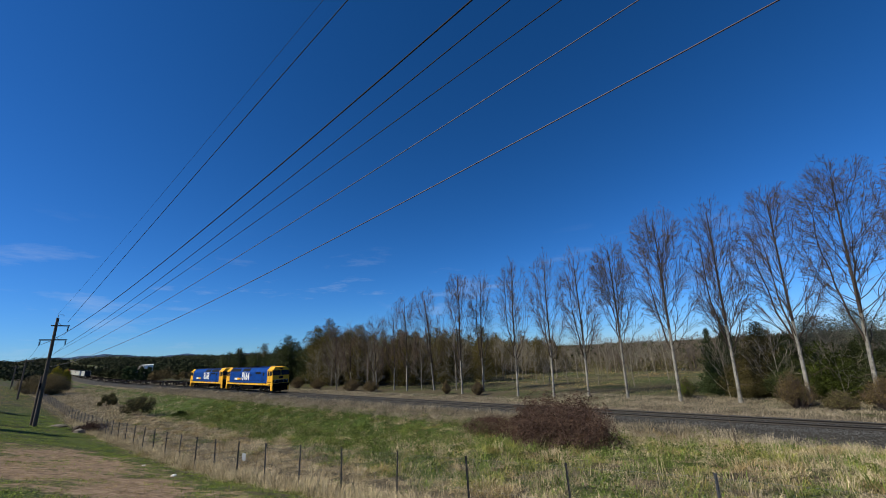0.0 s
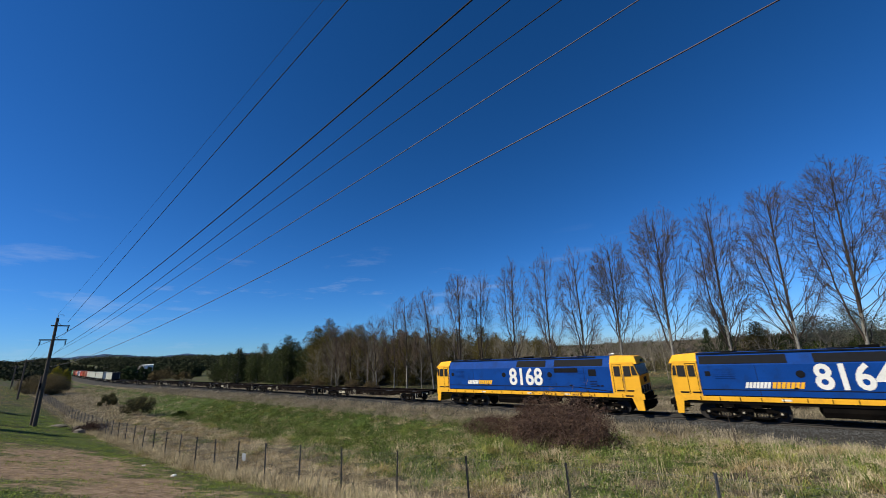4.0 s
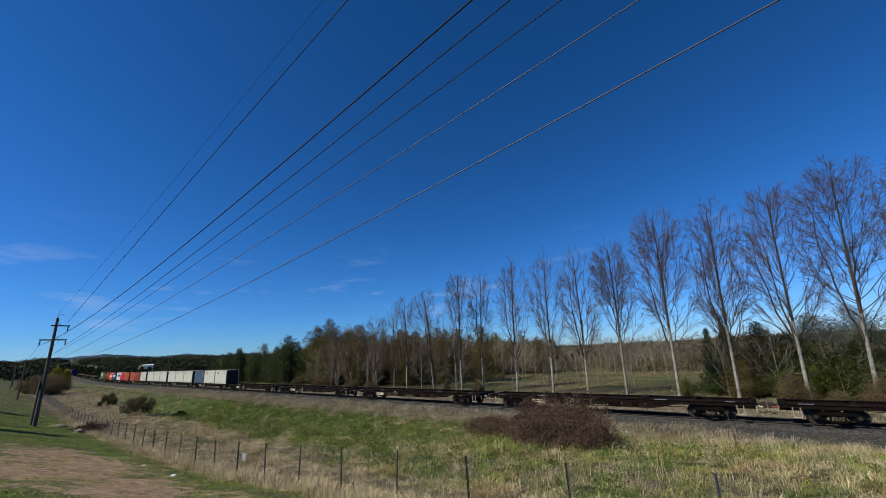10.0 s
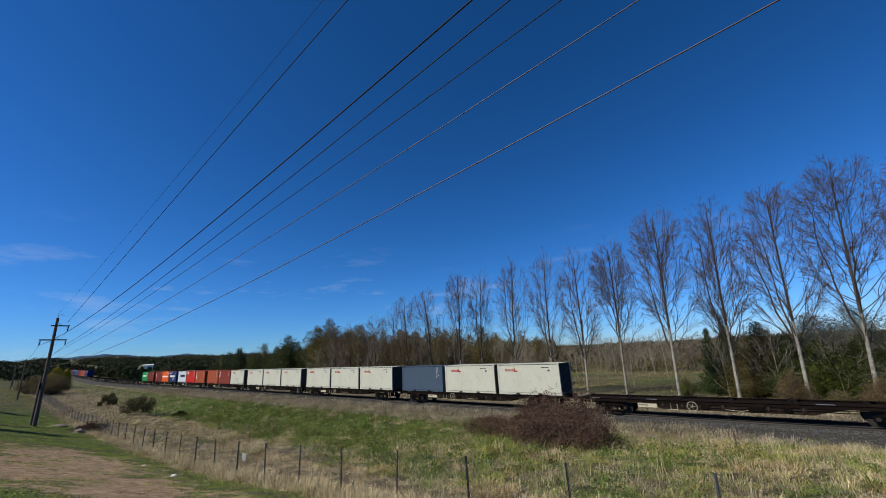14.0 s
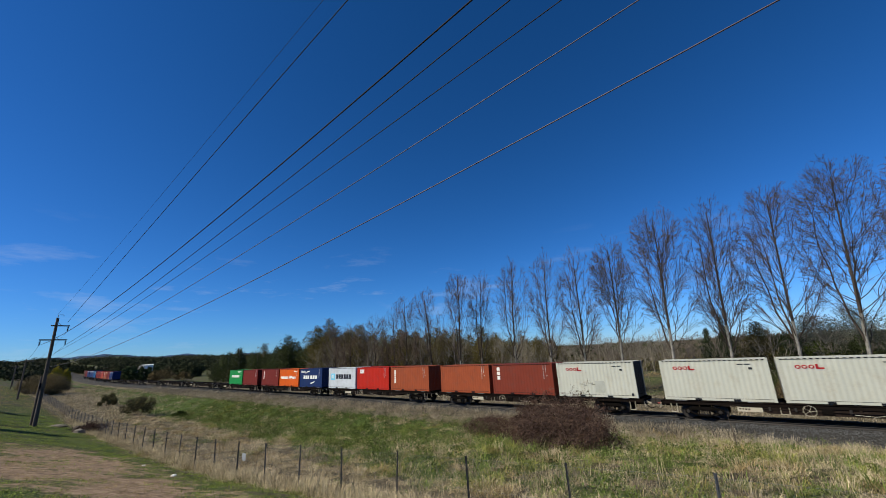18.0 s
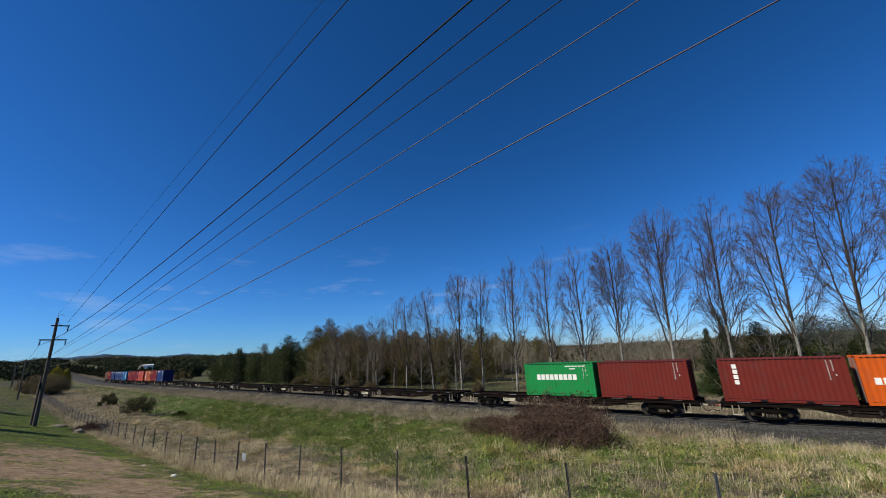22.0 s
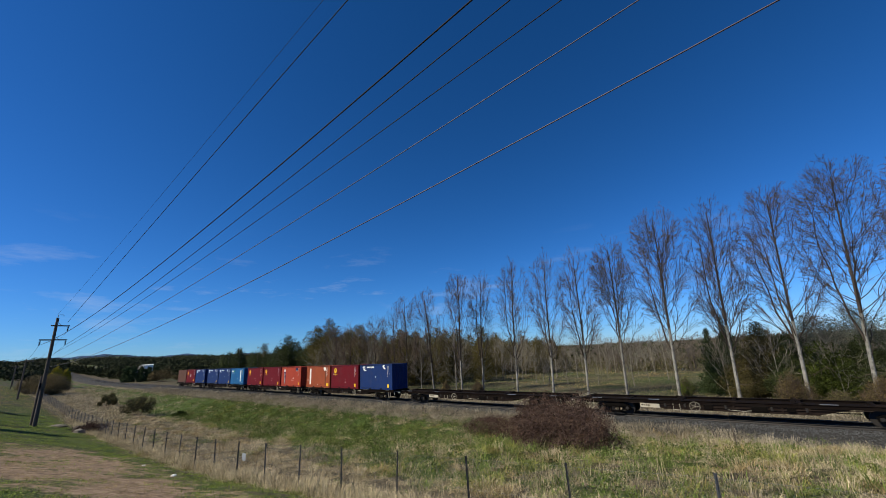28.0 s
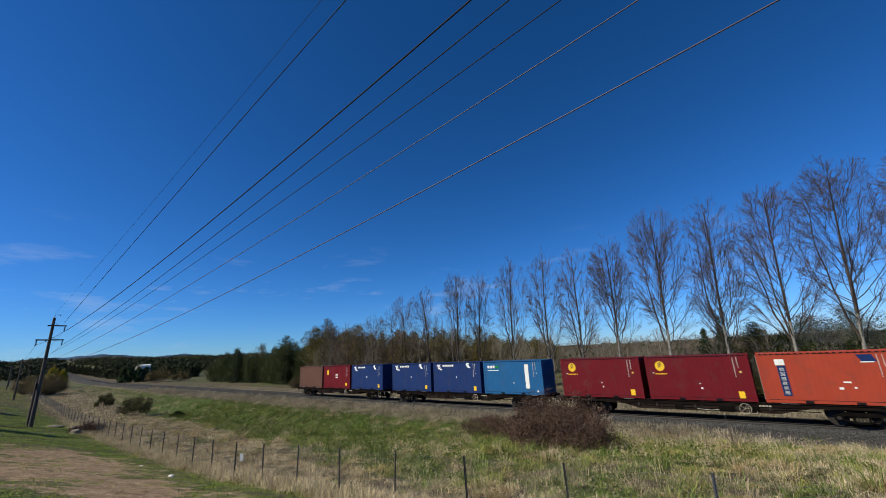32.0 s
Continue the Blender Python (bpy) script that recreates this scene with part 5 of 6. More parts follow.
def build_woods():
    rng = random.Random(11)
    olive = [leafy_tree("eucalypt", "olive-green eucalypt in a dense wood", 15 + k, 3.6 + .3 * k, 300 + k, M_EUC, .05, 8600, .14, 48) for k in range(3)]
    dark = [leafy_tree("evergreen_tree", "dark green evergreen tree in a dense wood", 13 + 1.5 * k, 3.8, 320 + k, M_DARK, .02, 8600, .15, 48) for k in range(3)]
    spots = []
    # the tall wood beyond the line, a few rows deep
    for row, (d0, s0, s1, step) in enumerate(((-20, -150, -52, 4.4), (-25, -160, -46, 4.8), (-31, -170, -44, 5.2), (-38, -180, -48, 5.6))):
        s = s0
        while s < s1:
            spots.append((s + rng.uniform(-1, 1), d0 + rng.uniform(-2, 2), row))
            s += step * rng.uniform(.8, 1.2)
    for k in range(40):
        x, y = by_bearing(rng.uniform(-2, 16.5), rng.uniform(92, 125))
        s, dd = plan_of(x, y)
        spots.append((s, dd, 3))
    for k in range(46):
        x, y = by_bearing(-7 + 22 * rng.random(), rng.uniform(98, 150))
        s, dd = plan_of(x, y)
        spots.append((s, dd, 3))
    seen = set()
    for k, (s, d, row) in enumerate(spots):
        kinds = dark if (s < -86 and rng.random() < .93) or (row == 2 and rng.random() < .3) else olive
        proto = kinds[k % 3]
        x, y = by_plan(s, d)
        size = (rng.uniform(.62, .80) if kinds is dark else rng.uniform(.66, .86)) * float(np.interp(s, [-170, -120, -85, -60, -44], [.8, .85, 1.12, .92, .78])) * (.82 if row == 3 else 1)
        m = pose(x, y, ground_at(x, y) - .1, 0, 0, rng.uniform(0, 360))
        ob = proto if proto.name not in seen else copy_thing(proto, Matrix())
        seen.add(proto.name)
        ob.matrix_basis = m @ Matrix.Diagonal((size * 1.3, size * 1.3, size * rng.uniform(.92, 1.06), 1))
    # the tall dark shelter belt further out, by bearing and distance from the road
    hedge = [leafy_tree("conifer", "dark green conifer in a tall shelter belt", 12 + k, 3.2, 340 + k, M_FAR, .02, 3400, .34, shape="cone" if k else "round", group="shelter belt") for k in range(3)]
    for k in range(46):
        f = k / 45
        b = radians(-47.5 + 15.0 * f + rng.uniform(-.1, .1))
        far = float(np.interp(-47.5 + 15.0 * f, [-47.5, -44, -42, -40, -32.5], [440, 410, 345, 282, 228])) + rng.uniform(-6, 6)
        x, y = far * math.sin(b), far * math.cos(b)
        ob = hedge[k % 3] if k < 3 else copy_thing(hedge[k % 3], Matrix())
        size = rng.uniform(.70, .9)
        ob.matrix_basis = pose(x, y, ground_at(x, y) - .1, 0, 0, rng.uniform(0, 360)) @ Matrix.Diagonal((size * 1.4, size * 1.4, rng.uniform(.45, .52), 1))
    return olive, dark, hedge


OLIVE, DARKS, HEDGE = build_woods()

# ------------------------------------------------------------------ shrubs, bushes and further trees
def bush(name, label, w, h, seed, material, count=1500, size=.10, stems=60, category="shrub", group="", deep=None, wood=None):
    """A rounded shrub of many stems with small leaf clumps."""
    rng = np.random.default_rng(seed)
    deep = deep or w
    st = Twigs()
    cs, rs = [], []
    for k in range(stems):
        a, q = rng.uniform(0, 6.28), rng.uniform(0, 1) ** .6
        top = np.array([math.cos(a) * q * w, math.sin(a) * q * deep, h * (1 - .55 * q * q) * rng.uniform(.7, 1.08)])
        base = np.array([top[0] * .25, top[1] * .25, 0])
        mid = base + (top - base) * .5 + rng.normal(0, .06 * w, 3)
        st.add(base, mid, .02, .014)
        st.add(mid, top, .014, .005)
        for _ in range(4):
            b0 = mid + (top - mid) * rng.uniform(0, .9)
            st.add(b0, b0 + unit(top - mid + rng.normal(0, .35 * h, 3)) * h * rng.uniform(.08, .22), .008, .004)
        cs.append(base + (top - base) * rng.uniform(.55, .95))
        rs.append((w * .2, deep * .2, h * .16))
    t = thing(name, label, category, group)
    part("branch_tangle", st.data("branch_tangle", wood or M_TWIG, 3), None, t)
    part("foliage", leaves("foliage", cs, rs, count, size, material, seed), None, t)
    return t


M_BUSH = leaf_material("brown_bush", (0.05, 0.038, 0.018), (0.150, 0.116, 0.054))


M_STEM = make("olive_brown_stems", (0.13, 0.10, 0.052), rough=.9, vary=.3, bump=0, islands=.4)


def build_shrubs():
    M_CANE = make("dry_brown_canes", (0.10, 0.062, 0.046), rough=.9, vary=.3, bump=0, islands=.4)
    # the wide bramble mound on the bank: a ragged, flat-topped tangle with a low tail
    rng = np.random.default_rng(77)
    cane, cs, rs = Twigs(), [], []
    n = 8200
    ss, dd = rng.uniform(-21.5, -5.2, n), rng.uniform(3.4, 13.4, n)
    xs, ys = spot(ss, dd)
    gs = land(ss, dd)
    body = 1 - (np.abs(ss + 10.7 - .46 * (dd - 9.6)) / 3.1) ** 3.6 - (np.abs(dd - 8.4) / 4.7) ** 3.6 + .55 * lump(xs, ys, 1.9, 8) + .35 * lump(xs, ys, 4.0, 2)
    tail = .26 * (1 - ((ss + 17.3) / 4.0) ** 2 - ((dd - 5.2) / 1.9) ** 2)
    ragged = .26 * lump(xs, ys, 2.6, 3) + .24 * lump(xs, ys, 1.1, 1) + .18 * lump(xs, ys, .5, 6)
    full = np.where(body > 0, np.clip(body, 0, 1) ** .36, 0) * (1 + ragged)
    full = np.maximum(full, np.clip(tail, 0, 1) ** .6 * .6 * (1 + 1.5 * ragged))
    # seen from the road the top lies level with the wagon floors
    for s, d, x, y, g, f in zip(ss, dd, xs, ys, gs, full):
        if f < .12:
            continue
        high = 2.6 * f * rng.uniform(.75, 1.1)
        a, reach = rng.uniform(0, 6.28), rng.uniform(.15, .6)
        ca, sa = math.cos(a), math.sin(a)
        p = np.array([x, y, g + high * rng.uniform(.1, .95)])
        q = p + np.array([ca * reach * .6, sa * reach * .6, rng.uniform(-.25, .35)])
        r = q + np.array([ca * reach * .5 + rng.normal(0, .1), sa * reach * .5 + rng.normal(0, .1), rng.uniform(-.4, .15)])
        cane.add(p, q, .009, .007)
        cane.add(q, r, .007, .004)
        for _ in range(4):
            b0 = p + (q - p) * rng.uniform(.3, 1)
            cane.add(b0, b0 + rng.normal(0, .13, 3), .006, .003)
        if rng.random() < .08:
            cane.add(q, q + np.array([rng.normal(0, .2), rng.normal(0, .2), rng.uniform(.2, .55)]), .007, .004)
        cs.append(np.array([x, y, g + high * rng.uniform(.15, 1.0)]))
        rs.append((.22, .22, .20))
    t = thing("bramble_thicket", "wide leafless reddish-brown bramble thicket on the bank", "shrub")
    part("cane_tangle", cane.data("cane_tangle", M_CANE, 3), None, t)
    part("foliage", leaves("foliage", cs, rs, 30000, .05, M_BRAMBLE, 7), None, t)
    # shrubs on the bank and by the line
    for s, d, w, h, m, seed, label in ((-98.3, 16.7, 2.0, 2.6, M_SCRUB, 1, "scrubby olive-brown shrub on the bank"), (-78.1, 16.1, 2.6, 3.7, M_SCRUB, 2, "scrubby olive-brown shrub on the bank"), (-72.0, 12.0, 1.2, .9, M_FRESH, 3, "low green shrub on the bank")):
        x, y = by_plan(s, d)
        put(bush("shrub", label, w, h, seed, m, 5000, .09, stems=24), x, y)
    for s, d, w, h, m, seed, label in ((-31.9, -12.6, .95, 1.9, M_STRAWB, 4, "small straw-coloured shrub beyond the line"), (-37.7, -12.6, .7, 1.9, M_STRAWB, 5, "small straw-coloured shrub beyond the line"),
                                       (-59.3, -11.2, 1.7, 2.2, M_STRAWB, 6, "straw-coloured shrub at the edge of the wood"), (-53.9, -11.4, 1.5, 2.0, M_STRAWB, 8, "straw-coloured shrub at the edge of the wood"),
                                       (-71.0, -11.5, 1.6, 2.2, M_STRAWB, 9, "straw-coloured shrub at the edge of the wood"), (-80.0, -12, 1.6, 2.4, M_STRAWB, 10, "straw-coloured shrub at the edge of the wood"),
                                       (-7.4, -16.8, .9, 2.2, M_FRESH, 12, "olive-green shrub among the trees"), (1.2, -12.4, 1.5, 3.0, M_STRAWB, 13, "brown shrub under the bare trees"),
                                       (6.5, -12.0, 1.7, 2.6, M_STRAWB, 14, "brown shrub under the bare trees"), (3.8, -12.0, 1.2, 1.6, M_SCRUB, 15, "olive-brown shrub under the bare trees")):
        x, y = by_plan(s, d)
        put(bush("shrub", label, w, h, seed + 40, m, 6000, .042, stems=150), x, y)
    # big brown bush and yellow blossom at the far end of the field
    x, y = by_plan(-154, 20.6)
    put(bush("large_bush", "large brown-green rounded bush beside the line", 4.6, 6.0, 61, M_BUSH, 36000, .065, stems=520, wood=M_STEM), x, y)
    x, y = by_plan(-166, 23.5)
    put(bush("large_bush", "large brown-green rounded bush beside the line", 3.8, 5.4, 62, M_BUSH, 22000, .065, stems=320, wood=M_STEM), x, y)
    for deg, far, w, h in ((-45.0, 215, 2.4, 8.8), (-44.2, 217, 2.0, 7.6)):
        x, y = by_bearing(deg, far)
        put(bush("wattle", "yellow-flowering wattle behind the brown bush", w, h, int(far), M_YELLOWF, 2600, .20, category="tree"), x, y)
    for deg, far, w, h, m, lab in ((-36.0, 196, 5.0, 5.6, M_BUSH, "straw-coloured bush in the paddock"), (-33.8, 190, 3.6, 4.2, M_BUSH, "straw-coloured bush in the paddock"),
                                   (-38.1, 222, 3.4, 6.8, M_BLOSSOM, "small tree white with blossom"), (-37.4, 225, 2.4, 4.6, M_BLOSSOM, "small tree white with blossom")):
        x, y = by_bearing(deg, far)
        put(bush("blossom_tree" if m is M_BLOSSOM else "bush", lab, w, h, int(far * 7), m, 2600, .24, category="tree" if m is M_BLOSSOM else "shrub"), x, y)
    x, y = by_plan(-60.0, 23.9)
    put(bush("brush_heap", "heap of dry brown brush against the fence", 1.9, 1.3, 70, M_BRAMBLE, 1800, .07, stems=120), x, y)


build_shrubs()


M_OLIVEB = leaf_material("olive_brown_foliage", (0.022, 0.019, 0.007), (0.072, 0.06, 0.022))


def build_right_wood():
    """The dark trees and grey scrub behind the bare row."""
    dark, grey = "dense dark evergreen behind the bare trees", "grey-green scrub tree behind the bare trees"
    spots = [("conifer", "dark green pointed conifer behind the bare trees", 8.6, 3.0, M_PINE, "cone", -3.3, -20.5), ("conifer", "dark green pointed conifer behind the bare trees", 7.2, 2.5, M_PINE, "cone", -5.0, -22.0),
             ("evergreen_tree", "dense olive-brown evergreen behind the bare trees", 7.7, 2.9, M_OLIVEB, "round", -.3, -21.0), ("evergreen_tree", dark, 6.3, 2.8, M_DARK, "round", 2.0, -21.0),
             ("evergreen_tree", grey, 8.2, 3.8, M_GREY, "round", 4.2, -24.0), ("evergreen_tree", grey, 8.9, 3.8, M_GREY, "round", 7.4, -23.5),
             ("evergreen_tree", "fresh green evergreen behind the bare trees", 5.4, 2.4, M_FRESH, "round", 4.0, -17.5), ("evergreen_tree", dark, 5.8, 3.0, M_DARK, "round", 6.8, -18.5),
             ("evergreen_tree", dark, 7.2, 3.4, M_DARK, "round", 10.5, -19.0), ("evergreen_tree", dark, 4.6, 2.2, M_DARK, "round", 1.4, -17.5), ("evergreen_tree", dark, 7.8, 3.6, M_DARK, "round", 15.0, -19.0),
             ("evergreen_tree", "low olive-brown evergreen behind the bare trees", 4.2, 2.2, M_OLIVEB, "round", -2.0, -18.0)]
    for k, (nm, lab, h, w, m, shape, s, d) in enumerate(spots):
        t = leafy_tree(nm, lab, h, w, 500 + k, m, .0, 30000, .065, 60, shape, group="trees behind the bare row")
        x, y = by_plan(s, d)
        put(t, x, y)
    for k, (s, d, h) in enumerate(((0.5, -17.0, 7.5), (4.6, -16.6, 7.0), (9.0, -15.5, 7.5), (-3.8, -18.0, 6.5), (12.0, -16.0, 8.0), (-57, -14.5, 9), (-60.5, -16, 10), (-69, -15, 9.5), (-73, -16, 10), (-46, -16, 10), (-40, -18, 11), (-77, -15, 8.5))):
        t = bare_tree("bare_sapling", "tangled leafless grey sapling among the evergreens", h, h * .30, 700 + k, (0, 0), start=.08, limbs=22, fine=.75, twig=M_ASH)
        x, y = by_plan(s, d)
        t.matrix_basis = pose(x, y, ground_at(x, y) - .1)
    stand = [bare_tree("bare_tree", "slender leafless tree before the olive wood", 9.5 + k, 2.6, 780 + k, (.3, 0), start=.14, limbs=20, fine=.7, wood=M_ASH, twig=M_ASH) for k in range(3)]
    rng = random.Random(19)
    for k in range(15):
        x, y = by_bearing(rng.uniform(-3, 16), rng.uniform(80, 98))
        ob = stand[k] if k < 3 else copy_thing(stand[k % 3], Matrix())
        size = rng.uniform(.7, 1.0)
        ob.matrix_basis = pose(x, y, ground_at(x, y) - .1, 0, 0, 50 * k) @ Matrix.Diagonal((size, size, size, 1))
    # thin bare saplings standing in the paddock
    proto = [bare_tree("young_bare_tree", "thin young leafless tree standing in the paddock", 5.2 + k, 1.6, 740 + k, (.2, 0), start=.2, limbs=16, fine=.7, wood=M_ASH, twig=M_ASH) for k in range(3)]
    for k, (deg, far, size) in enumerate(((13.2, 74, 1), (15.0, 82, .9), (17.8, 78, 1), (19.2, 96, 1.1), (21.6, 80, 1), (22.6, 92, 1.1), (25.3, 84, 1), (27.2, 90, 1.25), (28.6, 74, 1.2), (10.4, 80, 1.1), (11.6, 90, .9), (7.6, 84, 1.2), (5.4, 90, 1.2), (16.4, 66, .8), (18.6, 69, .7), (20.3, 64, .9), (23.8, 68, .8), (24.6, 63, 1.0), (26.4, 70, .9), (14.0, 68, .8), (12.2, 72, .9), (29.4, 66, 1.1), (9.0, 74, 1.0), (21.0, 104, 1.3), (17.0, 101, 1.2), (26.0, 102, 1.3))):
        ob = proto[k % 3] if k < 3 else copy_thing(proto[k % 3], Matrix())
        x, y = by_bearing(deg, far)
        ob.matrix_basis = pose(x, y, ground_at(x, y) - .05, 0, 0, 70 * k) @ Matrix.Diagonal((size, size, size, 1))


build_right_wood()


def build_far_woods():
    """Woods on the hills, too far to count."""
    rng = np.random.default_rng(21)
    cs, rs = [], []
    for _ in range(11000):
        deg = rng.uniform(-52, 52)
        far = rng.uniform(270, 1100) if deg < -28 else rng.uniform(110, 700)
        x, y = by_bearing(deg, far)
        s, d = plan_of(x, y)
        if d > -45 and not (deg < -44.2 and far > 330):
            continue
        patch = lump(np.array(x), np.array(y), 130, 5) + .7 * lump(np.array(x), np.array(y), 60, 2)
        open_field = 9 < deg < 31 and far < 128
        if patch < (-1.1 if deg < -20 else -.45 if not open_field else .8):
            continue
        h = rng.uniform(3, 7) if deg > 5 else rng.uniform(3.5, 6.5)
        cs.append((x, y, ground_at(x, y) + h * .42))
        rs.append((h * .42, h * .42, h * .55))
    cs, rs = np.array(cs), np.array(rs)
    me = leaves("far_woods", cs, rs, 170000, .55, M_FAR, 3)
    tagged(new("far_woods", me), "distant dark woods and hedgerows on the hills", "woods", kind="stuff")
    # dense rows behind the shelter belt
    cs, rs = [], []
    for _ in range(2400):
        deg, far = rng.uniform(-51, -24), rng.uniform(300, 760)
        x, y = by_bearing(deg, far)
        if plan_of(x, y)[1] > -30 and deg > -44.5:
            continue
        h = rng.uniform(4.5, 8)
        cs.append((x, y, ground_at(x, y) + h * .42))
        rs.append((h * .7, h * .7, h * .5))
    tagged(new("valley_woods", leaves("valley_woods", np.array(cs), np.array(rs), 60000, .8, M_FAR, 14)), "dark woods filling the valley beyond the shelter belt", "woods", kind="stuff")
    cs, rs = [], []
    # dense ridge lines
    cs, rs = [], []
    for _ in range(1500):
        deg = rng.uniform(-50, 50)
        far = float(np.interp(deg, [-50, -30, 0, 20, 50], [620, 520, 380, 420, 420])) + rng.normal(0, 25)
        if deg < -26:
            continue
        x, y = by_bearing(deg, far)
        h = rng.uniform(4, 7)
        cs.append((x, y, ground_at(x, y) + h * .4))
        rs.append((h * .5, h * .5, h * .5))
    tagged(new("ridge_woods", leaves("ridge_woods", np.array(cs), np.array(rs), 50000, .5, M_FAR, 4)), "dark line of trees along the ridge", "woods", kind="stuff")


build_far_woods()


def build_scrub():
    """Bare grey-brown scrub and small bushes on the slope beyond the paddock."""
    rng = np.random.default_rng(28)
    st, cs, rs = Twigs(), [], []
    for _ in range(4200):
        deg, far = rng.uniform(-4, 46), 92 + 240 * rng.uniform(0, 1) ** 1.5
        x, y = by_bearing(deg, far)
        patch = lump(np.array(x), np.array(y), 70, 8) + .6 * lump(np.array(x), np.array(y), 28, 3)
        if patch < (.15 if far < 102 else -.30):
            continue
        h, g = rng.uniform(1.6, 5.5), ground_at(x, y)
        if rng.random() < .38:
            cs.append((x, y, g + h * .35))
            rs.append((h * .4, h * .4, h * .4))
            continue
        top = np.array([x + rng.normal(0, .3), y, g + h * 1.3])
        st.add(np.array([x, y, g - .2]), top, .10, .03)
        for _ in range(11):
            f = rng.uniform(.25, .95)
            b0 = np.array([x, y, g]) + (top - np.array([x, y, g])) * f
            e = b0 + np.array([rng.normal(0, .22 * h), rng.normal(0, .22 * h), rng.uniform(.1, .35) * h])
            st.add(b0, e, .045, .015)
            st.add(b0 + (e - b0) * .5, e + rng.normal(0, .3, 3), .03, .012)
    tagged(new("hillside_scrub", leaves("hillside_scrub", cs, rs, 80000, .17, M_SCRUB, 9)), "low olive-brown bushes scattered over the slope", "scrub", kind="stuff")
    tagged(new("hillside_saplings", st.data("hillside_saplings", make("hillside_sapling_bark", (0.13, 0.105, 0.082), rough=.95, vary=.3, scale=.3, fine=2, bump=0, islands=.4), 3)), "bare grey saplings scattered over the slope", "saplings", kind="stuff")


build_scrub()


def build_hills():
    """Hills on the skyline beyond the valley; distance haze is painted in as blue."""
    blue = make("haze_tinted_hill", (0.05, 0.085, 0.15), rough=1, vary=.25, scale=.004, fine=.03, bump=0, spec=0)
    deg = np.linspace(-66, -14, 120)
    top = 64 + 5 * np.sin(deg * .5 + .6) + 6 * np.sin(deg * 1.1 + 1) + 2.5 * np.sin(deg * 3.3) + 30 * np.exp(-((deg + 42.0) / 2.2) ** 2)
    top = top * np.clip((-14 - deg) / 12, 0, 1) * np.clip((deg + 66) / 8, 0, 1)
    a = np.radians(deg)
    rows = []
    for far, f in ((2300, -.4), (2600, .75), (2800, 1.0), (3100, .2)):
        rows.append(np.stack([far * np.sin(a), far * np.cos(a), top * f], -1))
    n = len(deg)
    i, j = np.meshgrid(np.arange(3), np.arange(n - 1), indexing="ij")
    k = (i * n + j).ravel()
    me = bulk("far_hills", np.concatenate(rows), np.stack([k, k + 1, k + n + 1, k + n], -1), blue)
    tagged(new("backdrop_hills", me), "low hills on the skyline, tinted blue as by haze", "hills", kind="structure")


build_hills()


# ------------------------------------------------------------------ poles, wires, fence
def make_pole(label, h, r, arms=True, low=0.0):
    p = thing("power_pole", label, "power pole", "power poles along the field")
    m = Mesh()
    m.tube((0, 0, -1.0), (0, 0, h), r, r * .65, sides=12)
    part("shaft", m, M_POLE, p)
    return p


def insulator(parent, x, y, z, length=.55):
    m = Mesh().tube((x, y, z), (x, y, z - length), .025, sides=6)
    for k in range(6):
        q = z - .08 - (length - .14) * k / 5
        m.tube((x, y, q), (x, y, q - .05), .085, .055, sides=10)
    part("insulator", m, M_GRILLE, parent, "dark stacked-disc insulator")


def sag_line(a, b, drop, n=14):
    a, b = np.array(a, float), np.array(b, float)
    return [tuple(a + (b - a) * k / n - np.array([0, 0, 4 * drop * (k / n) * (1 - k / n)])) for k in range(n + 1)]


def cable(pts, r, label):
    """A hanging wire as a round curve."""
    cu = bpy.data.curves.new("power_line", "CURVE")
    cu.dimensions, cu.bevel_depth, cu.bevel_resolution = "3D", r, 1
    sp = cu.splines.new("POLY")
    sp.points.add(len(pts) - 1)
    for q, c in zip(sp.points, pts):
        q.co = (*c, 1)
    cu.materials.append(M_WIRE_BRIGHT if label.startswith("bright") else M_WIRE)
    tagged(new("power_line", cu), label, "power line", "wires of the power line")


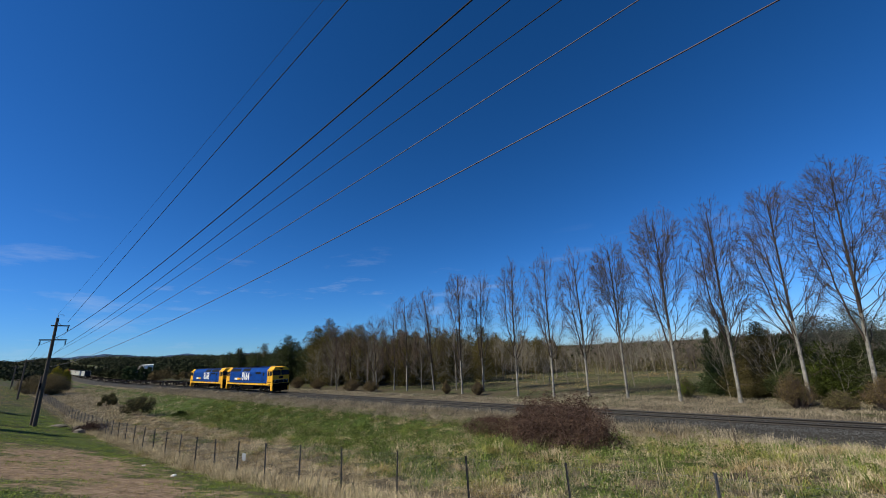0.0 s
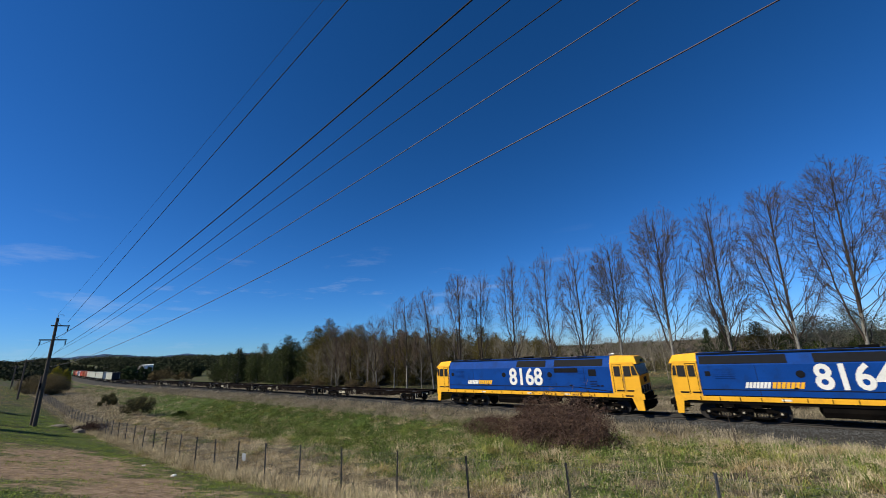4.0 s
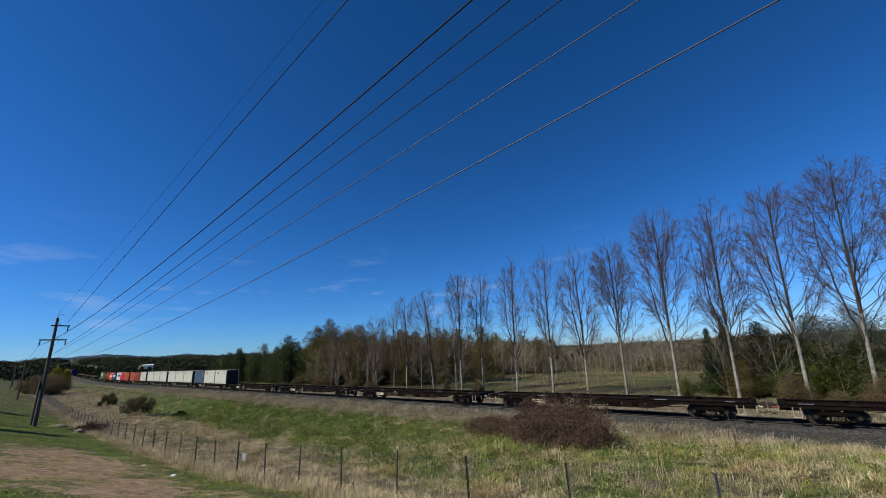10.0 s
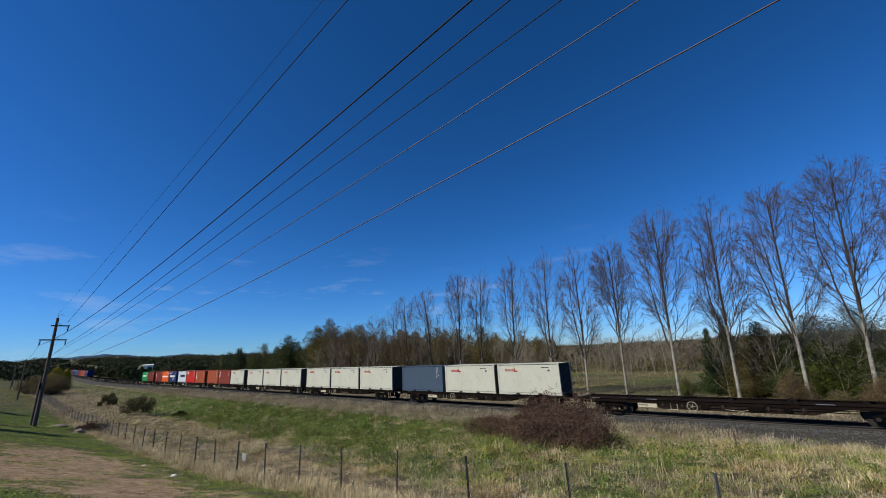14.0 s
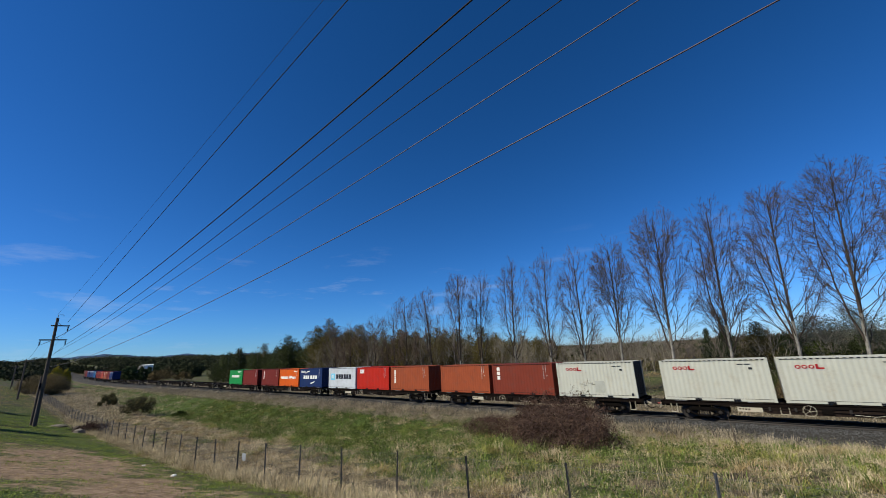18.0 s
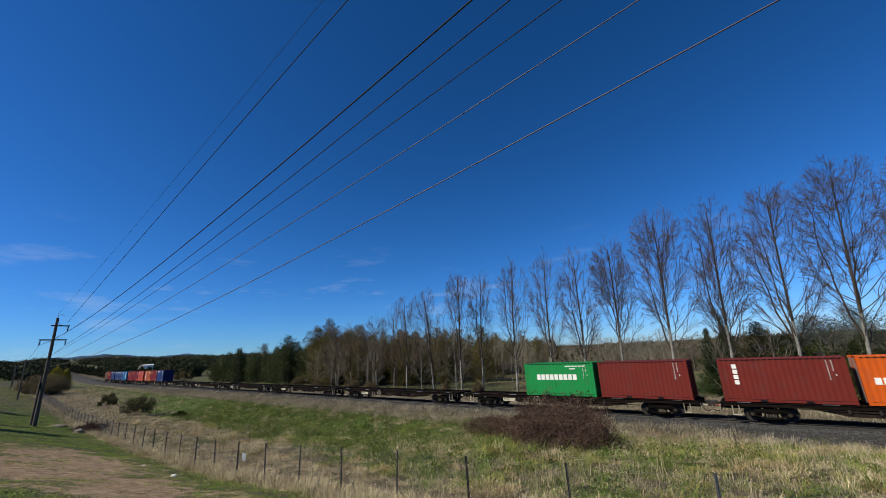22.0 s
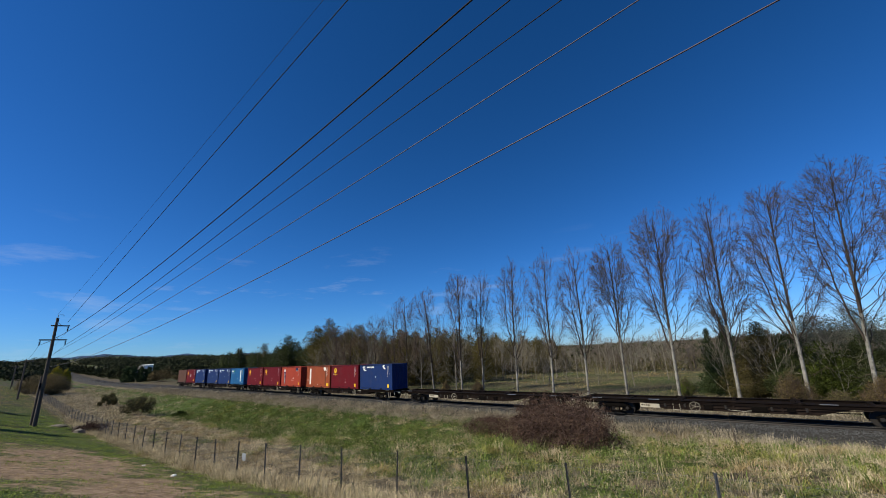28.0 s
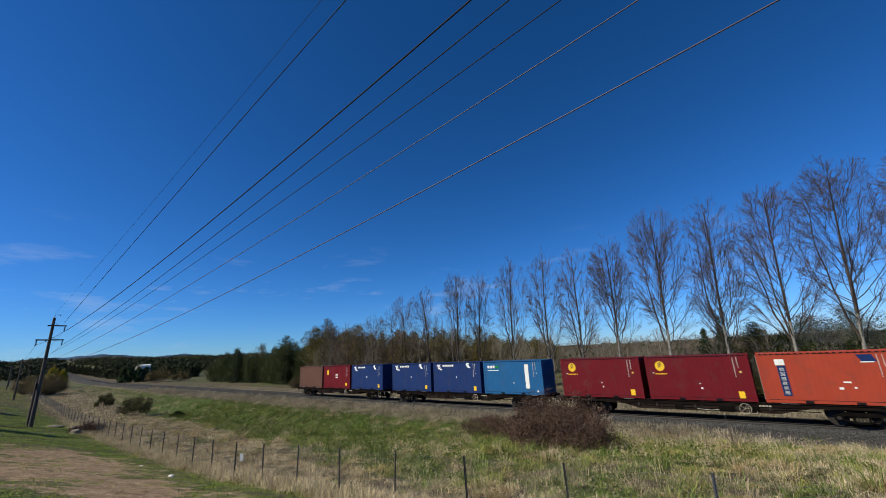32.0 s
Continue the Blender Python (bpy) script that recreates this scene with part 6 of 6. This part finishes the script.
def build_power_line():
    s0, d0, h = -63.4, 28.2, 11.75
    x, y = by_plan(s0, d0)
    g = ground_at(x, y)
    turn = math.degrees(HEAD)
    p = make_pole("tall dark timber power pole with two crossarms", h, .20)
    p.matrix_basis = pose(x, y, g, 0, 0, turn)
    # local y points over the line; local x along it
    for z, y0, y1 in ((10.82, -.45, 1.15), (9.21, -1.15, 1.15)):
        part("crossarm", Mesh().box(.12, .24, y0, y1, z - .06, z + .07), M_POLE, p)
        part("brace", Mesh().tube((.2, -.42 if y0 < -.9 else .1, z), (.16, 0, z - .5 if y0 < -.9 else z + .45), .02, sides=5), M_GALV, p)
        part("brace", Mesh().tube((.2, .5, z), (.16, 0, z + .45), .02, sides=5), M_GALV, p)
    insulator(p, .18, 1.02, 10.76)
    insulator(p, .18, -1.05, 9.15)
    insulator(p, .18, 1.05, 9.15)
    bracket = Mesh().tube((0, 0, h - .1), (0, 0, h + .35), .03, sides=6).tube((0, 0, h + .33), (.1, .45, h + .36), .025, sides=6).tube((.1, .45, h + .36), (.1, .45, h + .2), .025, sides=6)
    part("top_bracket", bracket, M_GALV, p)
    part("lower_arm", Mesh().box(.15, .25, -.15, .95, 7.1, 7.2), M_POLE, p)
    part("lamp_arm", Mesh().tube((0, .1, 4.4), (-.3, -.5, 4.9), .035, sides=6), M_POLE, p)
    part("cable_box", Mesh().box(-.14, .14, -.32, -.18, 3.9, 4.5), M_GRILLE, p)
    # the strut pole beside it
    st = make_pole("short dark timber strut pole beside the power pole", 5.2, .16)
    xs, ys = by_plan(s0 - 1.2, d0 + .2)
    st.matrix_basis = pose(xs, ys, ground_at(xs, ys), 0, 0, turn)

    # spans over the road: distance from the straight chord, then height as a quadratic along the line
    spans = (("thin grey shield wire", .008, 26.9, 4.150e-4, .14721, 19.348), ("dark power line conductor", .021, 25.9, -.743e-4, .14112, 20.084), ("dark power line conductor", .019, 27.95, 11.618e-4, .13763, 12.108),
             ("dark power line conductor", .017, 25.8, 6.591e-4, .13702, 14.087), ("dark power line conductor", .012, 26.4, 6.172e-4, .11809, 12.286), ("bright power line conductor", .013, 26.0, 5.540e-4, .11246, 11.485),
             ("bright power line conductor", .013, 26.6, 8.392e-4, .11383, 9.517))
    for label, r, off, a2, a1, a0 in spans:
        pts = []
        for k in np.linspace(s0 - .6, 42, 60):
            q = FOOT + k * U - off * N
            pts.append((q[0], q[1], a2 * k * k + a1 * k + a0))
        cable(pts, r, label)
    # further poles down the field
    tops = []
    for s1, d1, h1, r1 in ((-124.7, 27.9, 8.3, .17), (-190, 27.0, 7.6, .16), (-236, 26.1, 7.6, .16)):
        x1, y1 = by_plan(s1, d1)
        q = make_pole("dark timber power pole further down the field", h1, r1)
        g1 = ground_at(x1, y1)
        q.matrix_basis = pose(x1, y1, g1, 0, 0, turn)
        part("crossarm", Mesh().box(.1, .2, -.9, .9, h1 - .5, h1 - .38), M_POLE, q)
        tops.append((x1, y1, g1 + h1 - .35))
    for off, z in ((1.02, 10.2), (-1.05, 8.6), (1.05, 8.6), (.4, 7.1)):
        a = (x + off * N[0], y + off * N[1], g + z)
        b = (tops[0][0] + off * .8 * N[0], tops[0][1] + off * .8 * N[1], tops[0][2])
        cable(sag_line(a, b, .9), .012, "dark power line conductor")
    for a, b in zip(tops, tops[1:]):
        for off in (-.7, .7):
            cable(sag_line((a[0] + off * N[0], a[1] + off * N[1], a[2]), (b[0] + off * N[0], b[1] + off * N[1], b[2]), .8), .012, "dark power line conductor")


build_power_line()


def build_fence():
    f = thing("wire_fence", "chain-link wire fence with dark steel posts along the line", "fence")
    post = Mesh().box(-.03, .03, -.004, .004, -.4, 1.80).box(-.004, .004, -.03, .03, -.4, 1.80).data("post", make("dark_post_steel", (0.045, 0.05, 0.06), rough=.6, metal=.3, vary=.3, bump=0, per=.3))
    rng = random.Random(4)
    tops = []
    for k in range(62):
        s = -1.3 + 6 - 3.0 * k
        x, y = by_plan(s, 23.3)
        z = float(np.interp(s, FENCE_S, FENCE_Z)) + .03
        ob = new("post", post)
        ob.parent = f
        ob.matrix_basis = pose(x, y, z, rng.uniform(-1.5, 1.5), rng.uniform(-1.5, 1.5), 40 + rng.uniform(-20, 20))
        tops.append(np.array([x, y, z]))
    mesh_mat = make("thin_fence_wire", (0.16, 0.17, 0.19), rough=.5, metal=.5, bump=0, vary=.1)
    for a, b in zip(tops, tops[1:]):
        w = Twigs()
        for h in (.25, .95, 1.72):
            w.add(a + [0, 0, h], b + [0, 0, h], .0022, .0022)
        n = 26
        for k in range(-7, n):
            for up in (0, 1):
                f0, f1 = k / n, (k + 8) / n
                z0, z1 = (.25, 1.72)
                if f0 < 0:
                    z0 = z0 + (z1 - z0) * (-f0) / (f1 - f0)
                    f0 = 0
                if f1 > 1:
                    z1 = z0 + (z1 - z0) * (1 - f0) / (f1 - f0)
                    f1 = 1
                if up:
                    z0, z1 = 1.97 - z0, 1.97 - z1
                w.add(a + (b - a) * f0 + [0, 0, z0], a + (b - a) * f1 + [0, 0, z1], .0013, .0013)
        part("wire_mesh", w.data("wire_mesh", mesh_mat, 3), None, f)
    x, y = by_plan(-21.7, 23.26)
    sign = tagged(part("sign", Mesh().box(-.15, .15, -.004, .004, 0, .34), make("pale_sign", (.26, .29, .33), rough=.5, vary=.15, bump=0), f), "small pale blank sign plate")
    sign.matrix_basis = pose(x, y, float(np.interp(-21.7, FENCE_S, FENCE_Z)) + .95, 0, 0, -30)


build_fence()


# ------------------------------------------------------------------ small things
def build_small():
    house_wall = make("white_weatherboard", (.72, .72, .70), rough=.7, vary=.06, bump=.05)
    roof_mat = make("pale_roof_iron", (.62, .63, .64), rough=.45, vary=.1, bump=.05)
    for deg, far, w, tall, nm, lab in ((-37.5, 226, 4.2, 6.9, "farmhouse", "white farmhouse half hidden by dark bushes"), (30.3, 97, .8, .45, "shed", "small white shed behind the bare trees")):
        x, y = by_bearing(deg, far)
        t = thing(nm, lab, "house" if w > 3 else "shed", at=pose(x, y, ground_at(x, y) - .2, 0, 0, -deg))
        part("wall", Mesh().box(-w / 2, w / 2, -w * .2, w * .2, 0, tall), house_wall, t)
        part("roof", Mesh().hull([(-w * .24, tall), (0, tall + w * .1), (w * .24, tall)], -w * .53, w * .53), roof_mat, t)
    for k, (deg, far, h) in enumerate(((-38.7, 214, 7.0), (-38.0, 213, 6.4), (-37.3, 214, 6.4), (-36.6, 215, 7.0), (-39.3, 216, 7.0))):
        x, y = by_bearing(deg, far)
        put(leafy_tree("evergreen_bush", "dark evergreen bush before the farmhouse", h, 2.2, 900 + k, M_PINE, .0, 2600, .26, 16), x, y)
    # trees on the field beside the road whose shadows lie across the grass
    for k, (x, y) in enumerate(((-47.9, 33.4), (-72.4, 52.6), (-56.2, 37.2))):
        put(leafy_tree("field_tree", "slender tree on the field beside the road", 11, 1.3, 920 + k, M_DARK, .25, 4000, .2, 20), x, y)
    stone = make("pale_field_stone", (.15, .13, .11), rough=.9, vary=.3, bump=.4)
    rng = random.Random(8)

    def rock(name, label, x, y, a, b, c, m, turn):
        bm = bmesh.new()
        bmesh.ops.create_icosphere(bm, subdivisions=3, radius=1)
        for v in bm.verts:
            k = 1 + .25 * noise.noise(v.co * 1.7 + Vector((x, y, 0))) + .08 * noise.noise(v.co * 5)
            v.co = Vector((v.co.x * a * k, v.co.y * b * k, v.co.z * c * k))
        me = bpy.data.meshes.new(name)
        bm.to_mesh(me)
        bm.free()
        me.materials.append(m)
        ob = tagged(new(name, me), label, "rock" if name != "log" else "log")
        ob.matrix_basis = pose(x, y, ground_at(x, y) + c * .35, 0, 0, turn)

    x, y = by_plan(-66.3, 26.1)
    rock("log", "weathered pale log lying in the grass", x, y, 1.0, .25, .22, stone, 20)
    x, y = by_plan(-58.4, 25.0)
    rock("rock", "large pale stone beside the fence", x, y, .5, .42, .36, stone, 50)
    x, y = by_plan(-60.2, 25.0)
    rock("rock", "dark stone beside the fence", x, y, .4, .36, .5, M_POLE, 10)
    for s, d, q in ((-29.5, 25.6, .09), (-23.4, 25.8, .12)):
        x, y = by_plan(s, d)
        rock("rock", "small white stone in the grass", x, y, q, q * .8, q * .5, house_wall, 30)
    for s, d, h in ((-2.2, 5.9, 1.7), (-3.2, 5.2, 1.1)):
        x, y = by_plan(s, d)
        st = thing("dead_stick", "thin dark dead stick standing in dry grass", "stick", at=pose(x, y, ground_at(x, y) - .1, 0, -6, 0))
        part("stem", Mesh().tube((0, 0, 0), (0, 0, h), .03, .012, sides=6), M_POLE, st)


build_small()


# ------------------------------------------------------------------ grass
def grass(name, label, s, d, height, blades, width, material, seed, spread=.12, droop=.45, ways=None):
    """Tufts of thin bent blades at the places given; each tuft leans its own way."""
    rng = np.random.default_rng(seed)
    m = len(s)
    n = m * blades
    x, y = spot(s, d)
    z = np.repeat(land(s, d), blades) - .02
    way = rng.uniform(0, 6.283, m) if ways is None else ways
    a = np.repeat(way, blades) + rng.normal(0, 1.0, n)
    lean = np.abs(np.repeat(rng.normal(0, droop, m), blades) + rng.normal(0, droop, n)) + .10
    x, y, h = np.repeat(x, blades) + rng.normal(0, spread, n), np.repeat(y, blades) + rng.normal(0, spread, n), np.repeat(height, blades)
    h = h * rng.uniform(.45, 1.2, n)
    fall = np.minimum(lean, 1.6)
    tip = np.stack([x + np.cos(a) * fall * h, y + np.sin(a) * fall * h, z + h * np.maximum(.12, 1 - .55 * fall)], -1)
    mid = np.stack([x + np.cos(a) * fall * h * .38, y + np.sin(a) * fall * h * .38, z + h * np.maximum(.30, .62 - .12 * fall)], -1)
    b = a + rng.uniform(.6, 2.5, n)
    w = width * rng.uniform(.6, 1.4, n)
    off = np.stack([np.cos(b) * w, np.sin(b) * w, np.zeros(n)], -1)
    base = np.stack([x, y, z], -1)
    v = np.stack([base, mid + off, tip, mid - off], 1).reshape(-1, 3)
    i = 4 * np.arange(n)
    f = np.concatenate([np.stack([i, i + 1, i + 3], -1), np.stack([i + 1, i + 2, i + 3], -1)])
    tagged(new(name, bulk(name, v, f, material)), label, "grass", kind="stuff")


def build_grass():
    straw = make("straw_grass", (0.435, 0.365, 0.235), rough=.9, vary=.35, scale=.5, fine=2.5, bump=0, islands=.5, dirt=(.13, .095, .058), dirt_amount=.8, dirt_scale=1.1, spec=.1)
    weathered = make("weathered_straw", (0.285, 0.248, 0.185), rough=.9, vary=.35, scale=.5, fine=2.5, bump=0, islands=.5, dirt=(.10, .078, .052), dirt_amount=.8, dirt_scale=1.1, spec=.1)
    tawny = make("tawny_grass", (0.285, 0.215, 0.105), rough=.9, vary=.35, scale=.5, fine=2.5, bump=0, islands=.5, dirt=(.085, .058, .028), dirt_amount=.75, dirt_scale=1.1, spec=.1)
    green = make("green_grass", (0.130, 0.172, 0.043), rough=.85, vary=.45, scale=.4, fine=2.5, bump=0, islands=.5, dirt=(.026, .044, .010), dirt_amount=.85, dirt_scale=1.3, spec=.15)
    lime = make("yellow_green_grass", (0.215, 0.225, 0.058), rough=.85, vary=.4, scale=.4, fine=2.5, bump=0, islands=.5, dirt=(.06, .075, .018), dirt_amount=.75, dirt_scale=1.2, spec=.15)
    lawn = make("short_field_grass", (0.150, 0.195, 0.034), rough=.85, vary=.4, scale=.3, fine=2, bump=0, islands=.45, dirt=(.18, .165, .06), dirt_amount=.5, dirt_scale=.5, spec=.15)
    rng = np.random.default_rng(31)

    def scatter(n, s0, s1, d0, d1, power=1.0):
        f = rng.uniform(0, 1, n) ** power
        return s1 + (s0 - s1) * f, rng.uniform(d0, d1, n)

    # the near bank and the strip to the fence: domed tussocks whose blades fall outwards
    cs, cd = scatter(4400, -75, 17, 3.6, 24.6, 1.25)
    pick = rng.integers(0, len(cs), 66000)
    wide = rng.uniform(.14, .38, len(cs))[pick]
    os, od = rng.normal(0, 1, len(pick)) * wide, rng.normal(0, 1, len(pick)) * wide
    s, d = cs[pick] + os, cd[pick] + od
    out = np.clip(np.hypot(os, od) / (wide * 2), 0, 1)
    ways = np.arctan2(os * U[1] - od * N[1], os * U[0] - od * N[0])
    own = rng.normal(0, 1, len(cs))
    g = (cover(cs, cd)[0] + own * .27)[pick] + rng.normal(0, .07, len(pick))
    x, y = spot(cs[pick], cd[pick])
    warm = .8 * lump(x, y, 6.0, 8) + .6 * lump(x, y, 2.4, 5) + rng.normal(0, .5, len(cs))[pick]
    tall = .62 + .30 * lump(x, y, 5.0, 4) + .25 * lump(x, y, 2.2, 1) + rng.normal(0, .36, len(cs))[pick]
    tall = np.clip(tall, .25, 1.5) * (1 - .45 * out)
    dry = g < .52
    k = dry & (warm < .22)
    grass("dry_grass", "tall dry straw-coloured grass on the bank", s[k], d[k], np.clip(.52 * tall[k], .10, .85), 12, .0055, straw, 1, droop=.8, spread=.13, ways=ways[k])
    k = dry & (warm >= .22)
    grass("tawny_grass", "tawny dry grass among the straw on the bank", s[k], d[k], np.clip(.46 * tall[k], .10, .7), 12, .006, tawny, 11, droop=.85, spread=.13, ways=ways[k])
    k = ~dry & (warm < .15 + .5 * np.clip(-s / 30, -.6, 1))
    grass("green_grass", "short green grass on the bank", s[k], d[k], np.clip(.60 * tall[k], .10, .8), 8, .009, green, 2, droop=.75, spread=.13, ways=ways[k])
    k = ~dry & ~k
    grass("yellow_green_grass", "yellow-green tussock grass on the bank", s[k], d[k], np.clip(.60 * tall[k], .10, .8), 11, .007, lime, 12, droop=.75, spread=.13, ways=ways[k])
    # leafy green weeds among the grass of the bank
    broad = leaf_material("broad_green_weed", (0.014, 0.026, 0.005), (0.100, 0.142, 0.033))
    rank = leaf_material("yellowish_weed", (0.055, 0.065, 0.015), (0.155, 0.170, 0.045))
    ws, wd = scatter(9000, -75, 14, 4.4, 21.5, 1.2)
    wx, wy = spot(ws, wd)
    g = cover(ws, wd)[0] + rng.normal(0, .16, len(ws)) + .25 * lump(wx, wy, 1.6, 3)
    keep = g > np.interp(ws, [-24, -8, 0], [.55, .74, .84])
    ws, wd, wx, wy = ws[keep], wd[keep], wx[keep], wy[keep]
    high = np.clip(.20 + .16 * lump(wx, wy, 1.7, 5) + rng.normal(0, .09, len(ws)), .05, .6)
    at = np.stack([wx, wy, land(ws, wd) + high * .7], -1)
    size = np.stack([high * 1.5, high * 1.5, high], -1)
    pale = lump(wx, wy, 7, 6) + rng.normal(0, .5, len(ws)) > np.interp(ws, [-24, -8], [.5, 0])
    tagged(new("bank_weeds", leaves("bank_weeds", at[~pale], size[~pale], 60000, .045, broad, 41)), "leafy dark green weeds on the bank", "weeds", kind="stuff")
    tagged(new("pale_weeds", leaves("pale_weeds", at[pale], size[pale], 26000, .042, rank, 42)), "yellowish leafy weeds on the bank", "weeds", kind="stuff")
    # tall dead stalks that fan out of the tussocks
    cs, cd = scatter(1900, -62, 12, 4.2, 23.6, 1.15)
    cx, cy = spot(cs, cd)
    keep = (.7 * lump(cx, cy, 5.5, 2) + .6 * lump(cx, cy, 2.3, 7) + rng.normal(0, .4, len(cs))) > np.interp(cd, [4, 12, 17, 23], [.0, .45, .1, -.1]) * np.interp(cs, [-30, -8], [1, .3])
    cs, cd = cs[keep], cd[keep]
    pick = np.repeat(np.arange(len(cs)), 4)
    os, od = rng.normal(0, .17, len(pick)), rng.normal(0, .17, len(pick))
    tall = rng.uniform(.45, 1.0, len(cs))[pick] * np.interp(cd, [4, 8, 23], [.75, 1, .85])[pick]
    ways = np.arctan2(os * U[1] - od * N[1], os * U[0] - od * N[0])
    ash = make("bleached_stalks", (0.36, 0.30, 0.20), rough=.9, vary=.3, scale=.5, fine=2.5, bump=0, islands=.45, dirt=(.22, .155, .10), dirt_amount=.7, dirt_scale=.7, spec=.1)
    grass("dead_stalks", "tall bleached grass stalks fanning out over the bank", cs[pick] + os, cd[pick] + od, tall, 9, .0045, ash, 61, droop=.62, spread=.10, ways=ways)
    # crest of dry grass beside the ballast, both sides
    s, d = scatter(15000, -130, 17, 2.5, 5.2)
    keep = (s < -9) | (d > np.interp(s, [-9, -3, 1, 4], [2.7, 2.9, 3.15, 3.4]))
    s, d = s[keep], d[keep]
    x, y = spot(s, d)
    grass("crest_grass", "pale dry grass along the edge of the ballast", s, d, np.clip(.55 + .3 * lump(x, y, 4, 1) + .2 * lump(x, y, 1.5, 3), .15, 1) * np.interp(s, [-3, 3], [1, .6]), 10, .007, weathered, 3, spread=.18, droop=.6)
    s, d = scatter(12000, -130, 20, -10.5, -4.0)
    grass("verge_grass", "pale dry grass on the far side of the line", s, d, np.full(len(s), .34), 8, .008, weathered, 4, spread=.24, droop=.6)
    # further bank
    s, d = scatter(11000, -200, -75, 3.8, 24, 1.0)
    x, y = spot(s, d)
    g = cover(s, d)[0] + rng.normal(0, .15, len(s)) + .25 * lump(x, y, 9, 3)
    dry = g < .5
    grass("far_dry_grass", "dry grass on the further bank", s[dry], d[dry], np.full(dry.sum(), .5), 7, .018, straw, 5, spread=.3)
    grass("far_green_grass", "green grass on the further bank", s[~dry], d[~dry], np.full((~dry).sum(), .32), 7, .022, green, 6, spread=.3)
    s, d = scatter(3500, 24, -22, -17, -10, 1.0)
    grass("rough_grass", "rough dry grass under the bare trees", s, d, np.full(len(s), .34), 8, .008, weathered, 44, spread=.25, droop=.6)
    s, d = scatter(9000, -210, -84, 24.6, 46, 1.0)
    x, y = spot(s, d)
    g = lump(x, y, 12, 2) + .6 * lump(x, y, 4, 5)
    grass("far_field_grass", "short olive grass on the far end of the field", s[g > 0], d[g > 0], np.full((g > 0).sum(), .18), 6, .02, lime, 45, spread=.3, droop=.8)
    grass("far_field_straw", "short dry grass on the far end of the field", s[g <= 0], d[g <= 0], np.full((g <= 0).sum(), .2), 6, .02, tawny, 46, spread=.3, droop=.8)
    # the paddock beyond the bare trees
    pasture = make("grazed_pasture", (0.170, 0.160, 0.092), rough=.9, vary=.35, scale=.15, fine=1.5, bump=0, islands=.4, dirt=(.13, .105, .06), dirt_amount=.8, dirt_scale=.2, spec=.1)
    s, d = scatter(30000, -75, 25, -95, -18, 1.0)
    x, y = spot(s, d)
    g = .8 * lump(x, y, 21, 4) + .6 * lump(x, y, 6, 2) + rng.normal(0, .25, len(s))
    for k, nm, lab, m, h in ((g > .1, "paddock_grass", "grazed pale green grass of the paddock", pasture, .14), ((g <= .1) & (g > -.35), "paddock_straw", "dry grass tufts in the paddock", pasture, .20), (g <= -.35, "paddock_rushes", "tawny rough tufts in the paddock", tawny, .26)):
        grass(nm, lab, s[k], d[k], np.full(k.sum(), h), 6, .026, m, 50, spread=.5, droop=.9)
    # field on the near side of the fence
    s, d = scatter(24000, -85, -6, 24.3, 36, 1.2)
    g, so, _ = cover(s, d)
    keep = (so + rng.normal(0, .22, len(s)) < .42)
    x, y = spot(s, d)
    grass("field_grass", "short patchy green grass on the field", s[keep], d[keep], np.clip(.12 + .06 * lump(x, y, 1.7, 2), .05, .2)[keep], 7, .0085, lawn, 7, spread=.11, droop=.9)
    k = (~keep) & (rng.random(len(s)) < .7)
    grass("thatch", "dead tan thatch on the bare dirt of the field", s[k], d[k], np.full(k.sum(), .07), 7, .007, tawny, 17, spread=.13, droop=1.1)
    s, d = scatter(6000, -80, 3, 22.4, 24.4, 1.0)
    x, y = spot(s, d)
    grass("fence_grass", "long dry grass along the fence", s, d, np.clip(.60 + .3 * lump(x, y, 3, 1), .2, 1), 10, .0055, straw, 8, spread=.16)


build_grass()

# ------------------------------------------------------------------ movement
def motions():
    """The whole train rolls along the line, slowing a little."""
    for ob, c, z in MOVING:
        walk(ob, [(t, line_pose(c + travelled(t), z)) for t in [0.8 * k for k in range(41)]])


motions()
